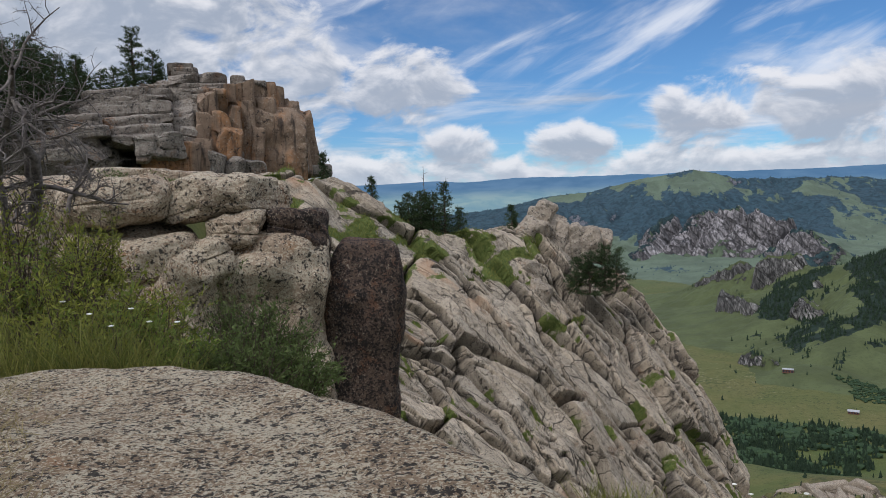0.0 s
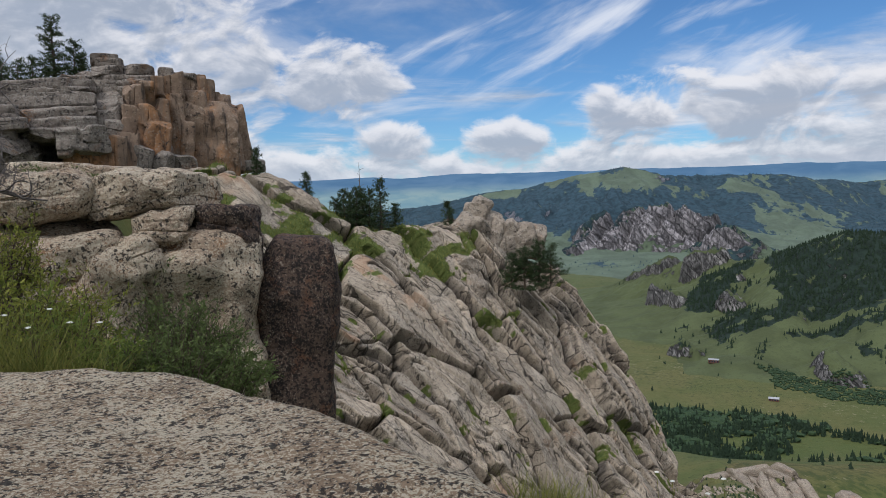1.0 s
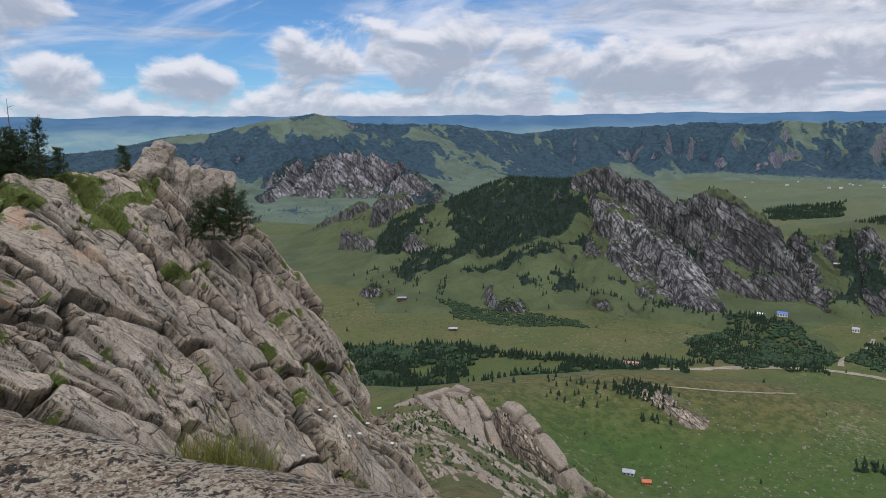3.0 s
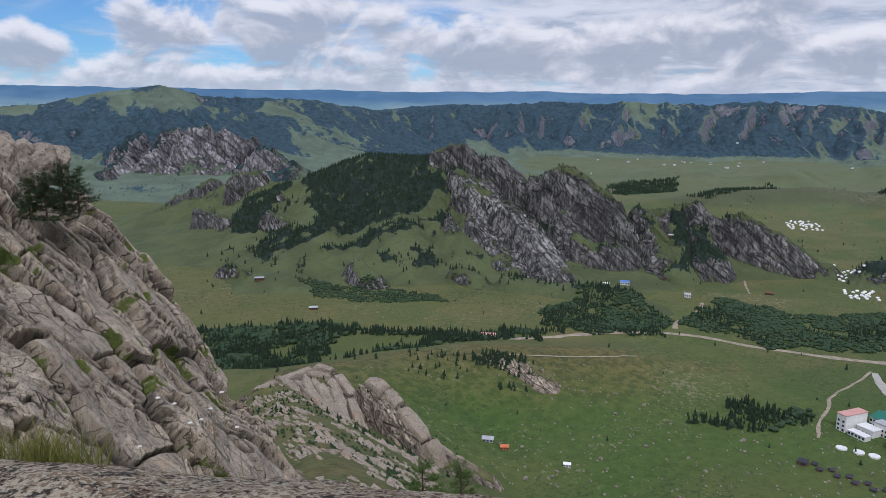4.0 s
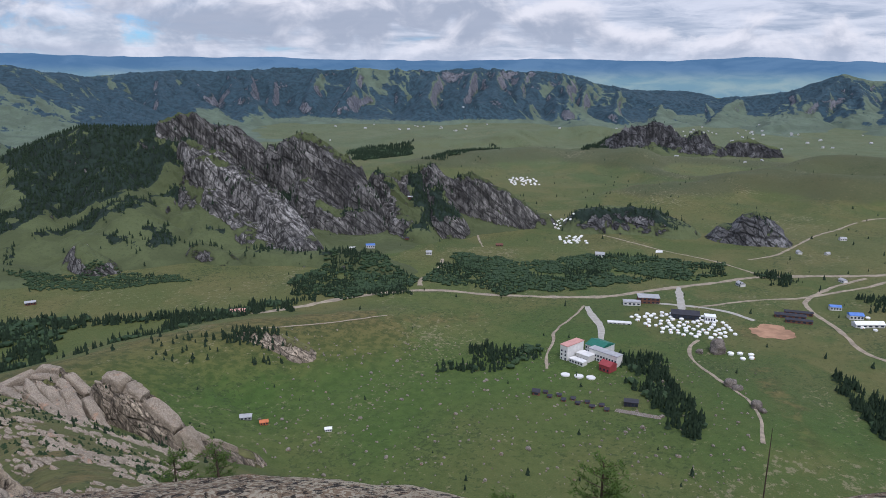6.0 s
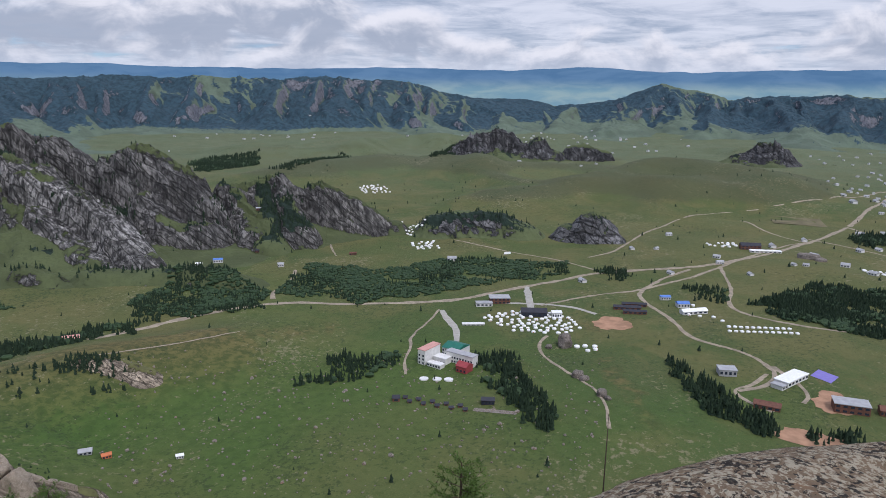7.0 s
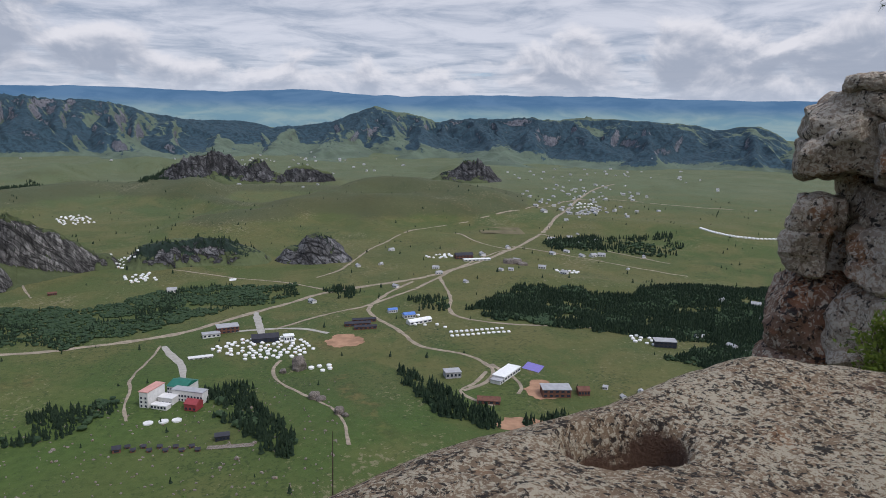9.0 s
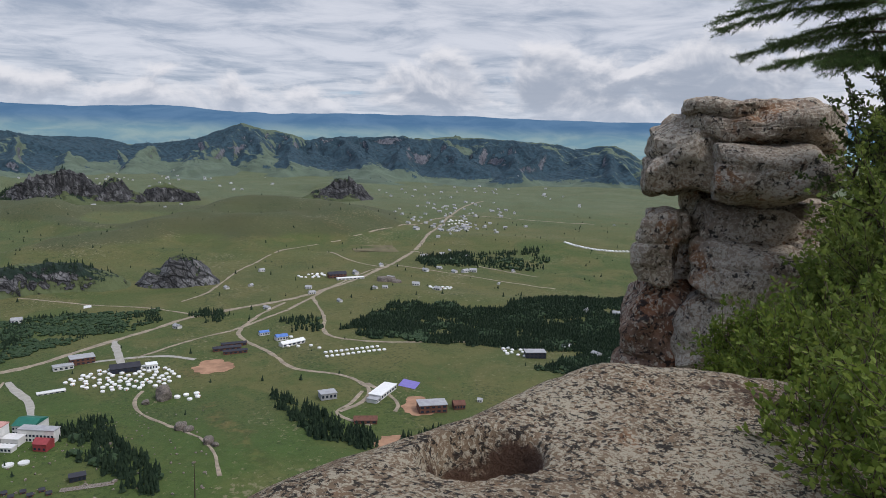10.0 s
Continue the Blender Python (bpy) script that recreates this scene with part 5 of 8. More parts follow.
def near_rocks():
    for i, (az, r, z, wide, tall, deep, tilt) in enumerate(BOULDERS):
        skin = DARK if i in (1, 7) else BOULDER
        if i in (0, 1, 2, 3, 8):   # these are bedded in the ground
            z, tall = z - 0.7, tall + 1.4
        label = "dark lichen-covered granite boulder with rust stains" if i in (1, 7) else "granite boulder crusted with pale and black lichen"
        me = rock_mesh("boulder", (wide * 1.10, deep, tall * 1.10), skin, 60 + i, 5, *((6.0, 0.07, 0.0, 5) if i == 1 else (3.6, 0.15, 0.05, 8)))
        x, y, _ = at(az, r + deep * 0.4, 0)
        thing("boulder", label, "boulder", "boulders by the slab", data=me, m=pose(x, y, z, 0, tilt, -az))
    ledge = thing("rock_ledge", "flat granite ledges behind the boulders", "rock ledge")
    blocks("rock_slab", LEDGES, BOULDER, ledge, 90, 4)
    for i, (az, r, z, wide, tall, deep, tilt) in enumerate(STACK):
        skin = RUST_ROCK if i in (8, 10) else STACK_ROCK
        if i in (8, 9, 10):
            z, tall = z - 0.6, tall + 1.2
        me = rock_mesh("boulder", (wide * 1.08, deep, tall * 1.08), skin, 120 + i, 5, 3.7, 0.16, cuts=8, split=0.07)
        x, y, _ = at(az, r + deep * 0.4, 0)
        thing("boulder", "rust-stained granite block at the foot of a rock stack" if skin == RUST_ROCK else "rounded lichen-grey granite block of a rock stack",
              "boulder", "stacked rocks", data=me, m=pose(x, y, z, 0, tilt, -az))
    tower = thing("rock_tower", "ochre granite tower of jointed columns on the ridge", "rock tower")
    blocks("rock_column", COLUMNS, TOWER, tower, 200, 5, 12.0, 0.045, 1.14, cuts=4, far=1.24, grooves=0.07)
    blocks("rock_column", COLUMNS2, TOWER, tower, 230, 5, 12.0, 0.045, 1.14, cuts=4, far=1.24, grooves=0.07)
    blocks("rock_block", COLUMNS3, LEDGE, tower, 260, 4, far=1.24)
    layers = thing("layered_crag", "grey granite crag of stacked flat slabs on the ridge", "rock crag")
    blocks("rock_slab", LAYERS, LEDGE, layers, 300, 5, 9.0, 0.09, 1.12, 0.14, 4, far=1.24)
    blocks("rock_slab", LAYERS2, LEDGE, layers, 330, 5, 9.0, 0.09, 1.12, 0.14, 4, far=1.24)
    core = rock_mesh("rock_core", (25, 15, 13), LEDGE, 351, 5, 4.0, 0.12)
    part("rock_core", core, None, layers).matrix_world = pose(*at(-21, 87, 0)[:2], 4.5, 0, 0, 21)
    core = rock_mesh("rock_core", (22, 14, 12), LEDGE, 353, 5, 4.0, 0.10, 0.06)
    part("rock_core", core, None, layers).matrix_world = pose(*at(-31.5, 78, 0)[:2], 1.2, 0, 0, 31)
    core = rock_mesh("rock_core", (10.4, 10, 11.4), TOWER, 352, 5, 9.0, 0.05, grooves=0.05)
    part("rock_core", core, None, tower).matrix_world = pose(*at(-14, 84.6, 0)[:2], 4.6, 0, 0, 14)
    knob = thing("outcrop", "cluster of split granite blocks on the crest of the cliff", "rock outcrop")
    blocks("rock_block", KNOB, KNOB_ROCK, knob, 400, 5, 4.2, 0.12, 1.04, cuts=9, far=0.85, grooves=0.06)


near_rocks()

# ---------------------------------------------------------------- the slabby rock face
FACE_AT = Vector((6, 70, -15))
STRIKE, DIP, OUT = np.array([0.84, 0.5425, 0.0]), np.array([-0.3677, 0.5693, 0.7353]), np.array([0.3986, -0.6179, 0.6777])
EDGE = [(-20.4, 23.2), (-17.2, 24.5), (-12.3, 24.3), (-9.3, 23.5), (-7.8, 22.1), (-5.1, 18.4), (-0.8, 15.3), (5.3, 15.2), (10.4, 15.6), (15.5, 12.6), (20.4, 7.6),
        (22.9, 3.0), (22.2, -4.0), (22.6, -11.0), (21.4, -19.0), (21.1, -27.7), (20.8, -33.0), (22.5, -42), (6.7, -36), (-18.4, -20), (-24, -1.3), (-25, 16)]


def leaning(u, v):
    """The way across the joints, which lean more at one end of the face than at the other."""
    return u + 0.75 * v * np.interp(u, [-24, -12, 0, 9, 23], [0.78, 0.70, 0.48, 0.20, 0.12])


def face_relief(u, v):
    """Long leaning slabs that lap over one another, split by open joints and broken edges."""
    a = leaning(u, v) + 0.9 * fbm2(u / 9, v / 9, 2, 51) + 0.16 * fbm2(u / 1.9, v / 1.9, 3, 55)
    b = v - 0.25 * u + 1.2 * fbm2(u / 6, v / 6, 2, 52) + 0.22 * fbm2(u / 1.7, v / 1.7, 3, 56)

    d0, rib, u0, v0 = plates(a, b, 5.6, 17.0, 61)
    d1, slab, u1, v1 = plates(a - 0.06 * b + 0.35 * np.sin(b / 3.1), b + 0.5 * a, 2.5, 7.0, 62)
    d2, piece, u2, v2 = plates(a + 0.10 * b + 0.2 * np.sin(b / 1.3), b - 0.9 * a, 1.15, 2.8, 63)
    d3, chip, u3, v3 = plates(a, b + a, 0.5, 1.0, 64)
    # slabs lap over one another: each stands proud at one edge and dips under its neighbour at the other
    n = 0.8 * (rib - 0.5) - (0.3 + 0.8 * rib) * u0
    whole = 1 - 0.8 * smooth((rib * 9.1) % 1 + 0.35 * fbm2(u / 7, v / 7, 2, 68), 0.60, 0.72)
    n += whole * (0.40 * (slab - 0.5) - (0.20 + 0.85 * ((slab * 7.3) % 1)) * u1 - 0.35 * (((slab * 13.7) % 1) - 0.4) * v1)
    split = smooth(fbm2(u / 5, v / 5, 3, 58) + 1.1 * (((slab * 5.1) % 1) - 0.5), 0.16, 0.22)
    n += split * (0.22 * (piece - 0.5) - (0.10 + 0.36 * ((piece * 7.7) % 1)) * u2 - 0.2 * (((piece * 3.9) % 1) - 0.4) * v2)
    crumbled = smooth(fbm2(u / 4, v / 4, 3, 59) + 0.6 * (piece - 0.5), 0.55, 0.60)
    n += crumbled * 0.16 * (chip - 0.5)
    open0 = smooth(noise2(u / 3.1, v / 3.1, 65), -0.5, 0.5)
    open1 = smooth(noise2(u / 2.3, v / 2.3, 66), -0.35, 0.45)
    open2 = smooth(noise2(u / 1.4, v / 1.4, 67), -0.2, 0.5)
    n -= (1.2 + 2.2 * open0) * np.exp(-(d0 / (0.12 + 0.26 * open0)) ** 4)
    n -= whole * (0.25 + 0.9 * open1) * np.exp(-(d1 / (0.07 + 0.11 * open1)) ** 4)
    n -= split * (0.10 + 0.4 * open2) * np.exp(-(d2 / (0.06 + 0.06 * open2)) ** 4)
    n -= crumbled * 0.15 * np.exp(-(d3 / 0.07) ** 2)
    gap = np.minimum(np.where(d0 < 9, d0, 9), np.minimum(np.where(whole > 0.5, d1 / (0.35 + 0.65 * open1), 9), np.where(split > 0.5, d2 / (0.35 + 0.65 * open2), 9)))
    n -= 0.03 * np.exp(-gap / 0.08)
    n += 0.9 * fbm2(u / 10, v / 10, 3, 53) + 0.05 * fbm2(u / 2.6, v / 2.6, 3, 50) + 0.045 * fbm2(u / 0.8, v / 0.8, 4, 54)
    tone = np.where(split > 0.5, 0.5 * slab + 0.5 * piece, slab)
    return n, tone, gap, slab, a, b


TUFTS = []


def build_face():
    step = 0.115
    us, vs = np.arange(-29, 28, step), np.arange(-44, 29, step)
    u, v = np.meshgrid(us, vs, indexing="ij")
    for j, row in enumerate(vs):   # the mesh runs along the joints
        across = np.maximum.accumulate(leaning(us, row))
        u[:, j] = np.interp(np.linspace(across[0], across[-1], len(us)), across, us)
    n, cid, gap, gid, across, down = face_relief(u, v)
    n[1:-1] = 0.20 * n[:-2] + 0.60 * n[1:-1] + 0.20 * n[2:]   # worn edges
    n[:, 1:-1] = 0.20 * n[:, :-2] + 0.60 * n[:, 1:-1] + 0.20 * n[:, 2:]
    inside, dist = np.zeros(u.shape, bool), np.full(u.shape, 1e9)
    for (ax, ay), (bx, by) in zip(EDGE, EDGE[1:] + EDGE[:1]):
        cross = ((ay > v) != (by > v)) & (u < (bx - ax) * (v - ay) / (by - ay + 1e-9) + ax)
        inside ^= cross
        k = np.clip(((u - ax) * (bx - ax) + (v - ay) * (by - ay)) / ((bx - ax) ** 2 + (by - ay) ** 2), 0, 1)
        dist = np.minimum(dist, np.hypot(u - ax - k * (bx - ax), v - ay - k * (by - ay)))
    d = np.where(inside, dist, -dist)
    d = d + 0.6 * fbm2(u / 2.5, v / 2.5, 3, 57)
    n = n * smooth(d, -4, 1.5) - 0.10 * np.maximum(2.5 - d, 0) ** 1.6 - 1.2 * np.maximum(-d, 0)
    p = (np.array(FACE_AT) + u[..., None] * STRIKE + v[..., None] * DIP + n[..., None] * OUT).reshape(-1, 3)
    faces = grid_faces(len(us), len(vs), d > -7)
    top = smooth(v + 2.5 * fbm2(u / 5, v / 5, 3, 71), 4, 14) * smooth(14 - u, 0, 6)
    turf = np.clip(top * (0.36 + 0.75 * fbm2(u / 3.5, v / 1.8, 4, 72)) + 0.7 * np.exp(-(gap / 0.5) ** 2) * smooth(fbm2(u / 2.2, v / 2.2, 3, 73) + 0.3 * top, 0.42, 0.8)
                   + 1.0 * np.exp(-(((u + 9.8 - 0.5 * (v - 14.8)) / 2.3) ** 2 + ((v - 14.8) / 3.4) ** 2)), 0, 1).ravel()
    tone = cid.ravel()
    rng = np.random.default_rng(12)
    pick = np.nonzero((turf > 0.5) & (d.ravel() > -0.5))[0]
    pick = rng.choice(pick, min(9000, len(pick)), replace=False)
    TUFTS.append(p[pick] + rng.normal(size=(len(pick), 3)) * 0.08)
    cliff = thing("cliff", "slabby granite cliff face split by long joints, grass on its ledges", "cliff")
    key = gid.ravel()[faces[:, 0]]
    ids, count = np.unique(key, return_counts=True)
    single = set(ids[np.argsort(-count)][:280])
    rest = ~np.isin(key, list(single))
    order = np.argsort(key, kind="stable")
    cutsat = np.searchsorted(key[order], ids)
    groups = [order[a:b] for i, a, b in zip(ids, cutsat, list(cutsat[1:]) + [len(order)]) if i in single] + [np.nonzero(rest)[0]]
    for j, pick in enumerate(groups):
        ver, f = trimmed(p, faces[pick])
        used = np.unique(faces[pick])
        last = j == len(groups) - 1
        me = mesh_of("rock_rubble" if last else "rock_slab", ver, f, FACE, False)
        mask(me, "turf", turf[used])
        mask(me, "across", across.ravel()[used])
        mask(me, "down", down.ravel()[used])
        mask(me, "tone", tone[used])
        mask(me, "joint", np.exp(-(gap.ravel()[used] / 0.13) ** 2))
        ob = part("rock_rubble" if last else "rock_slab", me, None, cliff)
        if last:
            tagged(ob, "small broken slabs along the cliff's edges", kind="stuff")


def face_material():
    m = CLIFF.copy()
    m.name = "cliff_with_turf"
    g = Nodes(m.node_tree, False)
    bsdf = [n for n in g.tree.nodes if n.type == "BSDF_PRINCIPLED"][0]
    rock = bsdf.inputs["Base Color"].links[0].from_socket
    where = g.add("ShaderNodeNewGeometry").outputs["Position"]
    tone = attribute(g, "tone")
    rock = g.mix(1.0, rock, g.mix(tone, (0.80, 0.80, 0.80), (1.14, 1.10, 1.05)), "MULTIPLY")
    rock = g.mix(g.math("MULTIPLY", attribute(g, "joint"), 0.88), rock, (0.030, 0.026, 0.023))   # black lichen and soil in the joints, painted darker for their shade
    # thin cracks, and shades that change from one piece to the next
    field = g.vec(g.math("MULTIPLY", attribute(g, "across"), 0.62), g.math("MULTIPLY", g.math("ADD", attribute(g, "down"), g.math("MULTIPLY", attribute(g, "across"), 0.6)), 0.20), 0.0)
    bend = g.add("ShaderNodeTexNoise")
    g.put(bend.inputs["Vector"], where)
    bend.inputs["Scale"].default_value, bend.inputs["Detail"].default_value = 0.7, 4.0
    wavy = g.add("ShaderNodeVectorMath", operation="MULTIPLY_ADD")
    g.put(wavy.inputs[0], bend.outputs["Color"])
    g.put(wavy.inputs[1], (0.55, 0.30, 0.0))
    g.put(wavy.inputs[2], field)
    cracks = None
    for scale, thin, k in ((0.9, 0.020, 0.85), (2.0, 0.028, 0.6)):
        there = g.ramp(g.noise(where, 0.35 * scale, 3), 0.40, 0.52)
        crack = g.math("MULTIPLY", g.math("SUBTRACT", 1.0, g.ramp(g.cells(wavy.outputs[0], scale, "DISTANCE_TO_EDGE"), 0.3 * thin, thin)), g.math("MULTIPLY", there, k))
        shade = g.add("ShaderNodeSeparateColor")
        g.put(shade.inputs[0], g.cells(wavy.outputs[0], scale, "F1", "Color"))
        rock = g.mix(1.0, rock, g.ramp(shade.outputs[0], 0.0, 1.0, 0.86, 1.10, False), "MULTIPLY")
        cracks = crack if cracks is None else g.math("MAXIMUM", cracks, crack)
    rock = g.mix(cracks, rock, (0.034, 0.029, 0.025))
    bump = [n for n in g.tree.nodes if n.type == "BUMP"][0]
    deep = g.math("SUBTRACT", bump.inputs["Height"].links[0].from_socket, g.math("MULTIPLY", cracks, 1.6))
    g.put(bump.inputs["Height"], deep)
    rust = g.ramp(g.math("ADD", tone, g.math("MULTIPLY", g.noise(where, 0.25, 4), 0.6)), 1.24, 1.36)
    rock = g.mix(g.math("MULTIPLY", rust, 0.5), rock, (0.38, 0.21, 0.115))
    k = g.ramp(g.math("ADD", attribute(g, "turf"), g.math("MULTIPLY", g.math("SUBTRACT", g.noise(where, 1.2, 6, 0.65), 0.5), 0.9)), 0.42, 0.55)
    turf = g.mix(g.ramp(g.noise(where, 2.5, 5, 0.7), 0.3, 0.7), (0.056, 0.086, 0.018), (0.125, 0.142, 0.040))
    g.put(bsdf.inputs["Base Color"], g.mix(k, rock, turf))
    return m


FACE = face_material()
build_face()


# ---------------------------------------------------------------- woods
def far_tree(sides=6):
    """A small conifer of three ragged tiers, one metre high."""
    v, f = [], []
    for z0, z1, r in ((0.06, 0.52, 0.21), (0.30, 0.78, 0.155), (0.56, 1.0, 0.10)):
        b = len(v)
        for i in range(sides):
            a = 2 * math.pi * (i + 0.37 * z0 * 9) / sides
            k = r * (1.18 if i % 2 else 0.78)
            v.append((k * math.cos(a), k * math.sin(a), z0 + (0.05 if i % 2 else -0.02)))
        v.append((0, 0, z1))
        f += [(b + i, b + (i + 1) % sides, b + sides) for i in range(sides)]
    return np.array(v), np.array(f)


def far_bush():
    n, f = ball(1)
    return n * np.array([0.5, 0.5, 0.42]) + np.array([0, 0, 0.4]), f


def woods(name, label, spots, heights, material, shape, wide=1.0):
    """Many trees in one mesh."""
    rng = np.random.default_rng(len(spots) + 7)
    v, f = shape
    n = len(spots)
    a = rng.uniform(0, 6.28, n)
    c, s = np.cos(a), np.sin(a)
    w = heights * wide * rng.uniform(0.75, 1.25, n)
    jit = rng.uniform(0.8, 1.2, (n, len(v)))
    x = (v[None, :, 0] * c[:, None] - v[None, :, 1] * s[:, None]) * w[:, None] * jit
    y = (v[None, :, 0] * s[:, None] + v[None, :, 1] * c[:, None]) * w[:, None] * jit
    z = v[None, :, 2] * heights[:, None]
    p = np.stack([x, y, z], -1) + spots[:, None, :]
    faces = f[None] + (np.arange(n) * len(v))[:, None, None]
    me = mesh_of(name, p.reshape(-1, 3), faces.reshape(-1, 3), material, False)
    return thing(name, label, "forest", kind="stuff", data=me)


def scatter(n, box, keep, seed):
    rng = np.random.default_rng(seed)
    x, y = rng.uniform(box[0], box[1], n), rng.uniform(box[2], box[3], n)
    k = keep(x, y) > rng.uniform(0, 1, n)
    return x[k], y[k], rng


def mountain_woods(mountain, n, seed, tall, label):
    x0, x1, y0, y1 = mountain.span
    gx, gy = mountain.woods_grid.shape

    def keep(x, y):
        i = np.clip(((x - x0) / (x1 - x0) * (gx - 1)).astype(int), 0, gx - 1)
        j = np.clip(((y - y0) / (y1 - y0) * (gy - 1)).astype(int), 0, gy - 1)
        return np.where(mountain.height(x, y) > ground(x, y) - 1, mountain.woods_grid[i, j] * (1 - 0.75 * mountain.rock_grid[i, j]), 0)
    x, y, rng = scatter(n, (x0, x1, y0, y1), keep, seed)
    z = mountain.height(x, y)
    woods("forest", label, np.stack([x, y, z - 0.3], -1), rng.uniform(0.6, 1.25, len(x)) * tall, FOREST, far_tree())


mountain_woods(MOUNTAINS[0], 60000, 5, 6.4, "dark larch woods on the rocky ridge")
mountain_woods(MOUNTAINS[7], 1500, 6, 6.0, "dark pines on a rocky knoll")
mountain_woods(MOUNTAINS[8], 700, 7, 5.0, "dark pines round a crag")
mountain_woods(MOUNTAINS[10], 2600, 8, 6.5, "dark pines on a wooded bank")
mountain_woods(MOUNTAINS[5], 2500, 9, 9.0, "dark woods on a rocky hill")


def far_cone():
    v = [(0.2 * math.cos(a), 0.2 * math.sin(a), 0.0) for a in np.arange(5) * 2 * math.pi / 5] + [(0, 0, 1.0)]
    return np.array(v), np.array([(i, (i + 1) % 5, 5) for i in range(5)])


def range_woods(mountain, n, seed, label):
    """Far woods, in single small crowns."""
    x0, x1, y0, y1 = mountain.span
    gx, gy = mountain.woods_grid.shape
    rng = np.random.default_rng(seed)
    x, y = rng.uniform(x0, x1, n), rng.uniform(y0, y1, n)
    i, j = ((x - x0) / (x1 - x0) * (gx - 1)).astype(int), ((y - y0) / (y1 - y0) * (gy - 1)).astype(int)
    k = mountain.woods_grid[i, j] * (1 - 0.7 * mountain.rock_grid[i, j]) + 0.03 > rng.uniform(0, 1, n)
    x, y = x[k], y[k]
    z = mountain.height(x, y)
    ok = z > ground(x, y) + 3
    x, y, z = x[ok], y[ok], z[ok]
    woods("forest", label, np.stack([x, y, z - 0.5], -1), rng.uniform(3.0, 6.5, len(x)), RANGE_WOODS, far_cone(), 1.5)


# far crowns, with blue haze mixed into the leaf colour
RANGE_WOODS = leaf("hazy_crowns", (0.030, 0.060, 0.080), (0.044, 0.080, 0.096), 0.9, 0.0)
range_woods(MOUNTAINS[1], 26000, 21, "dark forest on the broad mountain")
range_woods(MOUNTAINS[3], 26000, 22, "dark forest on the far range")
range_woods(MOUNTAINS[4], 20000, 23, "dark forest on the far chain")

# ---------------------------------------------------------------- the valley floor
GROVES = [  # outline, trees, height, willow or conifer, cleared patch
    ([(254, 665), (345, 625), (416, 518), (507, 447), (491, 433), (384, 478), (306, 484), (254, 499), (228, 493), (218, 550)], 1900, 7.5, 0.25,
     [(260, 524), (319, 531), (358, 555), (409, 516), (382, 488), (309, 488), (279, 509)]),
    ([(427, 760), (500, 663), (518, 584), (446, 633), (400, 695)], 900, 3.5, 0.95, None),
    ([(569, 502), (640, 500), (670, 450), (636, 395), (583, 361), (527, 428), (529, 468)], 1300, 5.0, 0.6, None),
    ([(631, 379), (764, 410), (758, 329), (828, 277), (879, 202), (872, 107), (821, 103), (762, 175), (685, 229), (637, 283)], 3400, 4.6, 0.72, None),
    ([(748, -80), (860, -165), (806, -280), (863, -361), (863, -484), (792, -600), (591, -454), (640, -334), (660, -250), (709, -137)], 13500, 6.6, 0.05, None),
    ([(640, -320), (600, -240), (560, -290), (585, -400)], 900, 6.0, 0.1, None),
    ([(435, 243), (493, 245), (527, 208), (490, 190), (441, 216)], 150, 6.5, 0.15, None),
    ([(530, 133), (543, 105), (494, 87), (469, 67), (411, 61), (437, 88), (477, 115)], 330, 7.5, 0.0, None),
    ([(578, -11), (568, -25), (504, -59), (459, -84), (449, -58), (506, -27)], 260, 7.5, 0.0, None),
    ([(480, -104), (490, -136), (468, -133), (456, -107)], 40, 7.0, 0.0, None),
    ([(1960, 667), (2111, 629), (1821, 539), (1766, 586)], 500, 9.0, 0.0, None),
    ([(1688, 1267), (1924, 1187), (1686, 1050), (1488, 1089)], 1300, 9.0, 0.2, None),
    ([(1189, -262), (1244, -375), (1125, -349), (1112, -269)], 500, 8.0, 0.1, None),
    ([(847, 69), (849, 39), (812, 37), (808, 62)], 60, 6.0, 0.1, None),
    ([(807, -30), (805, -69), (759, -66), (762, -35)], 80, 6.0, 0.1, None),
    ([(1210, -270), (1230, -369), (1229, -510), (1060, -446), (1087, -384), (1139, -274)], 380, 8.0, 0.1, None),
    ([(483, 479), (524, 441), (518, 431), (486, 449), (463, 460)], 110, 5.0, 0.5, None),
    ([(1447, 875), (2005, 948), (1868, 850), (1461, 828)], 500, 8.0, 0.0, None),
]


def groves():
    for i, (poly, n, tall, willow, clear) in enumerate(GROVES):
        xs, ys = [p[0] for p in poly], [p[1] for p in poly]
        box = (min(xs) - 8, max(xs) + 8, min(ys) - 8, max(ys) + 8)
        area = (box[1] - box[0]) * (box[3] - box[2])
        fill = abs(sum(a[0] * b[1] - b[0] * a[1] for a, b in zip(poly, poly[1:] + poly[:1]))) / 2 / area

        def keep(x, y):
            wx, wy = x + 9 * fbm2(x / 22, y / 22, 3, 90 + i), y + 9 * fbm2(x / 22, y / 22, 3, 95 + i)
            k = inside_polygon(wx, wy, poly)
            if clear:
                k &= ~inside_polygon(wx, wy, clear)
            return k * smooth(fbm2(x / 26, y / 26, 3, 80 + i), -1.1, -0.2)
        x, y, rng = scatter(int(n / max(fill, 0.1) * 1.7), box, keep, 300 + i)
        soft = (fbm2(x / 40, y / 40, 3, 70 + i) * 0.6 + 0.5 + 0.25 * rng.normal(size=len(x))) < willow
        z = lay(x, y) - 0.2
        p = np.stack([x, y, z], -1)
        h = tall * rng.uniform(0.55, 1.25, len(x))
        if (~soft).sum():
            woods("forest", "dark conifer stand on the valley floor", p[~soft], h[~soft], FOREST, far_tree(), 1.0)
        if soft.sum():
            woods("thicket", "low willow thicket along the river", p[soft], h[soft] * 0.62, THICKET, far_bush(), 1.5)


groves()


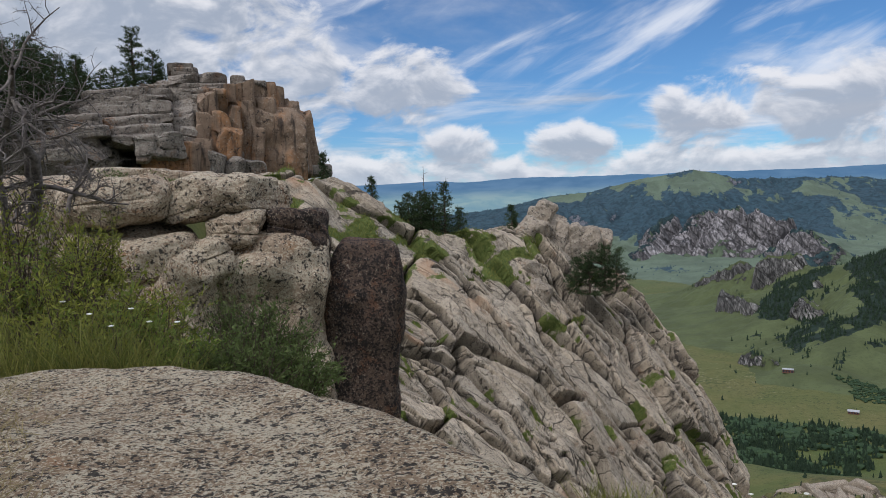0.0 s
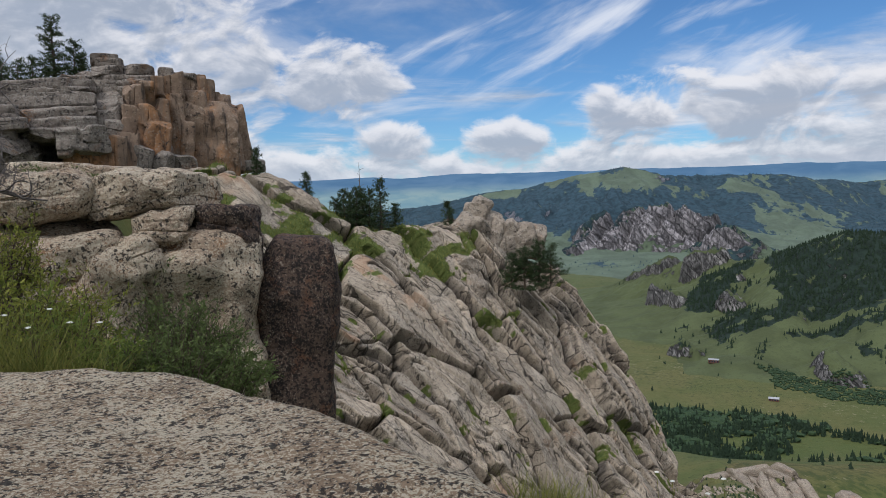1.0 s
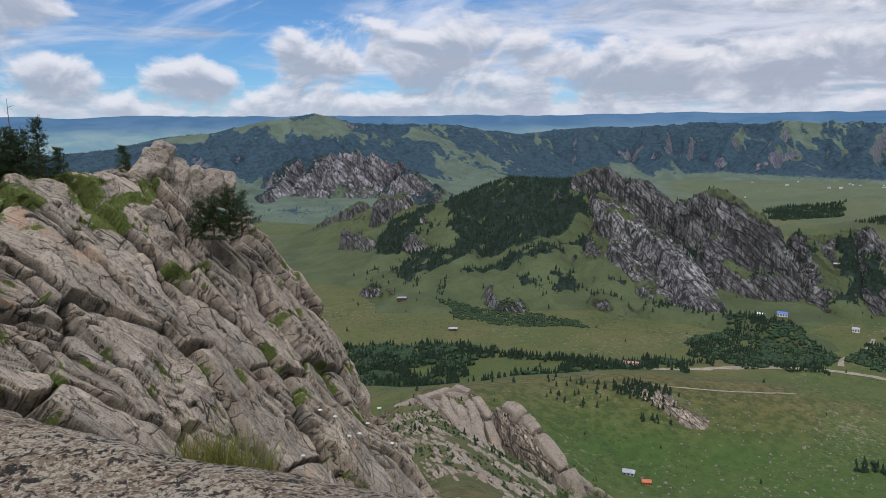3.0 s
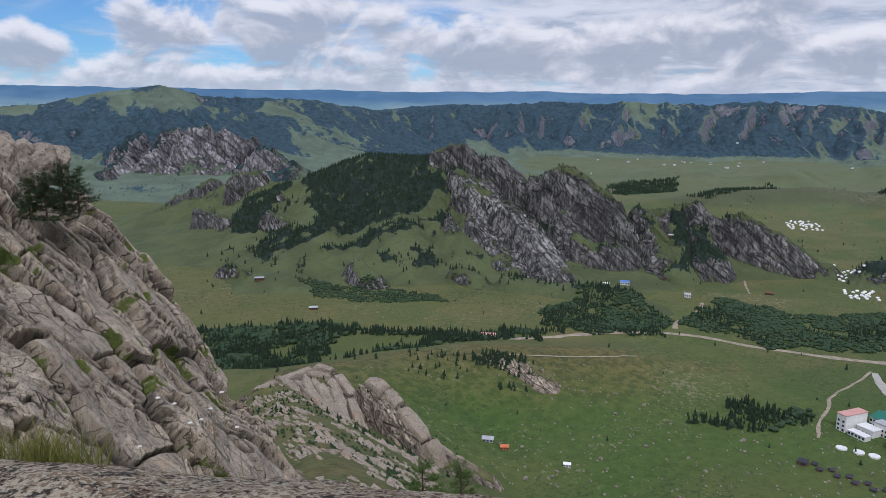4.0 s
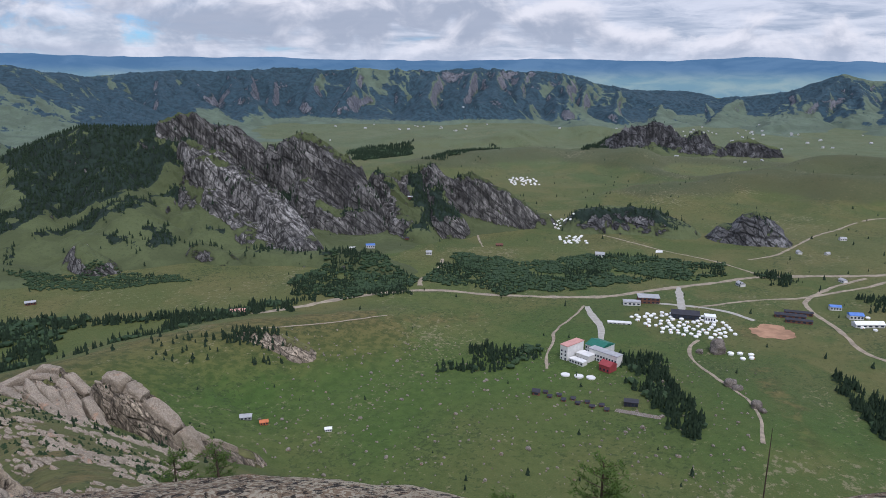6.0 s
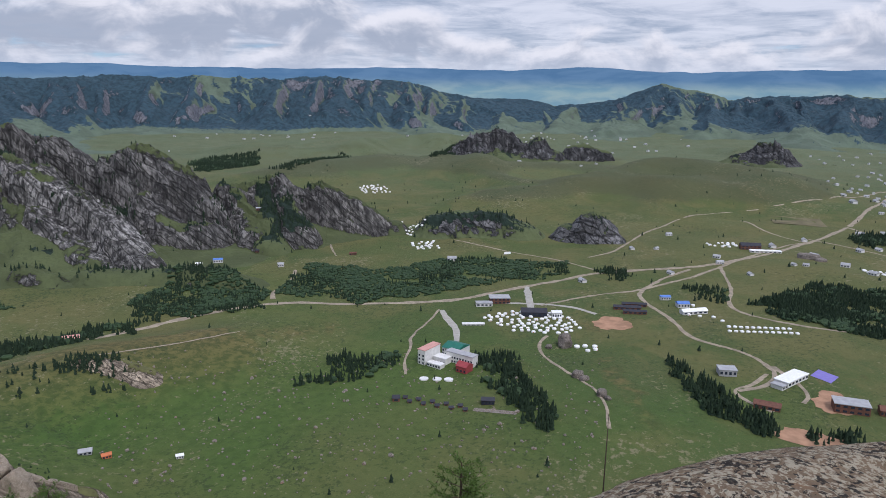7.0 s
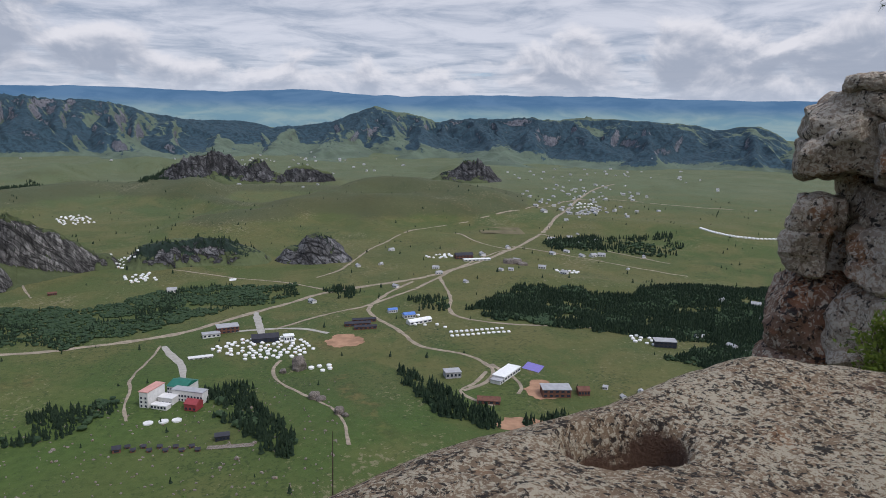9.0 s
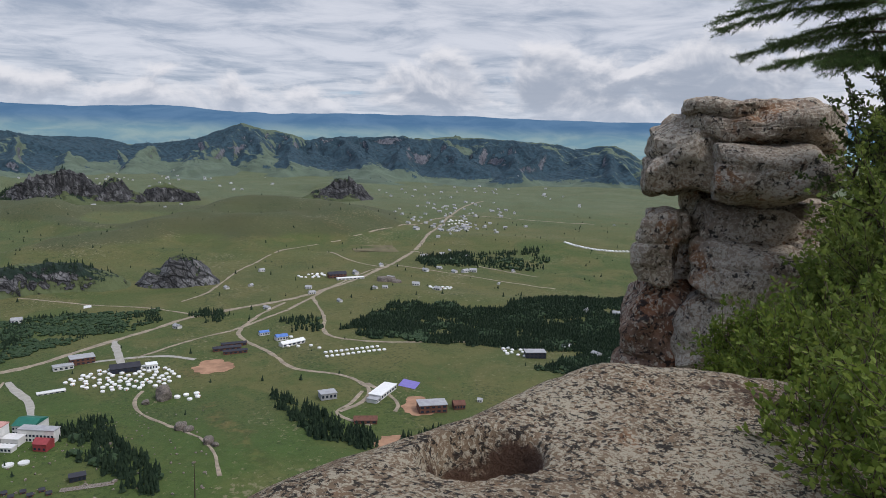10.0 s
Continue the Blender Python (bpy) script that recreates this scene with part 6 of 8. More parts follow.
def lone_trees():
    """Single dark trees over the pasture and the slopes."""
    def keep(x, y):
        r = np.hypot(x, y)
        return (r > 330) * (0.10 + 0.35 * smooth(fbm2(x / 70, y / 70, 3, 33), 0.25, 0.7)) * np.where(r > 1200, 0.6, 1.0)
    x, y, rng = scatter(5200, (150, 1900, -900, 900), keep, 501)
    h = rng.uniform(2.2, 6.5, len(x))
    woods("trees", "scattered small conifers on the pasture", np.stack([x, y, lay(x, y) - 0.2], -1), h, FOREST, far_tree(), 1.15)
    n = 190
    a = np.where(np.arange(n) < 140, rng.normal(44.8, 1.35, n), rng.uniform(37.5, 48, n))
    r = np.where(np.arange(n) < 140, rng.normal(538, 5, n), rng.uniform(500, 550, n))
    x, y = r * np.sin(np.radians(a)), r * np.cos(np.radians(a))
    woods("trees", "dark pines on a rocky knoll", np.stack([x, y, lay(x, y) - 0.2], -1), rng.uniform(2.2, 5.8, n), FOREST, far_tree(), 1.25)
    a, t = rng.uniform(24, 42, 110), rng.uniform(0, 1, 110)
    r = 300 + 120 * t
    x, y = r * np.sin(np.radians(a)), r * np.cos(np.radians(a))
    woods("trees", "small pines and shrubs on the granite spur", np.stack([x, y, lay(x, y) - 0.2], -1), rng.uniform(1.2, 4.0, 110), FOREST, far_tree(), 1.25)


lone_trees()


def stones():
    """Pale stones strewn over the near pasture."""
    rng = np.random.default_rng(9)
    n = 650
    a, r = np.radians(rng.uniform(45, 86, n)), rng.uniform(350, 560, n)
    x, y = r * np.sin(a), r * np.cos(a)
    s = rng.uniform(0.35, 1.1, n) * np.where(rng.uniform(0, 1, n) > 0.9, 1.7, 1)
    v, f = ball(1)
    p = v[None] * s[:, None, None] * rng.uniform(0.6, 1.3, (n, 1, 3)) * rng.uniform(0.8, 1.2, (n, len(v), 1)) + np.stack([x, y, lay(x, y) + 0.1 * s], -1)[:, None]
    me = mesh_of("stones", p.reshape(-1, 3), (f[None] + (np.arange(n) * len(v))[:, None, None]).reshape(-1, 3), LEDGE, False)
    thing("stones", "pale boulders strewn over the pasture", "stones", kind="stuff", data=me)


stones()


def spur_rubble():
    """The spur's great slabs, and the scree and scrub of the slope round it."""
    rng = np.random.default_rng(19)
    outcrop = MOUNTAINS[11].ob
    seed = 600
    for k, wide, deep, tall, shift in ((1, 15, 12, 13, (0,)), (2, 9, 7, 9, (-7, 2, 9)), (0, 9, 8, 9, (-4, 4)), (5, 8, 6, 7, (-5, 4)), (4, 8, 7, 8, (0,))):
        line = SPUR_LINES[k][0]
        for side in shift:
            for p, q in zip(line, line[1:]):
                p, q = Vector(p), Vector(q)
                way = (q - p).normalized()
                out = Vector((way.y, -way.x, 0)).normalized()
                size = rng.uniform(0.8, 1.15)
                seed += 1
                me = rock_mesh("rock_slab", ((q - p).length * rng.uniform(1.0, 1.25), wide * 0.62 * size, tall * size), SPUR_STONE, seed, 4, 5.0, 0.09, 0.04, 7)
                mid = (p + q) / 2 + out * side
                mid.z = max(mid.z - 0.30 * tall - 0.25 * abs(side), on_ground(mid.x, mid.y) - 0.2 * tall)
                up = out.cross(way) if out.cross(way).z > 0 else way.cross(out)
                turn = Matrix((way, up.cross(way), up)).transposed().to_4x4()
                part("rock_slab", me, None, outcrop).matrix_world = Matrix.Translation(mid) @ turn
    n = 4200
    a, r = np.radians(rng.uniform(20, 40, n)), rng.uniform(150, 410, n)
    x, y = r * np.sin(a), r * np.cos(a)
    keep = fbm2(x / 12, y / 12, 3, 66) > 0.0
    x, y = x[keep], y[keep]
    n = len(x)
    s = 0.62 * rng.uniform(0.35, 1.5, n) ** 1.6
    v, f = ball(1)
    v = np.sign(v) * np.abs(v) ** 0.6    # squared-off slabs that lie down the slope
    w = rng.normal(0.3, 0.35, n)
    shape = v[None] * s[:, None, None] * np.stack([rng.uniform(0.6, 1.1, n), rng.uniform(1.2, 2.6, n), rng.uniform(0.35, 0.8, n)], -1)[:, None] * rng.uniform(0.85, 1.15, (n, len(v), 1))
    cw, sw = np.cos(w)[:, None], np.sin(w)[:, None]
    p = np.stack([shape[..., 0] * cw - shape[..., 1] * sw, shape[..., 0] * sw + shape[..., 1] * cw, shape[..., 2] + 0.35 * shape[..., 1]], -1)
    p = p + np.stack([x, y, lay(x, y) + 0.15 * s], -1)[:, None]
    thing("scree", "pale scree slabs on the grassy slope", "stones", kind="stuff",
          data=mesh_of("scree", p.reshape(-1, 3), (f[None] + (np.arange(n) * len(v))[:, None, None]).reshape(-1, 3), SPUR_STONE, False))
    n = 1500
    a, r = np.radians(rng.uniform(22, 42, n)), rng.uniform(150, 420, n)
    x, y = r * np.sin(a), r * np.cos(a)
    keep = fbm2(x / 30, y / 30, 3, 67) > 0.05
    x, y = x[keep], y[keep]
    woods("scrub", "low green scrub on the slope", np.stack([x, y, lay(x, y) - 0.2], -1), rng.uniform(0.6, 1.7, len(x)), THICKET, far_tree(), 2.6)


SPUR_STONE = granite("spur_granite", (0.27, 0.222, 0.168), (0.38, 0.32, 0.25), (0.10, 0.085, 0.075), 1.6, 0.45, 0.35, (0.38, 0.23, 0.15), 0.2, 0.2)
spur_rubble()

TRACKS = [  # line, width, surface
    ([(458, 456), (516, 430), (606, 369), (633, 276), (673, 195), (750, 147), (814, 92), (845, 55), (893, -31), (989, -115), (1118, -196), (1268, -278), (1556, -389), (1867, -513),
      (2104, -617), (2250, -718)], 7.0, "ROAD"),
    ([(887, -31), (781, 23), (738, 18), (686, -11), (632, -28), (618, -64), (586, -88), (553, -88), (529, -57)], 4.5, "ROAD"),
    ([(917, -67), (806, -75), (747, -63), (714, -87), (699, -137), (697, -197), (681, -230)], 4.0, "ROAD"),
    ([(640, 201), (618, 190), (593, 172), (565, 164), (537, 155)], 6.0, "PAVED"),
    ([(758, 141), (661, 117)], 6.5, "PAVED"),
    ([(601, 92), (576, 96), (548, 85), (513, 56), (482, 32), (427, 24)], 2.6, "ROAD"),
    ([(616, 372), (635, 385), (692, 391), (732, 411)], 4.0, "ROAD"),
    ([(679, 153), (695, 89), (677, 56)], 5.0, "PAVED"),
    ([(894, 448), (807, 394)], 2.5, "ROAD"),
    ([(841, 69), (891, 131), (920, 212), (956, 285)], 3.0, "ROAD"),
    ([(1118, -196), (1190, -150), (1290, -120)], 4.0, "ROAD"),
    ([(586, -88), (540, -110), (520, -100)], 4.0, "ROAD"),
    ([(1268, -278), (1150, -330), (1020, -420)], 4.0, "ROAD"),
    ([(908, 91), (948, 65), (1000, 52), (1061, 39), (1120, 28), (1200, -3), (1274, -34), (1344, -89), (1386, -180), (1494, -289), (1734, -433)], 3.5, "GRAVEL"),
    ([(1130, -203), (1070, -150), (980, -100), (849, -33)], 4.0, "ROAD"),
    ([(849, -33), (808, -2), (771, 29), (735, 74), (684, 113)], 3.5, "ROAD"),
    ([(1716, -428), (1833, -547), (1677, -695), (1601, -799)], 7.0, "ROAD"),
    ([(1155, -202), (1100, -242), (1009, -340), (943, -415)], 3.5, "ROAD"),
    ([(568, -82), (544, -70), (533, -55), (516, -62), (499, -81)], 3.0, "ROAD"),
    ([(481, 179), (505, 190), (536, 195), (560, 205), (602, 202), (644, 204)], 2.2, "ROAD"),
    ([(396, 386), (443, 356), (497, 330)], 1.6, "ROAD"),
]


def tracks():
    for line, wide, skin in TRACKS:
        p = np.array(line, float)
        for _ in range(3):   # round the bends
            q = np.empty((2 * len(p) - 2, 2))
            q[0::2], q[1::2] = 0.75 * p[:-1] + 0.25 * p[1:], 0.25 * p[:-1] + 0.75 * p[1:]
            p = np.vstack([p[:1], q, p[-1:]])
        seg = np.concatenate([[0], np.cumsum(np.hypot(*np.diff(p, axis=0).T))])
        s = np.arange(0, seg[-1], 4.0)
        p = np.stack([np.interp(s, seg, p[:, 0]), np.interp(s, seg, p[:, 1])], -1)
        t = np.gradient(p, axis=0)
        t /= np.linalg.norm(t, axis=1)[:, None]
        side = np.stack([-t[:, 1], t[:, 0]], -1)
        w = wide * (0.5 + 0.14 * fbm2(s / 14, s * 0, 3, int(wide * 10)))
        across = np.linspace(-1, 1, 5)
        xy = p[:, None] + side[:, None] * (w[:, None] * across[None])[..., None]
        xy = xy + (0.5 * fbm2(s / 9, s * 0, 3, 5))[:, None, None] * (0 if skin == "PAVED" else 1) * side[:, None]
        z = ground(xy[..., 0], xy[..., 1]) + 0.35 * (1 - 0.5 * across[None] ** 2)
        me = mesh_of("track", np.concatenate([xy, z[..., None]], -1).reshape(-1, 3), grid_faces(len(s), 5)[:, ::-1], PAVED if skin == "PAVED" else ROAD)
        if skin == "GRAVEL":
            thing("stream", "shallow stream between pale gravel banks", "stream", kind="structure", data=me)
        else:
            thing("road", "pale concrete drive" if skin == "PAVED" else "pale dirt track worn across the pasture", "road", kind="structure", data=me)


tracks()

# ---------------------------------------------------------------- buildings
WHITE = plain("white_felt", (0.78, 0.78, 0.76), 0.9, 0, 0.08, 0.5)
PLASTER = plain("pale_plaster", (0.66, 0.65, 0.63), 0.85, 0, 0.1, 0.4)
PINK = plain("pink_roof", (0.55, 0.29, 0.25), 0.6, 0, 0.15, 0.3)
RED = plain("red_roof", (0.30, 0.055, 0.06), 0.6, 0, 0.15, 0.3)
GREEN_ROOF = plain("green_sheet_roof", (0.02, 0.14, 0.10), 0.5, 0, 0.15, 0.3)
BLUE_ROOF = plain("blue_sheet_roof", (0.10, 0.20, 0.50), 0.5, 0, 0.15, 0.3)
VIOLET = plain("violet_court", (0.20, 0.17, 0.45), 0.7, 0, 0.1, 0.3)
BLACK_ROOF = plain("dark_roof", (0.035, 0.035, 0.045), 0.6, 0, 0.2, 0.3)
BROWN = plain("brown_timber", (0.15, 0.07, 0.05), 0.8, 0, 0.25, 0.5)
GREY_ROOF = plain("grey_roof", (0.36, 0.36, 0.37), 0.6, 0, 0.15, 0.3)
PANE = plain("window_glass", (0.03, 0.04, 0.06), 0.15, 0, 0.1, 1.0)
CANVAS = plain("orange_canvas", (0.50, 0.16, 0.07), 0.8, 0, 0.15, 0.5)


def prism(sides, rings):
    """Rings of (radius, z) joined into one closed skin."""
    bm = bmesh.new()
    rows = []
    for r, z in rings:
        rows.append([bm.verts.new((r * math.cos(2 * math.pi * i / sides), r * math.sin(2 * math.pi * i / sides), z)) for i in range(sides)])
    for a, b in zip(rows, rows[1:]):
        for i in range(sides):
            bm.faces.new((a[i], a[(i + 1) % sides], b[(i + 1) % sides], b[i]))
    bm.faces.new(rows[-1])
    bm.faces.new(rows[0][::-1])
    return bm


def box(w, d, h, z=0.0, x=0.0, y=0.0):
    bm = bmesh.new()
    bmesh.ops.create_cube(bm, size=1, matrix=Matrix.Translation((x, y, z + h / 2)) @ Matrix.Diagonal((w, d, h, 1)))
    bmesh.ops.bevel(bm, geom=list(bm.edges), offset=min(w, d, h) * 0.04, segments=1, affect="EDGES")
    return bm


def gable(w, d, rise, z, over=0.4):
    bm = bmesh.new()
    w, d = w / 2 + over, d / 2 + over
    low = [bm.verts.new(p) for p in ((-w, -d, z), (w, -d, z), (w, d, z), (-w, d, z))]
    top = [bm.verts.new(p) for p in ((-w, 0, z + rise), (w, 0, z + rise))]
    bm.faces.new((low[0], low[1], top[1], top[0]))
    bm.faces.new((low[2], low[3], top[0], top[1]))
    bm.faces.new((low[1], low[2], top[1]))
    bm.faces.new((low[3], low[0], top[0]))
    bm.faces.new(low[::-1])
    return bm


def make_ger():
    ob = thing("ger", "round white felt ger on the pasture", "ger", "gers")
    part("wall", prism(14, [(2.9, -0.4), (3.0, 0.8), (2.95, 1.7)]), WHITE, ob)
    part("roof", prism(14, [(3.1, 1.65), (2.3, 2.25), (0.75, 2.85), (0.7, 2.95)]), WHITE, ob)
    part("crown_ring", prism(10, [(0.6, 2.9), (0.55, 3.1)]), GREY_ROOF, ob)
    door = part("door", box(0.9, 0.15, 1.5, 0.0, 0, -3.0), CANVAS, ob)
    return ob


GER = make_ger()
GERS_AT = []


def put_ger(x, y, size=1.0, turn=0.0):
    """The first ger is moved to its place, the rest are copies."""
    m = pose(x, y, on_ground(x, y), 0, 0, turn) @ Matrix.Scale(size, 4)
    if not GERS_AT:
        GER.matrix_world = m
    else:
        ob = copy_thing(GER, m)
        ob.matrix_basis = m
    GERS_AT.append((x, y))


CAMPS = [  # outline, how many, size
    ([(632, 160), (657, 130), (670, 91), (636, 64), (610, 78), (602, 120)], 86, 1.0),
    ([(1028, 399), (1057, 363), (976, 332), (962, 355)], 26, 1.1),
    ([(919, 339), (943, 306), (898, 284), (877, 308)], 22, 1.1),
    ([(1421, 642), (1463, 595), (1373, 543), (1329, 583)], 40, 1.25),
    ([(1063, -55), (1081, -92), (1042, -97), (1026, -65)], 14, 1.2),
    ([(953, -229), (956, -265), (927, -254), (929, -225)], 11, 1.2),
    ([(672, -240), (671, -268), (639, -256), (643, -231)], 15, 1.1),
    ([(1725, -455), (1678, -500), (1596, -476), (1598, -429)], 16, 1.5),
    ([(690, -60), (740, -30), (730, -10), (690, -35)], 8, 1.0),
    ([(592, 62), (586, 44), (574, 50), (578, 66)], 5, 1.2),
]


def camps():
    for i, (poly, n, size) in enumerate(CAMPS):
        rng = np.random.default_rng(700 + i)
        xs, ys = [p[0] for p in poly], [p[1] for p in poly]
        mine, tries, gap = [], 0, 5.4 * size
        while len(mine) < n and tries < 4000:
            tries += 1
            x, y = rng.uniform(min(xs), max(xs)), rng.uniform(min(ys), max(ys))
            if inside_polygon(np.array([x]), np.array([y]), poly)[0] and all(math.hypot(x - a, y - b) > gap for a, b in mine):
                mine.append((x, y))
                put_ger(x, y, 0.64 * size * rng.uniform(0.85, 1.1), rng.uniform(0, 360))
    for k in range(11):
        put_ger(676 + 1.2 * k, -62 - 5.2 * k, 0.62)
    for k in range(12):
        put_ger(664 + 1.2 * k, -62 - 5.2 * k, 0.62)
    for k in range(22):
        t = k / 21
        x = (1 - t) ** 2 * 1263 + 2 * t * (1 - t) * 1180 + t * t * 1214
        put_ger(x, (1 - t) ** 2 * -570 + 2 * t * (1 - t) * -590 + t * t * -690, 1.0)


camps()


def house(x, y, w, d, h, turn, wall, roof, label, flat=False, rows=1, cols=4, category="house", rise=None):
    """A plain building with a roof and windows on its two long sides."""
    ob = thing("house", label, category, m=pose(x, y, on_ground(x, y) - 0.2, 0, 0, turn))
    walls = part("wall", box(w, d, h), wall, ob)
    if flat:
        part("roof", box(w + 0.8, d + 0.8, 0.5, h), roof, ob)
    else:
        part("roof", gable(w, d, rise or 0.28 * d, h), roof, ob)
    if cols:
        me = None
        for face in (-1, 1):
            for r in range(rows):
                for c in range(cols):
                    zz = h * (r + 0.35) / rows
                    if me is None:
                        win = part("window", box(0.55 * w / cols, 0.3, 0.42 * h / rows), PANE, ob)
                        me = win.data
                    else:
                        win = part("window", me, None, ob)
                    win.location = (w * ((c + 0.5) / cols - 0.5), face * (d / 2 + 0.02), zz)
    return ob


def hotel():
    """The white hotel: a tall front wing with a pink roof, a long wing, low blocks, and halls with green and red roofs."""
    x0, y0 = 507, 157
    ob = thing("hotel", "white hotel with pink, green and red sheet roofs", "hotel", m=pose(x0, y0, on_ground(x0, y0) - 0.3, 0, 0, -108) @ Matrix.Scale(0.86, 4))
    # its own axes: x along the front, y away from the summit
    for name, (w, d, h, x, y), wall, roof in (
            ("front_wing", (8.5, 24, 14, -18.5, 2), PLASTER, PINK), ("middle_block", (14, 10, 6, -6, 6), PLASTER, PLASTER), ("porch", (15, 7, 3.5, -5, -6), PLASTER, PLASTER),
            ("long_wing", (30, 9, 10, 9, 15), PLASTER, GREY_ROOF), ("green_hall", (18, 21, 8, -9, 32), PLASTER, GREEN_ROOF), ("red_hall", (11, 11, 6, 21.5, 1), RED, RED)):
        block = part(name, box(w, d, h, 0, x, y), wall, ob)
        if name in ("front_wing", "long_wing", "middle_block", "porch"):
            part("roof", box(w + 0.6, d + 0.6, 0.6, h, x, y), roof, block)
        else:
            bm = gable(w, d, 3.2, h, 0.5)
            bmesh.ops.translate(bm, verts=bm.verts, vec=(x, y, 0))
            part("roof", bm, roof, block)
        n, floors = max(2, int(w / 3)), max(1, int(h / 3.6))
        first = None
        for i in range(n):
            for k in range(floors):
                if first is None:
                    win = part("window", box(1.7, 0.3, 1.7), PANE, block)
                    first = win.data
                else:
                    win = part("window", first, None, block)
                win.location = (x + w * ((i + 0.5) / n - 0.5), y - d / 2 - 0.02, 1.2 + 3.5 * k)
    for i, (x, y) in enumerate(((-9, -24), (-1, -22), (6, -20))):
        px, py = x0 - 9 * 0 + x * 0.3 - 26, y0 - x * 1.2 - 4
        pool = thing("ring_bed", "round walled garden bed before the hotel", "garden bed", "round garden beds", m=pose(px, py, on_ground(px, py), 0, 0, 0))
        part("rim", prism(16, [(3.4, -0.3), (3.4, 0.9), (2.9, 0.9)]), PLASTER, pool)


hotel()
HOUSES = [  # x, y, width, depth, height, turn, wall, roof, label, flat
    (683, 154, 20, 13, 6, -70, BROWN, GREY_ROOF, "dark timber hall with a grey flat roof", True),
    (668, 166, 16, 8, 3.5, -70, PLASTER, GREY_ROOF, "low pale annex with a flat roof", True),
    (651, 113, 24, 11, 4.5, -75, BLACK_ROOF, BLACK_ROOF, "long black-roofed hall by the ger camp", False),
    (655, 92, 9, 8, 5, -75, WHITE, WHITE, "white round-fronted hall in the ger camp", True),
    (609, 161, 20, 5, 1.2, -70, PLASTER, PLASTER, "low pale concrete platform", True),
    (560, -98, 30, 11, 4, -35, PLASTER, WHITE, "long white shed roof by the dirt yard", True),
    (548, -90, 14, 9, 3, -35, PLASTER, GREY_ROOF, "grey lean-to beside the white shed", True),
    (521, -130, 22, 13, 6.5, -92, BROWN, GREY_ROOF, "red-brown building with a pale roof on a dirt yard", True),
    (522, -152, 9, 9, 4, -92, BROWN, BROWN, "small brown house beside the dirt yard", False),
    (561, -53, 13, 10, 5, -80, GREY_ROOF, GREY_ROOF, "grey flat-roofed house in a fenced yard", True),
    (507, -76, 17, 8, 3.2, -100, BROWN, BROWN, "brown low barn among sheds", False),
    (731, -22, 12, 8, 4, -70, PLASTER, BLUE_ROOF, "house with a blue sheet roof", False),
    (752, -5, 10, 6, 3.5, -70, PLASTER, BLUE_ROOF, "house with a blue sheet roof", False),
    (712, -32, 26, 8, 3.5, -60, PLASTER, WHITE, "long white camp building", False),
    (1043, -112, 26, 12, 6, -80, BROWN, BLACK_ROOF, "dark long lodge on the plain", False),
    (1030, -130, 40, 8, 2.5, -80, PLASTER, WHITE, "white sheds beside the dark lodge", True),
    (725, 511, 11, 6, 4, -55, PLASTER, BLUE_ROOF, "blue-roofed house at the foot of the mountain", False),
    (700, 520, 7, 5, 3, -55, PLASTER, WHITE, "white house under the pines", False),
    (781, 492, 5, 4, 2.5, -60, BROWN, BLACK_ROOF, "dark cabin under the mountain", False),
    (739, 434, 7, 5, 4, -60, PLASTER, GREY_ROOF, "small white hut by the track", False),
    (847, 527, 8, 5, 3, -60, BROWN, GREY_ROOF, "grey cabin under the crags", False),
    (826, 380, 9, 5, 2.2, -60, BROWN, BROWN, "low brown stable by the track", False),
    (638, -262, 20, 12, 6, -100, BLACK_ROOF, GREY_ROOF, "dark lodge beside the forest", True),
    (1021, 352, 14, 8, 4, -70, BLUE_ROOF, BLUE_ROOF, "blue-roofed hall in the ger camp", False),
    (702, 30, 26, 6, 3, -80, BROWN, BLACK_ROOF, "row of dark timber cabins", False),
    (690, 22, 22, 5, 3, -80, BROWN, BLACK_ROOF, "row of dark timber cabins", False),
    (716, 24, 24, 5, 3, -80, BROWN, BLACK_ROOF, "row of dark timber cabins", False),
    (452, 466, 13, 8, 3.2, -48, CANVAS, PINK, "low orange-pink roofed hut on the hill", False),
    (378, 787, 11, 6, 4, -30, BROWN, GREY_ROOF, "dark log lodge on the green meadow", True),
    (377, 658, 9, 5, 2.5, -30, BROWN, GREY_ROOF, "small hut in a fenced yard", False),
    (307, 300, 5, 4, 2.2, -40, CANVAS, CANVAS, "small orange tent-like hut below the spur", False),
    (304, 312, 7, 5, 2.2, -50, GREY_ROOF, GREY_ROOF, "small grey shed below the spur", False),
    (322, 261, 4, 3, 2.0, -50, PLASTER, WHITE, "small white hut on the pasture", False),
    (452, 108, 9, 6, 3, -75, BLACK_ROOF, BLACK_ROOF, "dark open shelter on the pasture", True),
]


def small(ob, m, k):
    m = m @ Matrix.Scale(k, 4)
    copy_thing(ob, m).matrix_basis = m


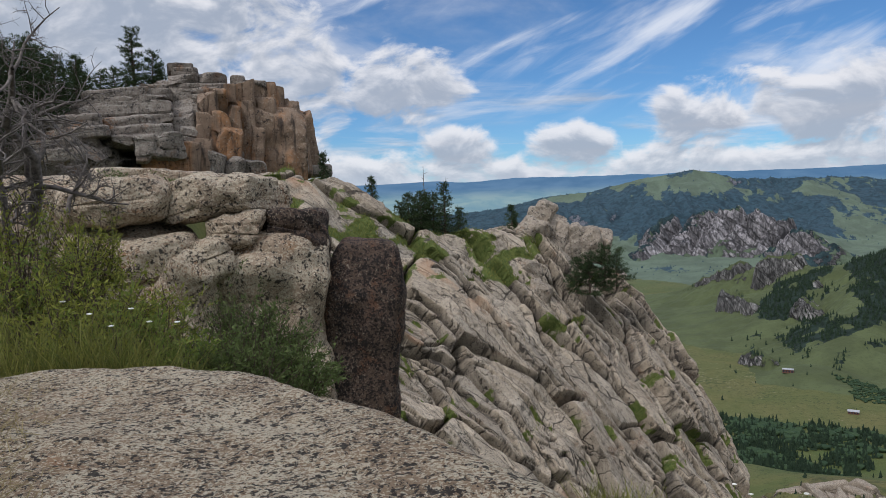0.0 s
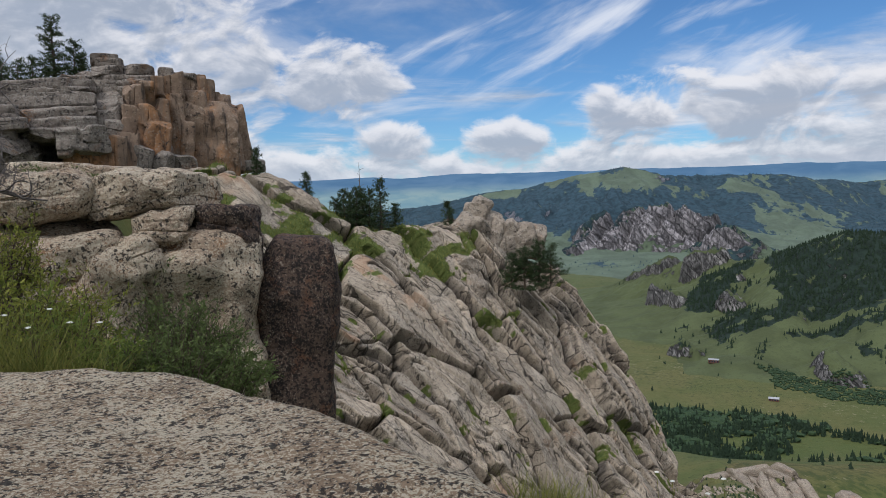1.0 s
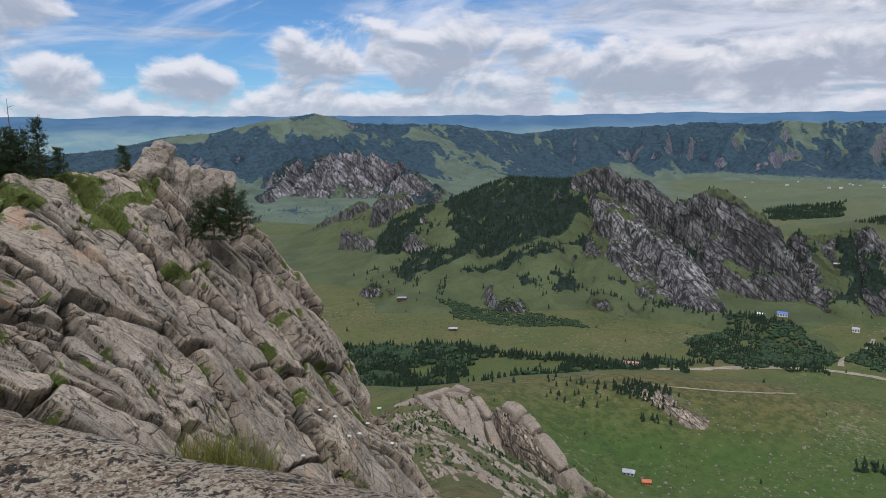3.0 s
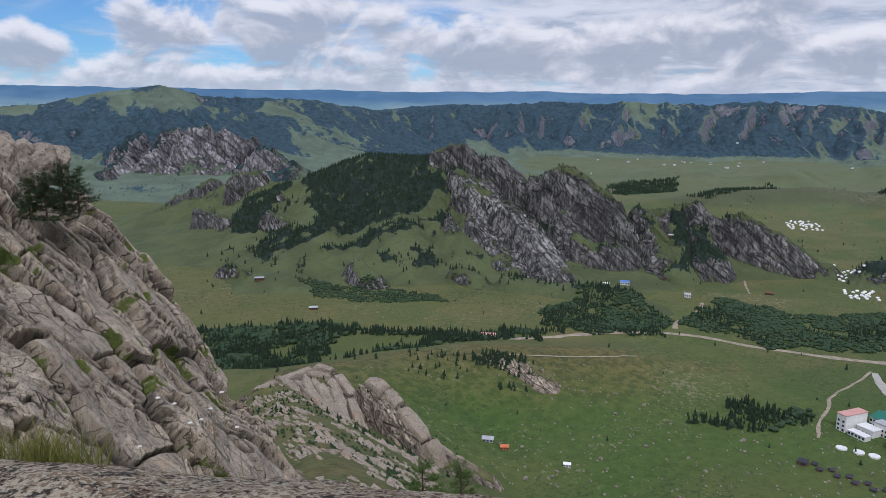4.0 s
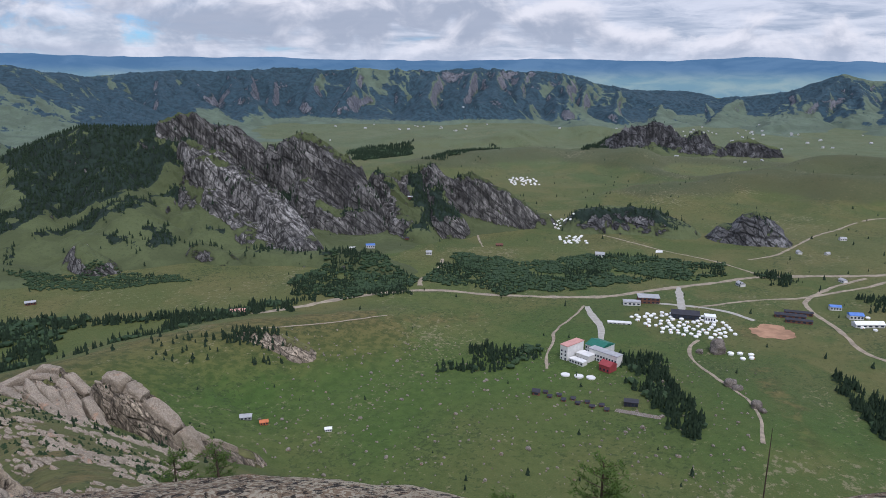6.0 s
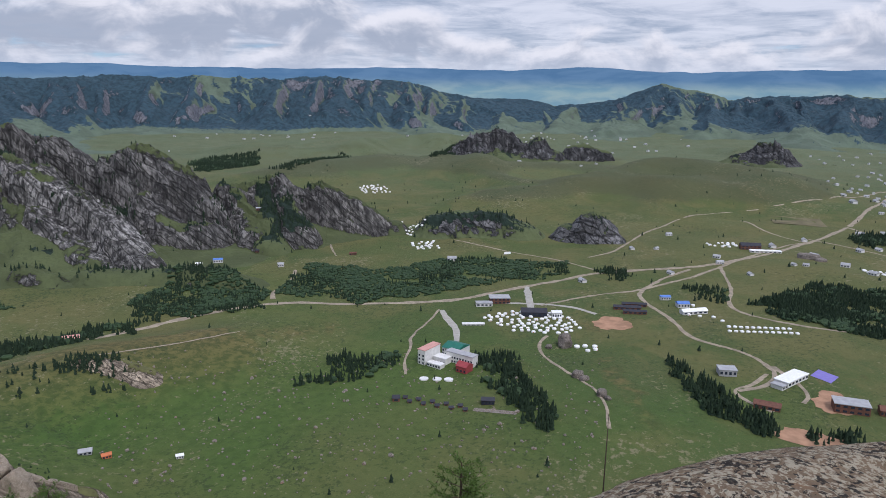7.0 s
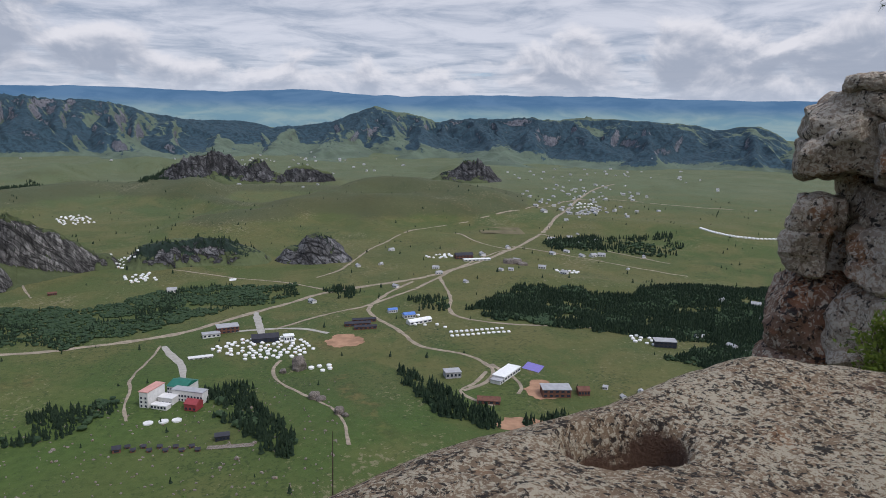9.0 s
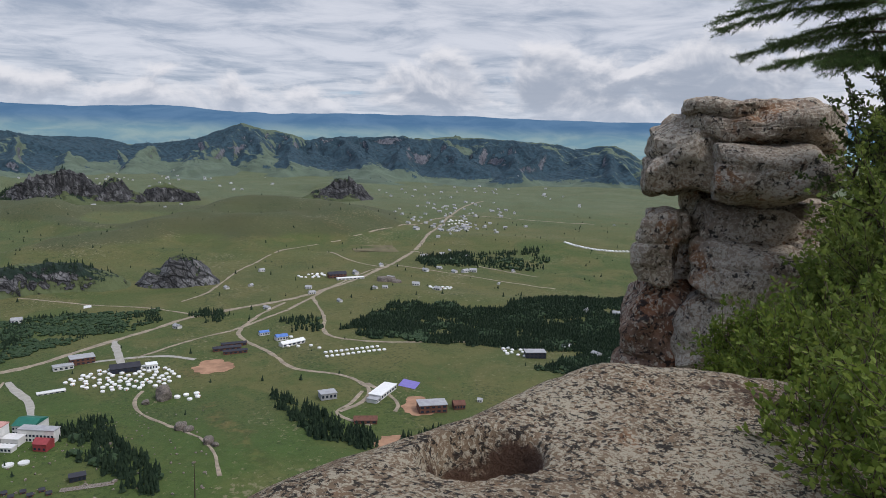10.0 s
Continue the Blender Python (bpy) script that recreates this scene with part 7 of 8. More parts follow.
def houses():
    for x, y, w, d, h, turn, wall, roof, label, flat in HOUSES:
        house(x, y, w, d, h, turn, wall, roof, label, flat, 2 if h > 5.5 else 1, 3 + int(w / 9))
    cab = house(505, -185, 5, 5, 3, -90, PLASTER, GREY_ROOF, "small timber cabin with a pale roof", False, 1, 2, "cabin", 1.8)
    tagged(cab, group="cabins")
    rng = np.random.default_rng(31)
    for i in range(16):
        x, y = 492 + 42 * rng.uniform(0, 1), -172 - 100 * (i + rng.uniform(0, 0.6)) / 16
        small(cab, pose(x, y, on_ground(x, y) - 0.2, 0, 0, rng.uniform(0, 360)), 0.75)
    hut = house(437, 170, 5, 5, 2.6, -70, BROWN, BLACK_ROOF, "small dark timber hut on the pasture", False, 1, 1, "hut", 1.8)
    tagged(hut, group="dark huts")
    for i in range(1, 11):
        x, y = 437 + 5 * (i % 2), 170 - 5.0 * i
        small(hut, pose(x, y, on_ground(x, y) - 0.3, 0, 0, -70), 0.62)
    far = house(1500, -330, 14, 9, 5, 20, PLASTER, GREY_ROOF, "small pale house of the far settlement", False, 1, 3, "house", 3)
    tagged(far, group="settlement houses")
    spots = [(1560, -420, 90, 36), (1850, -560, 160, 40), (2250, -600, 260, 30), (2900, 250, 200, 30), (2700, 620, 250, 24), (2500, 1500, 260, 26), (1150, -330, 70, 12), (2150, 250, 160, 12), (700, -420, 80, 10),
             (2700, -900, 240, 20), (1000, 60, 120, 8), (930, -120, 90, 10), (600, -330, 30, 8)]
    for cx, cy, spread, n in spots:
        for _ in range(n):
            x, y = cx + rng.normal() * spread, cy + rng.normal() * spread * 0.6
            m = pose(x, y, on_ground(x, y) - 0.3, 0, 0, rng.uniform(0, 360)) @ Matrix.Scale(rng.uniform(0.4, 0.8), 4)
            ob = copy_thing(far, m)
            ob.matrix_basis = m


houses()


def yards():
    """Bare earth yards and the ball court."""
    for x, y, w, d, skin, label, cat, turn in ((468, -98, 22, 44, EARTH, "bare red earth yard", "yard", -35), (530, -122, 34, 26, EARTH, "bare red earth yard", "yard", 0), (655, 40, 34, 34, EARTH, "bare ochre ground", "yard", 10),
                                        (579, -124, 20, 15, VIOLET, "violet ball court", "ball court", -35), (1302, -208, 75, 80, DRY_FIELD, "dry brown field on the plain", "field", 0), (905, 195, 14, 8, PLASTER, "pale concrete pad", "pad", 20), (440, 100, 5, 30, LEDGE, "pale stone foundations", "pad", 0)):
        n = 14
        u, v = np.meshgrid(np.linspace(-1, 1, n), np.linspace(-1, 1, n), indexing="ij")
        if skin == EARTH:
            k = np.maximum(np.abs(u), np.abs(v)) / np.maximum(np.hypot(u, v), 1e-6)
            k = np.where(np.hypot(u, v) > 0, k, 1) * (1 + 0.2 * fbm2(u * 2, v * 2, 3, int(w)))
            u, v = u * k, v * k
        c, s = math.cos(radians(turn)), math.sin(radians(turn))
        px, py = x + (u * c - v * s) * w / 2 , y + (u * s + v * c) * d / 2
        z = lay(px, py) + 0.25
        thing("yard", label, cat, kind="structure", data=mesh_of("yard", np.stack([px, py, z], -1).reshape(-1, 3), grid_faces(n, n), skin))


yards()


def valley_rocks():
    for x, y, sx, sz, seed in ((582, 74, 13, 16, 1), (572, 86, 6, 4, 2), (513, 54, 9, 7, 3), (508, 49, 7, 4, 4), (482, 34, 8, 7, 5), (476, 29, 5, 3, 6), (1000, -178, 26, 9, 7), (985, -190, 14, 6, 8)):
        me = rock_mesh("crag", (sx, sx * 0.8, sz), SPUR_ROCK, 500 + seed, 4, 3.0, 0.14, cuts=9)
        thing("crag", "dark weathered rock standing in the pasture", "rock", "rocks in the pasture", data=me, m=pose(x, y, on_ground(x, y) + sz * 0.22, 0, 0, seed * 37))


SPUR_ROCK = granite("valley_granite", (0.17, 0.145, 0.125), (0.26, 0.23, 0.20), (0.06, 0.05, 0.045), 1.0, 0.4, 0.4, None, 0, 0.3)
valley_rocks()

# ---------------------------------------------------------------- plants near the camera
def tube(points, radii, sides=6):
    """A tapering limb along a line."""
    v, f = [], []
    for i, (p, r) in enumerate(zip(points, radii)):
        a = Vector(points[min(i + 1, len(points) - 1)]) - Vector(points[max(i - 1, 0)])
        q = a.normalized().to_track_quat("Z", "Y") if a.length > 1e-6 else Euler((0, 0, 0)).to_quaternion()
        for k in range(sides):
            w = 2 * math.pi * k / sides
            v.append(Vector(p) + q @ Vector((r * math.cos(w), r * math.sin(w), 0)))
    for i in range(len(points) - 1):
        for k in range(sides):
            f.append((i * sides + k, i * sides + (k + 1) % sides, (i + 1) * sides + (k + 1) % sides, (i + 1) * sides + k))
    return np.array(v), np.array(f)


def joined(pieces):
    v, f, n = [], [], 0
    for a, b in pieces:
        v.append(a)
        f.append(b + n)
        n += len(a)
    return np.vstack(v), np.vstack(f)


def blades(base, way, length, width, rng):
    """A thin three-cornered leaf for each row."""
    side = np.cross(way, rng.normal(size=way.shape))
    side /= np.linalg.norm(side, axis=1)[:, None] + 1e-9
    v = np.stack([base - side * width[:, None] / 2, base + side * width[:, None] / 2, base + way * length[:, None]], 1)
    return v.reshape(-1, 3), np.arange(3 * len(base)).reshape(-1, 3)


def leaves(at_, way, length, width, rng):
    """A pointed leaf of two triangles for each row."""
    side = np.cross(way, rng.normal(size=way.shape))
    side /= np.linalg.norm(side, axis=1)[:, None] + 1e-9
    mid = at_ + way * (length * 0.5)[:, None]
    v = np.stack([at_, mid - side * width[:, None] / 2, at_ + way * length[:, None], mid + side * width[:, None] / 2], 1)
    k = np.arange(4 * len(at_)).reshape(-1, 4)
    return v.reshape(-1, 3), k


def unit(a):
    return a / (np.linalg.norm(a, axis=1)[:, None] + 1e-9)


def conifer(x, y, z, tall, seed, label, skin, spread=0.22, ragged=0.25, bare=0.12, per=9, tuft=0.28, group="", name="pine_tree", lean=0.0):
    """A conifer with a tapered trunk, whorled limbs and tufts of needles."""
    rng = np.random.default_rng(seed)
    ob = thing(name, label, "tree", group, m=pose(x, y, z, 0, lean, rng.uniform(0, 360)))
    pts = [(0.03 * tall * math.sin(2.1 * k + seed) * k, 0.03 * tall * math.cos(1.7 * k + seed) * k, tall * k) for k in np.linspace(0, 1, 9)]
    pts[0] = (0, 0, -0.6)
    limbs = [tube(pts, [0.026 * tall * (1 - 0.93 * k) + 0.006 for k in np.linspace(0, 1, 9)], 8)]
    tips, ways = [], []
    n = int(tall * per)
    for i in range(n):
        h = bare + (1 - bare) * ((i + rng.uniform()) / n)
        reach = tall * spread * (1.12 - h) ** 0.75 * rng.uniform(1 - 2 * ragged, 1 + ragged) + 0.08 * tall * 0.3
        w = rng.uniform(0, 6.283)
        k = h * 8
        j = min(int(k), 7)
        p0 = Vector(pts[j]).lerp(Vector(pts[j + 1]), k - j)
        out = Vector((math.cos(w), math.sin(w), 0))
        droop = rng.uniform(-0.25, 0.25) + 0.35 * (h - 0.45)
        p1, p2 = p0 + out * reach * 0.55 + Vector((0, 0, reach * 0.55 * droop)), p0 + out * reach + Vector((0, 0, reach * (droop + 0.12)))
        limbs.append(tube([p0, p1, p2], [0.006 * tall * (1.15 - h) + 0.006, 0.004 * tall * (1.15 - h) + 0.004, 0.003], 4))
        for s in np.linspace(0.22, 1.0, max(3, int(reach / (tuft * 0.55)))):
            c = p0.lerp(p1, s * 2) if s < 0.5 else p1.lerp(p2, s * 2 - 1)
            for _ in range(2):
                tips.append(np.array(c) + rng.normal(size=3) * tuft * np.array([0.35, 0.35, 0.18]))
                ways.append(np.array(out) * 0.5 + rng.normal(size=3) * 0.25 + np.array([0, 0, 0.25]))
    part("trunk", mesh_of("trunk", *joined(limbs), BARK), None, ob)
    tips, ways = np.array(tips), unit(np.array(ways))
    m = 6
    base = np.repeat(tips, m, 0) + rng.normal(size=(len(tips) * m, 3)) * tuft * 0.16
    way = unit(np.repeat(ways, m, 0) + rng.normal(size=(len(tips) * m, 3)) * 0.75)
    me = mesh_of("crown", *blades(base, way, rng.uniform(0.5, 1.1, len(base)) * tuft, np.full(len(base), tuft * 0.15), rng), skin, False)
    part("crown", me, None, ob)
    return ob


def ridge_trees():
    rows = [  # degrees clockwise, metres, foot height, height, seed, spread
        (-22.3, 72, 9.0, 7.6, 1, 0.19), (-21.2, 73, 9.0, 5.8, 2, 0.24), (-20.6, 74, 9.4, 4.4, 26, 0.26), (-23.7, 70, 8.0, 4.6, 3, 0.28), (-22.9, 71, 8.4, 4.0, 27, 0.3), (-26.2, 66, 6.4, 6.4, 4, 0.22),
        (-25.4, 68, 7.0, 4.8, 9, 0.28), (-27.4, 64, 6.0, 6.4, 5, 0.24), (-28.3, 62, 5.4, 7.2, 6, 0.24), (-29.2, 60, 5.2, 7.6, 7, 0.24), (-30.1, 59, 5.0, 7.2, 8, 0.25), (-31.0, 58, 4.6, 7.0, 28, 0.25), (-32.2, 57, 4.6, 6.6, 23, 0.26),
        (-33.5, 56, 4.4, 6.6, 24, 0.26), (-26.8, 68, 7.0, 5.6, 25, 0.26), (-24.6, 69, 7.4, 4.8, 35, 0.28), (-25.9, 70, 7.6, 5.4, 36, 0.26), (-27.9, 70, 7.4, 6.0, 37, 0.25), (-28.8, 66, 6.0, 7.4, 29, 0.24), (-30.6, 64, 5.4, 7.4, 30, 0.25), (-19.2, 76, 12.0, 2.0, 10, 0.3)]
    for az, r, z, tall, seed, spread in rows:
        x, y, _ = at(az, 1.24 * r, 0)
        conifer(x, y, 1.24 * z - 0.8, 1.24 * tall, 40 + seed, "dark pine on the rocky ridge", NEEDLE, spread, 0.3, 0.06, 17, 0.32, "pines on the ridge")
    rows = [(-9.1, 80, 2.4, 3.3, 11, 0.20), (-8.2, 80, 1.5, 1.3, 12, 0.3), (-5.4, 81, -0.4, 3.4, 13, 0.24), (-2.6, 81, -3.8, 4.8, 14, 0.32), (-1.7, 82, -4.0, 5.2, 15, 0.30), (-0.7, 82, -4.2, 5.1, 16, 0.32),
            (0.25, 81, -4.2, 6.3, 17, 0.17), (1.3, 81, -4.5, 3.8, 18, 0.24), (5.5, 86, -3.9, 3.2, 19, 0.32), (-3.3, 81, -3.2, 3.3, 20, 0.36), (-1.2, 84, -4.2, 5.2, 21, 0.3), (-2.1, 84, -4.0, 4.5, 22, 0.34)]
    for az, r, z, tall, seed, spread in rows:
        x, y, _ = at(az, r, 0)
        conifer(x, y, z - 0.6, tall, 40 + seed, "dark pine behind the crest of the cliff", NEEDLE, spread, 0.3, 0.04, 16, 0.34, "pines behind the cliff")
    rows = [(9.6, 81, -10.2, 3.1, 31), (10.6, 81, -10.5, 4.0, 32), (11.7, 82, -10.2, 4.3, 33), (12.6, 83, -10.2, 3.8, 34)]
    for az, r, z, tall, seed in rows:
        x, y, _ = at(az, r, 0)
        x, y, z = x + 0.8, y - 2.0, z + 0.5
        conifer(x, y, z - 0.4, tall, 40 + seed, "bushy dark pine in a hollow of the cliff", NEEDLE, 0.42, 0.3, 0.0, 16, 0.34, "pines in the cliff")
    # one bare stem
    x, y, _ = at(-1.4, 86, 0)
    dead = thing("dead_tree", "bare dead pine stem behind the cliff's crest", "dead tree", m=pose(x, y, -5.6))
    part("trunk", mesh_of("trunk", *joined([tube([(0, 0, -0.5), (0.1, 0, 4), (0.05, 0.1, 9.2)], [0.12, 0.08, 0.02], 6)] + [
        tube([(0.05, 0, h), (0.05 + 0.6 * math.cos(h * 3), 0.6 * math.sin(h * 3), h + 0.25)], [0.03, 0.01], 4) for h in (5.0, 5.8, 6.4, 7.0, 7.7, 8.3)]), DEADWOOD), None, dead)
    # tops of larches that stand below the slab
    for az, r, z, tall, seed, spread in ((42.0, 34, -25.5, 8.0, 61, 0.22), (38.5, 36, -27.0, 8.6, 62, 0.22), (40.4, 33, -23.6, 5.0, 63, 0.26), (37.0, 30, -21.2, 4.2, 66, 0.3), (73.9, 21, -19.6, 8.2, 64, 0.24), (66.6, 22, -20.4, 7.0, 65, 0.25)):
        x, y, _ = at(az, r, 0)
        conifer(x, y, z, tall, seed, "bright green larch on the slope below the summit", LARCH, spread, 0.25, 0.1, 14, 0.20, "larches below the summit", "larch_tree")


ridge_trees()


def shrub(x, y, z, size, n, leaf_len, skin, seed, label, stems=40, wide=0.42, name="shrub", group=""):
    """Stems that fork outwards, with leaves along their outer halves."""
    rng = np.random.default_rng(seed)
    ob = thing(name, label, "shrub", group, m=pose(x, y, z, 0, 0, rng.uniform(0, 360)))
    sx, sy, sz = size
    w = rng.uniform(0, 6.283, stems)
    k = np.sqrt(rng.uniform(0.02, 1, stems))
    tip = np.stack([sx * k * np.cos(w), sy * k * np.sin(w), sz * (1 - 0.55 * k ** 2) * rng.uniform(0.65, 1.12, stems)], -1)
    root = tip * np.array([0.25, 0.25, 0]) + np.array([0, 0, -0.15])
    bend = (tip + root) / 2 + rng.normal(size=(stems, 3)) * 0.06 * sz + np.array([0, 0, 0.12 * sz])
    limbs = [tube([root[i], bend[i], tip[i]], [0.011 * sz, 0.007 * sz, 0.002], 4) for i in range(stems)]
    twigs, wayt = [], []
    for i in range(stems):
        for _ in range(7):
            s = rng.uniform(0.3, 1.0)
            a = root[i] * (1 - s) ** 2 + 2 * bend[i] * s * (1 - s) + tip[i] * s * s
            out = unit((tip[i] * np.array([1, 1, 0.4]) + rng.normal(size=3) * 0.5 * sz)[None])[0]
            reach = rng.uniform(0.08, 0.30) * sz
            b = a + out * reach + np.array([0, 0, 0.25 * reach])
            limbs.append(tube([a, b], [0.003 * sz, 0.001 * sz], 3))
            twigs.append((a, b))
            wayt.append(out)
    part("framework", mesh_of("framework", *joined(limbs), BARK), None, ob)
    twigs, wayt = np.array(twigs), np.array(wayt)
    pick = rng.integers(0, len(twigs), n)
    s = rng.uniform(0, 1, n)[:, None]
    p = twigs[pick, 0] * (1 - s) + twigs[pick, 1] * s + rng.normal(size=(n, 3)) * leaf_len * 0.25
    way = unit(wayt[pick] * 0.6 + rng.normal(size=(n, 3)) * 0.6 + np.array([0, 0, 0.25]))
    ln = leaf_len * rng.uniform(0.6, 1.3, n)
    part("foliage", mesh_of("foliage", *leaves(p, way, ln, ln * wide, rng), skin, False), None, ob)
    return ob


def grass(name, label, x, y, z, tall, skin, seed, thick=0.006, lean=0.35):
    """Blades of grass at many spots, one mesh."""
    rng = np.random.default_rng(seed)
    n = len(x)
    base = np.stack([x, y, z], -1)
    way = unit(rng.normal(size=(n, 3)) * lean * np.array([1, 1, 0.2]) + np.array([0, 0, 1.0]))
    bend = unit(way + rng.normal(size=(n, 3)) * np.array([0.5, 0.5, 0.1]))
    side = unit(np.cross(way, rng.normal(size=(n, 3)))) * thick
    mid, top = base + way * (tall * 0.55)[:, None], base + way * (tall * 0.55)[:, None] + bend * (tall * 0.5)[:, None]
    v = np.stack([base - side, base + side, mid + side * 0.7, mid - side * 0.7, top], 1).reshape(-1, 3)
    i = 5 * np.arange(n)[:, None]
    f = np.concatenate([i + np.array([[0, 1, 2]]), i + np.array([[0, 2, 3]]), i + np.array([[3, 2, 4]])])
    return thing(name, label, "grass", kind="stuff", data=mesh_of(name, v, f, skin, False))


def land_at(x, y):
    return np.maximum(ground(x, y), np.where(np.hypot(x, y) < 12.4, slab_height(x, y), -99))


def left_hollow():
    """Herbs, tall grass and dark shrubs between the slab and the boulders."""
    rng = np.random.default_rng(77)
    spots = [(-31, 11.0, 1.5, 0), (-29, 12.5, 1.7, 1), (-27, 11.3, 1.5, 0), (-25.3, 12.6, 1.6, 0), (-23.6, 11.2, 1.3, 1), (-33, 12.8, 1.9, 0), (-22, 12.4, 1.25, 0), (-20.4, 11.4, 1.0, 1), (-30.3, 14.4, 1.9, 0), (-26, 15, 1.5, 0),
             (-35, 10.6, 1.6, 1), (-28, 10.2, 0.9, 0)]
    for i, (az, r, tall, kind) in enumerate(spots):
        x, y, _ = at(az, r, 0)
        z = -2.95 + 0.25 * (r - 11)
        shrub(x, y, z - 0.1, (0.9, 0.9, tall * 1.3), 4600, 0.085, HERB if kind == 0 else SHRUB, 200 + i, "yellow-green herbs and low shrubs in the hollow", 46, 0.3, "shrub", "herbs by the slab")
    for i, (az, r, tall) in enumerate(((-16.6, 12.5, 1.75), (-15.2, 12.9, 1.85), (-13.8, 12.3, 1.6), (-12.4, 12.6, 1.35), (-17.0, 11.4, 1.1), (-14.3, 11.3, 1.2), (-11.6, 11.8, 0.8))):
        x, y, _ = at(az, r, 0)
        shrub(x, y, -3.35 if r > 12 else -3.1, (0.75, 0.75, tall), 4200, 0.075, SHRUB_DARK, 230 + i, "dark green shrub against the boulders", 50, 0.32, "shrub", "dark shrubs by the boulders")
    for i, (az, r, z) in enumerate(((-22.2, 21.3, 0.0), (-20.6, 21.0, 0.0), (-23.8, 21.2, 0.1))):
        x, y, _ = at(az, r, 0)
        shrub(x, y, z, (0.9, 0.6, 0.75), 2500, 0.08, SHRUB_DARK, 260 + i, "low green juniper on a rock ledge", 40, 0.3)
    n = 3800
    a, r = rng.uniform(-36, -19, n), 9.2 + 3.6 * rng.uniform(0, 1, n) ** 1.2
    x, y = r * np.sin(np.radians(a)), r * np.cos(np.radians(a))
    grass("grass", "tall seeding grass at the slab's edge", x, y, np.maximum(land_at(x, y), -2.9), rng.uniform(0.4, 1.2, n), GRASS, 3, 0.006)
    n = 3500
    a, r = rng.uniform(-38, -26, n), rng.uniform(3.6, 8.5, n)
    keep = rng.uniform(0, 1, n) < smooth(-a, 26, 34)
    a, r = a[keep], r[keep]
    x, y = r * np.sin(np.radians(a)), r * np.cos(np.radians(a))
    grass("dry_grass", "flattened dry grass on brown soil", x, y, slab_height(x, y), rng.uniform(0.06, 0.22, len(x)), STRAW, 4, 0.003, 1.4)
    # grass along the slab's outer edge
    n = 900
    a = rng.uniform(9, 17, n)
    r = np.interp(a, [p[0] for p in RIM], [p[1] for p in RIM]) * rng.uniform(1.02, 1.14, n)
    keep = rng.uniform(0, 1, n) < np.exp(-((a - 13.0) / 2.6) ** 2)
    x, y = (r * np.sin(np.radians(a)))[keep], (r * np.cos(np.radians(a)))[keep]
    grass("dry_grass", "tuft of olive grass on the slab's edge", x, y, slab_height(x, y) - 0.03, rng.uniform(0.10, 0.32, len(x)), GRASS, 5, 0.003)
    # flowers
    spots = [(-25.2, 10.6, -1.35), (-23.9, 10.4, -1.5), (-22.6, 10.8, -1.35), (-21.4, 10.5, -1.5), (-19.6, 10.6, -1.55), (-26.8, 10.9, -1.2), (22.2, 4.9, -2.0), (23.4, 4.8, -1.98), (24.4, 4.75, -2.05), (22.9, 4.7, -2.1), (25.0, 4.9, -2.15), (21.5, 4.9, -2.15),
             (23.8, 5.0, -2.2), (20.6, 4.8, -2.2)]
    for i, (az, r, z) in enumerate(spots):
        if i >= 6:
            az, z = az - 0.9 + 0.5 * (az - 23), z + 0.12 + 0.05 * ((i * 5) % 7)
        x, y, _ = at(az, r, 0)
        size = 0.045 if i < 6 else 0.017
        ob = thing("flower", "white umbel flower on a thin green stem", "flower", "white flowers", m=pose(x, y, z))
        part("stem", mesh_of("stem", *tube([(0.05, 0.03, -1.0 if i < 6 else -0.45), (0.02, 0, -0.3), (0, 0, 0)], [0.006, 0.004, 0.003] if i < 6 else [0.0025, 0.002, 0.0015], 4), GRASS), None, ob)
        v, f = ball(3)
        p = v * np.array([0.75, 0.75, 0.22]) * size * (1 + 0.35 * fbm3(v * 3 + i, 0.8, 2, 5))[:, None]
        part("umbel", mesh_of("umbel", p, f, PETAL, False), None, ob)


left_hollow()
spots = np.vstack(TUFTS)
grass("turf", "short green turf on the ledges of the cliff", spots[:, 0], spots[:, 1], spots[:, 2], np.random.default_rng(6).uniform(0.12, 0.42, len(spots)), GRASS, 8, 0.03)


def bare_tree(x, y, z, tall, seed, label):
    """A dead tree of grey twisted limbs."""
    rng = np.random.default_rng(seed)
    ob = thing("dead_tree", label, "dead tree", m=pose(x, y, z))
    main, twigs = [], []

    def grow(p, way, length, r, depth):
        pts, rad = [p], [r]
        n = 5
        for k in range(1, n + 1):
            way = (way + Vector(rng.normal(size=3)) * 0.24 + Vector((0, 0, 0.03 if depth < 2 else -0.04))).normalized()
            p = p + way * length / n
            pts.append(p)
            rad.append(r * (1 - 0.75 * k / n))
        (main if depth == 0 else twigs).append(tube(pts, rad, 6 if depth < 2 else 4))
        if depth < 4:
            for _ in range((12, 8, 4, 2)[depth]):
                k = rng.uniform(0.18, 1.0) * n
                j = min(int(k), n - 1)
                q = pts[j].lerp(pts[j + 1], k - j)
                out = Vector(rng.normal(size=3))
                out = (out - out.project(way)).normalized()
                grow(q, (way * 0.35 + out).normalized(), length * rng.uniform(0.28, 0.55), rad[j] * 0.5 + 0.002, depth + 1)
    grow(Vector((0, 0, -0.3)), Vector((0.12, 0, 1)).normalized(), tall, 0.034 * tall, 0)
    part("trunk", mesh_of("trunk", *joined(main), DEADWOOD), None, ob)
    part("branchwork", mesh_of("branchwork", *joined(twigs), DEADWOOD), None, ob)


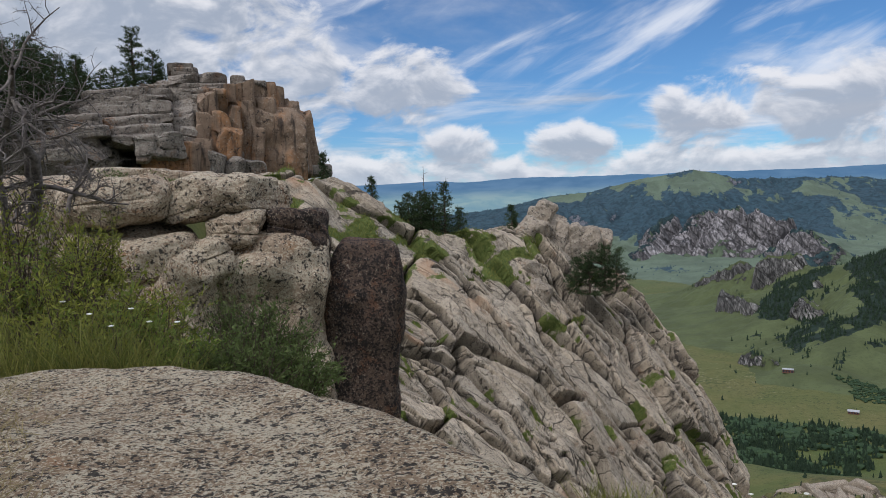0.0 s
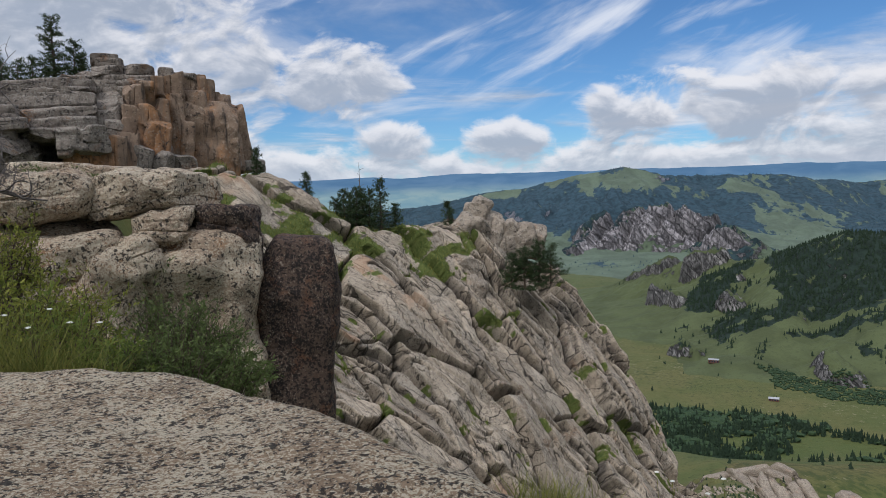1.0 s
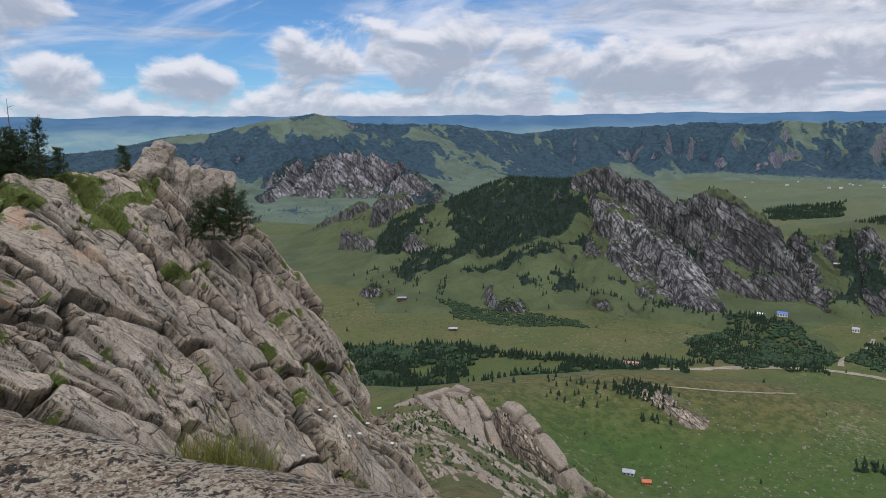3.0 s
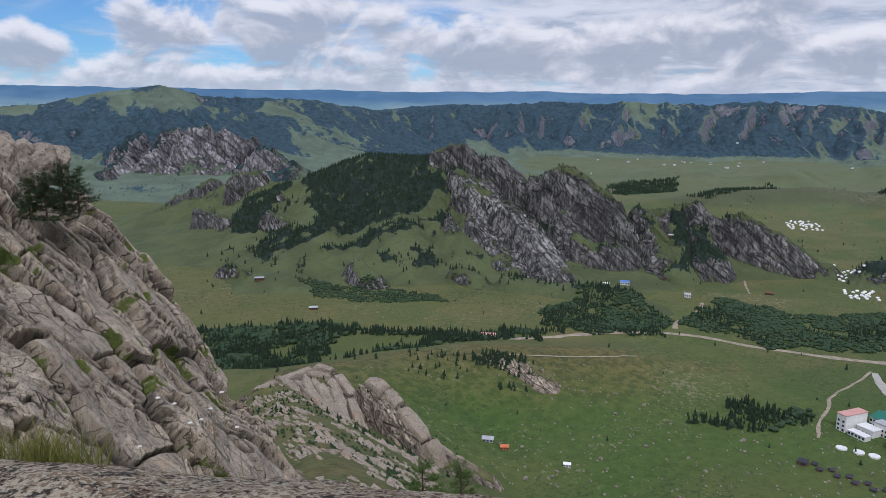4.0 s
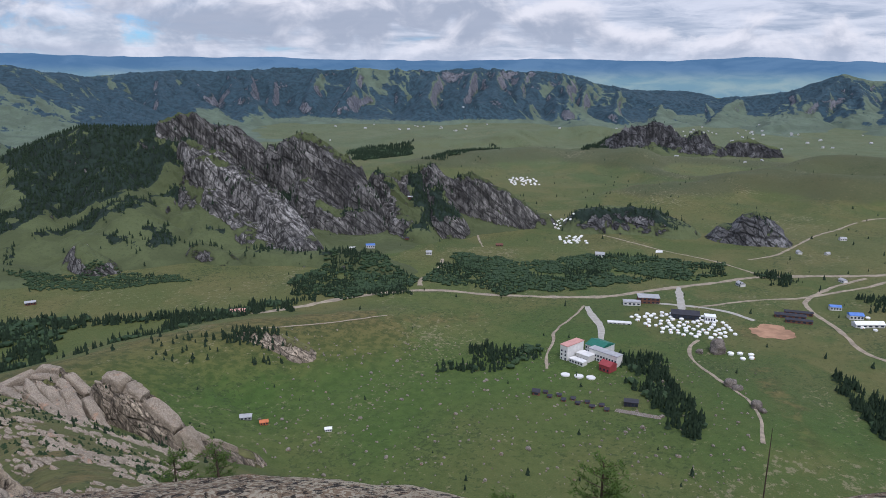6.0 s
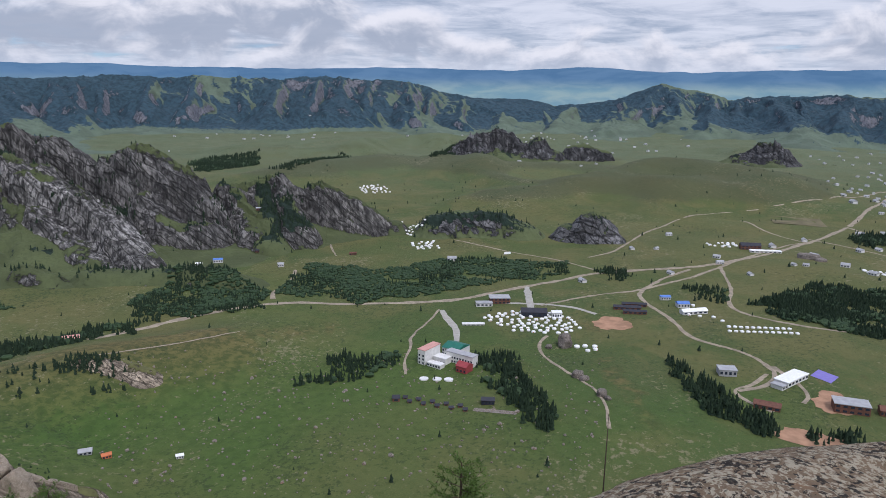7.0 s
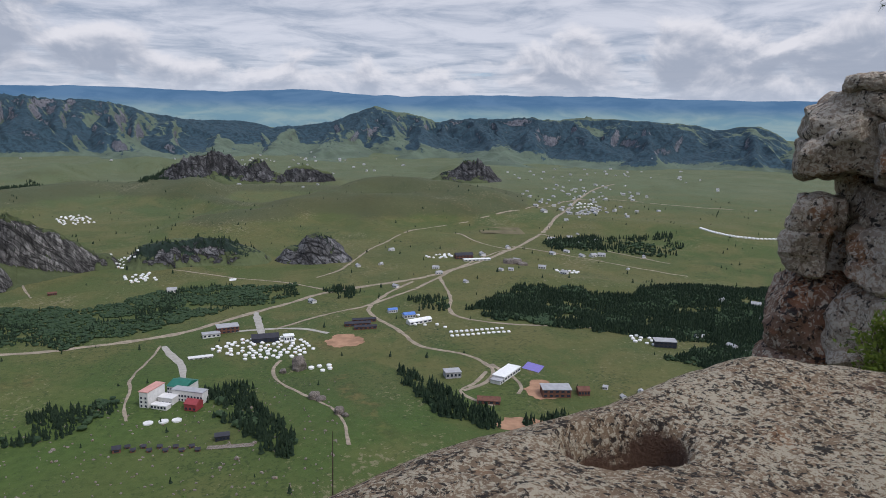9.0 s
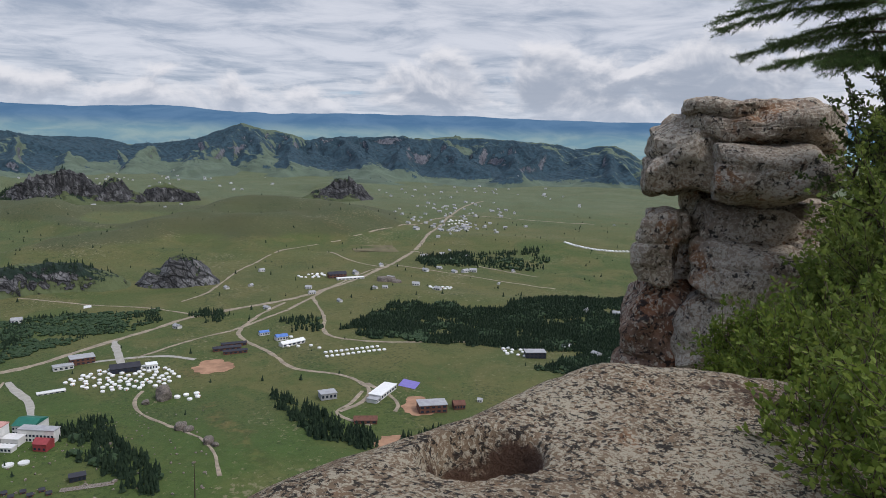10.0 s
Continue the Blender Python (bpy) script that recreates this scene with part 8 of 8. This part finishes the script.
for az, r, z, tall, seed in ((-28.7, 16.5, 0.0, 3.9, 3), (-31.4, 15.2, -0.6, 4.6, 8), (-29.8, 15.8, -0.4, 2.4, 5), (-26.6, 17.6, 0.2, 1.5, 12)):
    x, y, _ = at(az, r, 0)
    bare_tree(x, y, z, tall, seed, "dead grey tree with tangled bare branches")


def right_thicket():
    """Bushes and a larch bough at the slab's other end."""
    rows = [  # degrees, metres, foot, half width, height, leaves, leaf length, skin
        (127.6, 8.4, -2.75, 0.55, 1.0, 5200, 0.050, SHRUB_BRIGHT), (129.6, 8.0, -2.7, 0.6, 1.25, 5600, 0.050, SHRUB_BRIGHT), (131.4, 7.2, -2.6, 0.6, 1.2, 5600, 0.050, SHRUB_BRIGHT), (131.6, 9.6, -2.9, 0.6, 1.35, 5600, 0.050, SHRUB_BRIGHT),
        (133.0, 5.0, -2.15, 0.55, 0.95, 5200, 0.050, SHRUB_BRIGHT), (136.5, 4.4, -2.1, 0.55, 1.15, 5200, 0.048, SHRUB_BRIGHT), (140.0, 3.9, -2.0, 0.5, 1.3, 5200, 0.045, SHRUB_BRIGHT),
        (131.0, 6.6, -2.5, 0.58, 1.15, 5200, 0.055, SHRUB_BRIGHT), (134.8, 6.8, -2.5, 0.75, 1.5, 6000, 0.055, SHRUB_BRIGHT), (139.0, 6.0, -2.4, 0.75, 1.8, 6000, 0.055, SHRUB),
        (133.0, 8.6, -2.9, 0.75, 1.75, 7000, 0.06, SHRUB), (136.8, 9.2, -2.8, 0.95, 2.6, 8500, 0.06, SHRUB), (140.8, 8.6, -2.6, 1.0, 2.8, 8500, 0.06, SHRUB), (134.6, 11.6, -2.6, 0.7, 2.3, 6500, 0.065, SHRUB),
        (137.6, 12.0, -2.4, 0.95, 2.8, 8000, 0.065, SHRUB), (142.0, 11.6, -2.2, 1.2, 2.9, 8500, 0.065, SHRUB), (145.5, 10.5, -2.4, 1.3, 3.0, 8500, 0.065, SHRUB), (131.6, 11.4, -3.2, 0.5, 1.2, 4000, 0.06, SHRUB),
        (143.0, 5.4, -2.2, 0.7, 1.9, 5500, 0.05, SHRUB_BRIGHT), (136.0, 13.5, -2.4, 1.2, 3.9, 12000, 0.07, SHRUB_DARK), (139.5, 13.0, -2.2, 1.3, 3.9, 12000, 0.07, SHRUB), (143.5, 13.0, -2.2, 1.4, 3.4, 9000, 0.07, SHRUB_DARK),
        (138.5, 10.4, -2.6, 0.9, 2.4, 8000, 0.06, SHRUB), (135.4, 8.0, -2.7, 0.7, 1.7, 7000, 0.06, SHRUB), (146.0, 8.0, -2.5, 1.1, 2.8, 8000, 0.06, SHRUB)]
    for i, (az, r, z, half, tall, n, ln, skin) in enumerate(rows):
        az, tall, n, ln = (az + 0.3, tall * 1.15, int(n * 1.6), ln * 1.15) if r > 8.5 else (az - 1.0, tall, n, ln)
        x, y, _ = at(az, r, 0)
        shrub(x, y, z, (half, half, tall), n, ln, skin, 300 + i, "dense green shrub beside the rock stack" if skin != SHRUB_BRIGHT else "bright green leafy shrub at the slab's end", 34, 0.55, "shrub", "shrubs by the rock stack")
    # the larch: two stems and long hanging boughs
    x, y, _ = at(134.9, 13.0, 0)
    ob = thing("larch_tree", "larch with drooping feathery boughs beside the rocks", "tree", m=pose(x, y, -2.3))
    rng = np.random.default_rng(17)
    stems = [tube([(0, 0, -0.3), (0.05, 0, 2.5), (0.0, 0.1, 5.0), (0.1, 0.0, 8.0)], [0.11, 0.09, 0.07, 0.02], 8),
             tube([(-0.5, -0.5, -0.3), (-0.52, -0.5, 2.5), (-0.5, -0.4, 5.0), (-0.4, -0.5, 7.5)], [0.09, 0.075, 0.06, 0.02], 8)]
    limbs, tips, ways = [], [], []
    boughs = []
    for i in range(46):
        h = rng.uniform(3.5, 7.6)
        w = rng.uniform(0, 6.283)
        boughs.append((h, w, rng.uniform(1.1, 2.1) * (1.15 - h / 10)))
    # towards the open side
    for h, w, reach in ((3.9, 0.75, 2.2), (4.3, 0.95, 2.5), (4.8, 0.6, 2.3), (5.3, 0.85, 2.3), (3.6, 1.2, 1.9), (5.8, 0.7, 2.0), (4.1, 0.4, 2.0), (4.6, 1.3, 2.2), (4.5, 0.8, 2.6), (5.0, 1.1, 2.2)):
        boughs.append((h, w, reach))
    for h, w, reach in boughs:
        p0 = Vector((0, 0, h))
        out = Vector((math.cos(w), math.sin(w), 0))
        pts = [p0 + out * reach * s + Vector((0, 0, reach * (0.10 * s - 0.22 * s * s))) for s in np.linspace(0, 1, 6)]
        limbs.append(tube(pts, [0.022, 0.017, 0.013, 0.009, 0.006, 0.003], 5))
        for s in np.linspace(0.2, 1.0, int(reach * 16)):
            k = s * 5
            j = min(int(k), 4)
            q = pts[j].lerp(pts[j + 1], k - j)
            for side in (-1, 1):
                tw = (out * 0.7 + Vector((-out.y, out.x, 0)) * side * rng.uniform(0.4, 1.0) + Vector((0, 0, rng.uniform(-0.6, 0.15)))).normalized()
                ln = rng.uniform(0.15, 0.50) * (1.25 - 0.7 * s)
                e = q + tw * ln + Vector((0, 0, -0.12 * ln))
                limbs.append(tube([q, e], [0.005, 0.0015], 3))
                for t in np.linspace(0.05, 1, int(ln / 0.022)):
                    tips.append(np.array(q.lerp(e, t)))
                    ways.append(np.array(tw))
    part("trunk", mesh_of("trunk", *stems[0], BARK), None, ob)
    part("trunk", mesh_of("trunk", *stems[1], BARK), None, ob)
    part("branchwork", mesh_of("branchwork", *joined(limbs), BARK), None, ob)
    tips, ways = np.array(tips), np.array(ways)
    m = 8
    base = np.repeat(tips, m, 0) + rng.normal(size=(len(tips) * m, 3)) * 0.008
    way = unit(np.repeat(ways, m, 0) * 0.5 + rng.normal(size=(len(tips) * m, 3)) * 0.8)
    part("foliage", mesh_of("foliage", *blades(base, way, rng.uniform(0.045, 0.095, len(base)), np.full(len(base), 0.0065), rng), LARCH_NEAR, False), None, ob)


LARCH_NEAR = leaf("larch_bough_needles", (0.065, 0.115, 0.038), (0.14, 0.20, 0.060), 0.7, 0.5)
right_thicket()
# a thin dead stem beyond the slab
x, y, _ = at(85.9, 9.0, 0)
stick = thing("dead_sapling", "thin black dead sapling below the slab", "dead tree", m=pose(x, y, -6.5))
part("trunk", mesh_of("trunk", *tube([(0, 0, -1.0), (0.02, 0.01, 1.3), (-0.01, 0.0, 2.15), (0.015, 0, 2.55)], [0.018, 0.012, 0.008, 0.003], 5), BARK), None, stick)
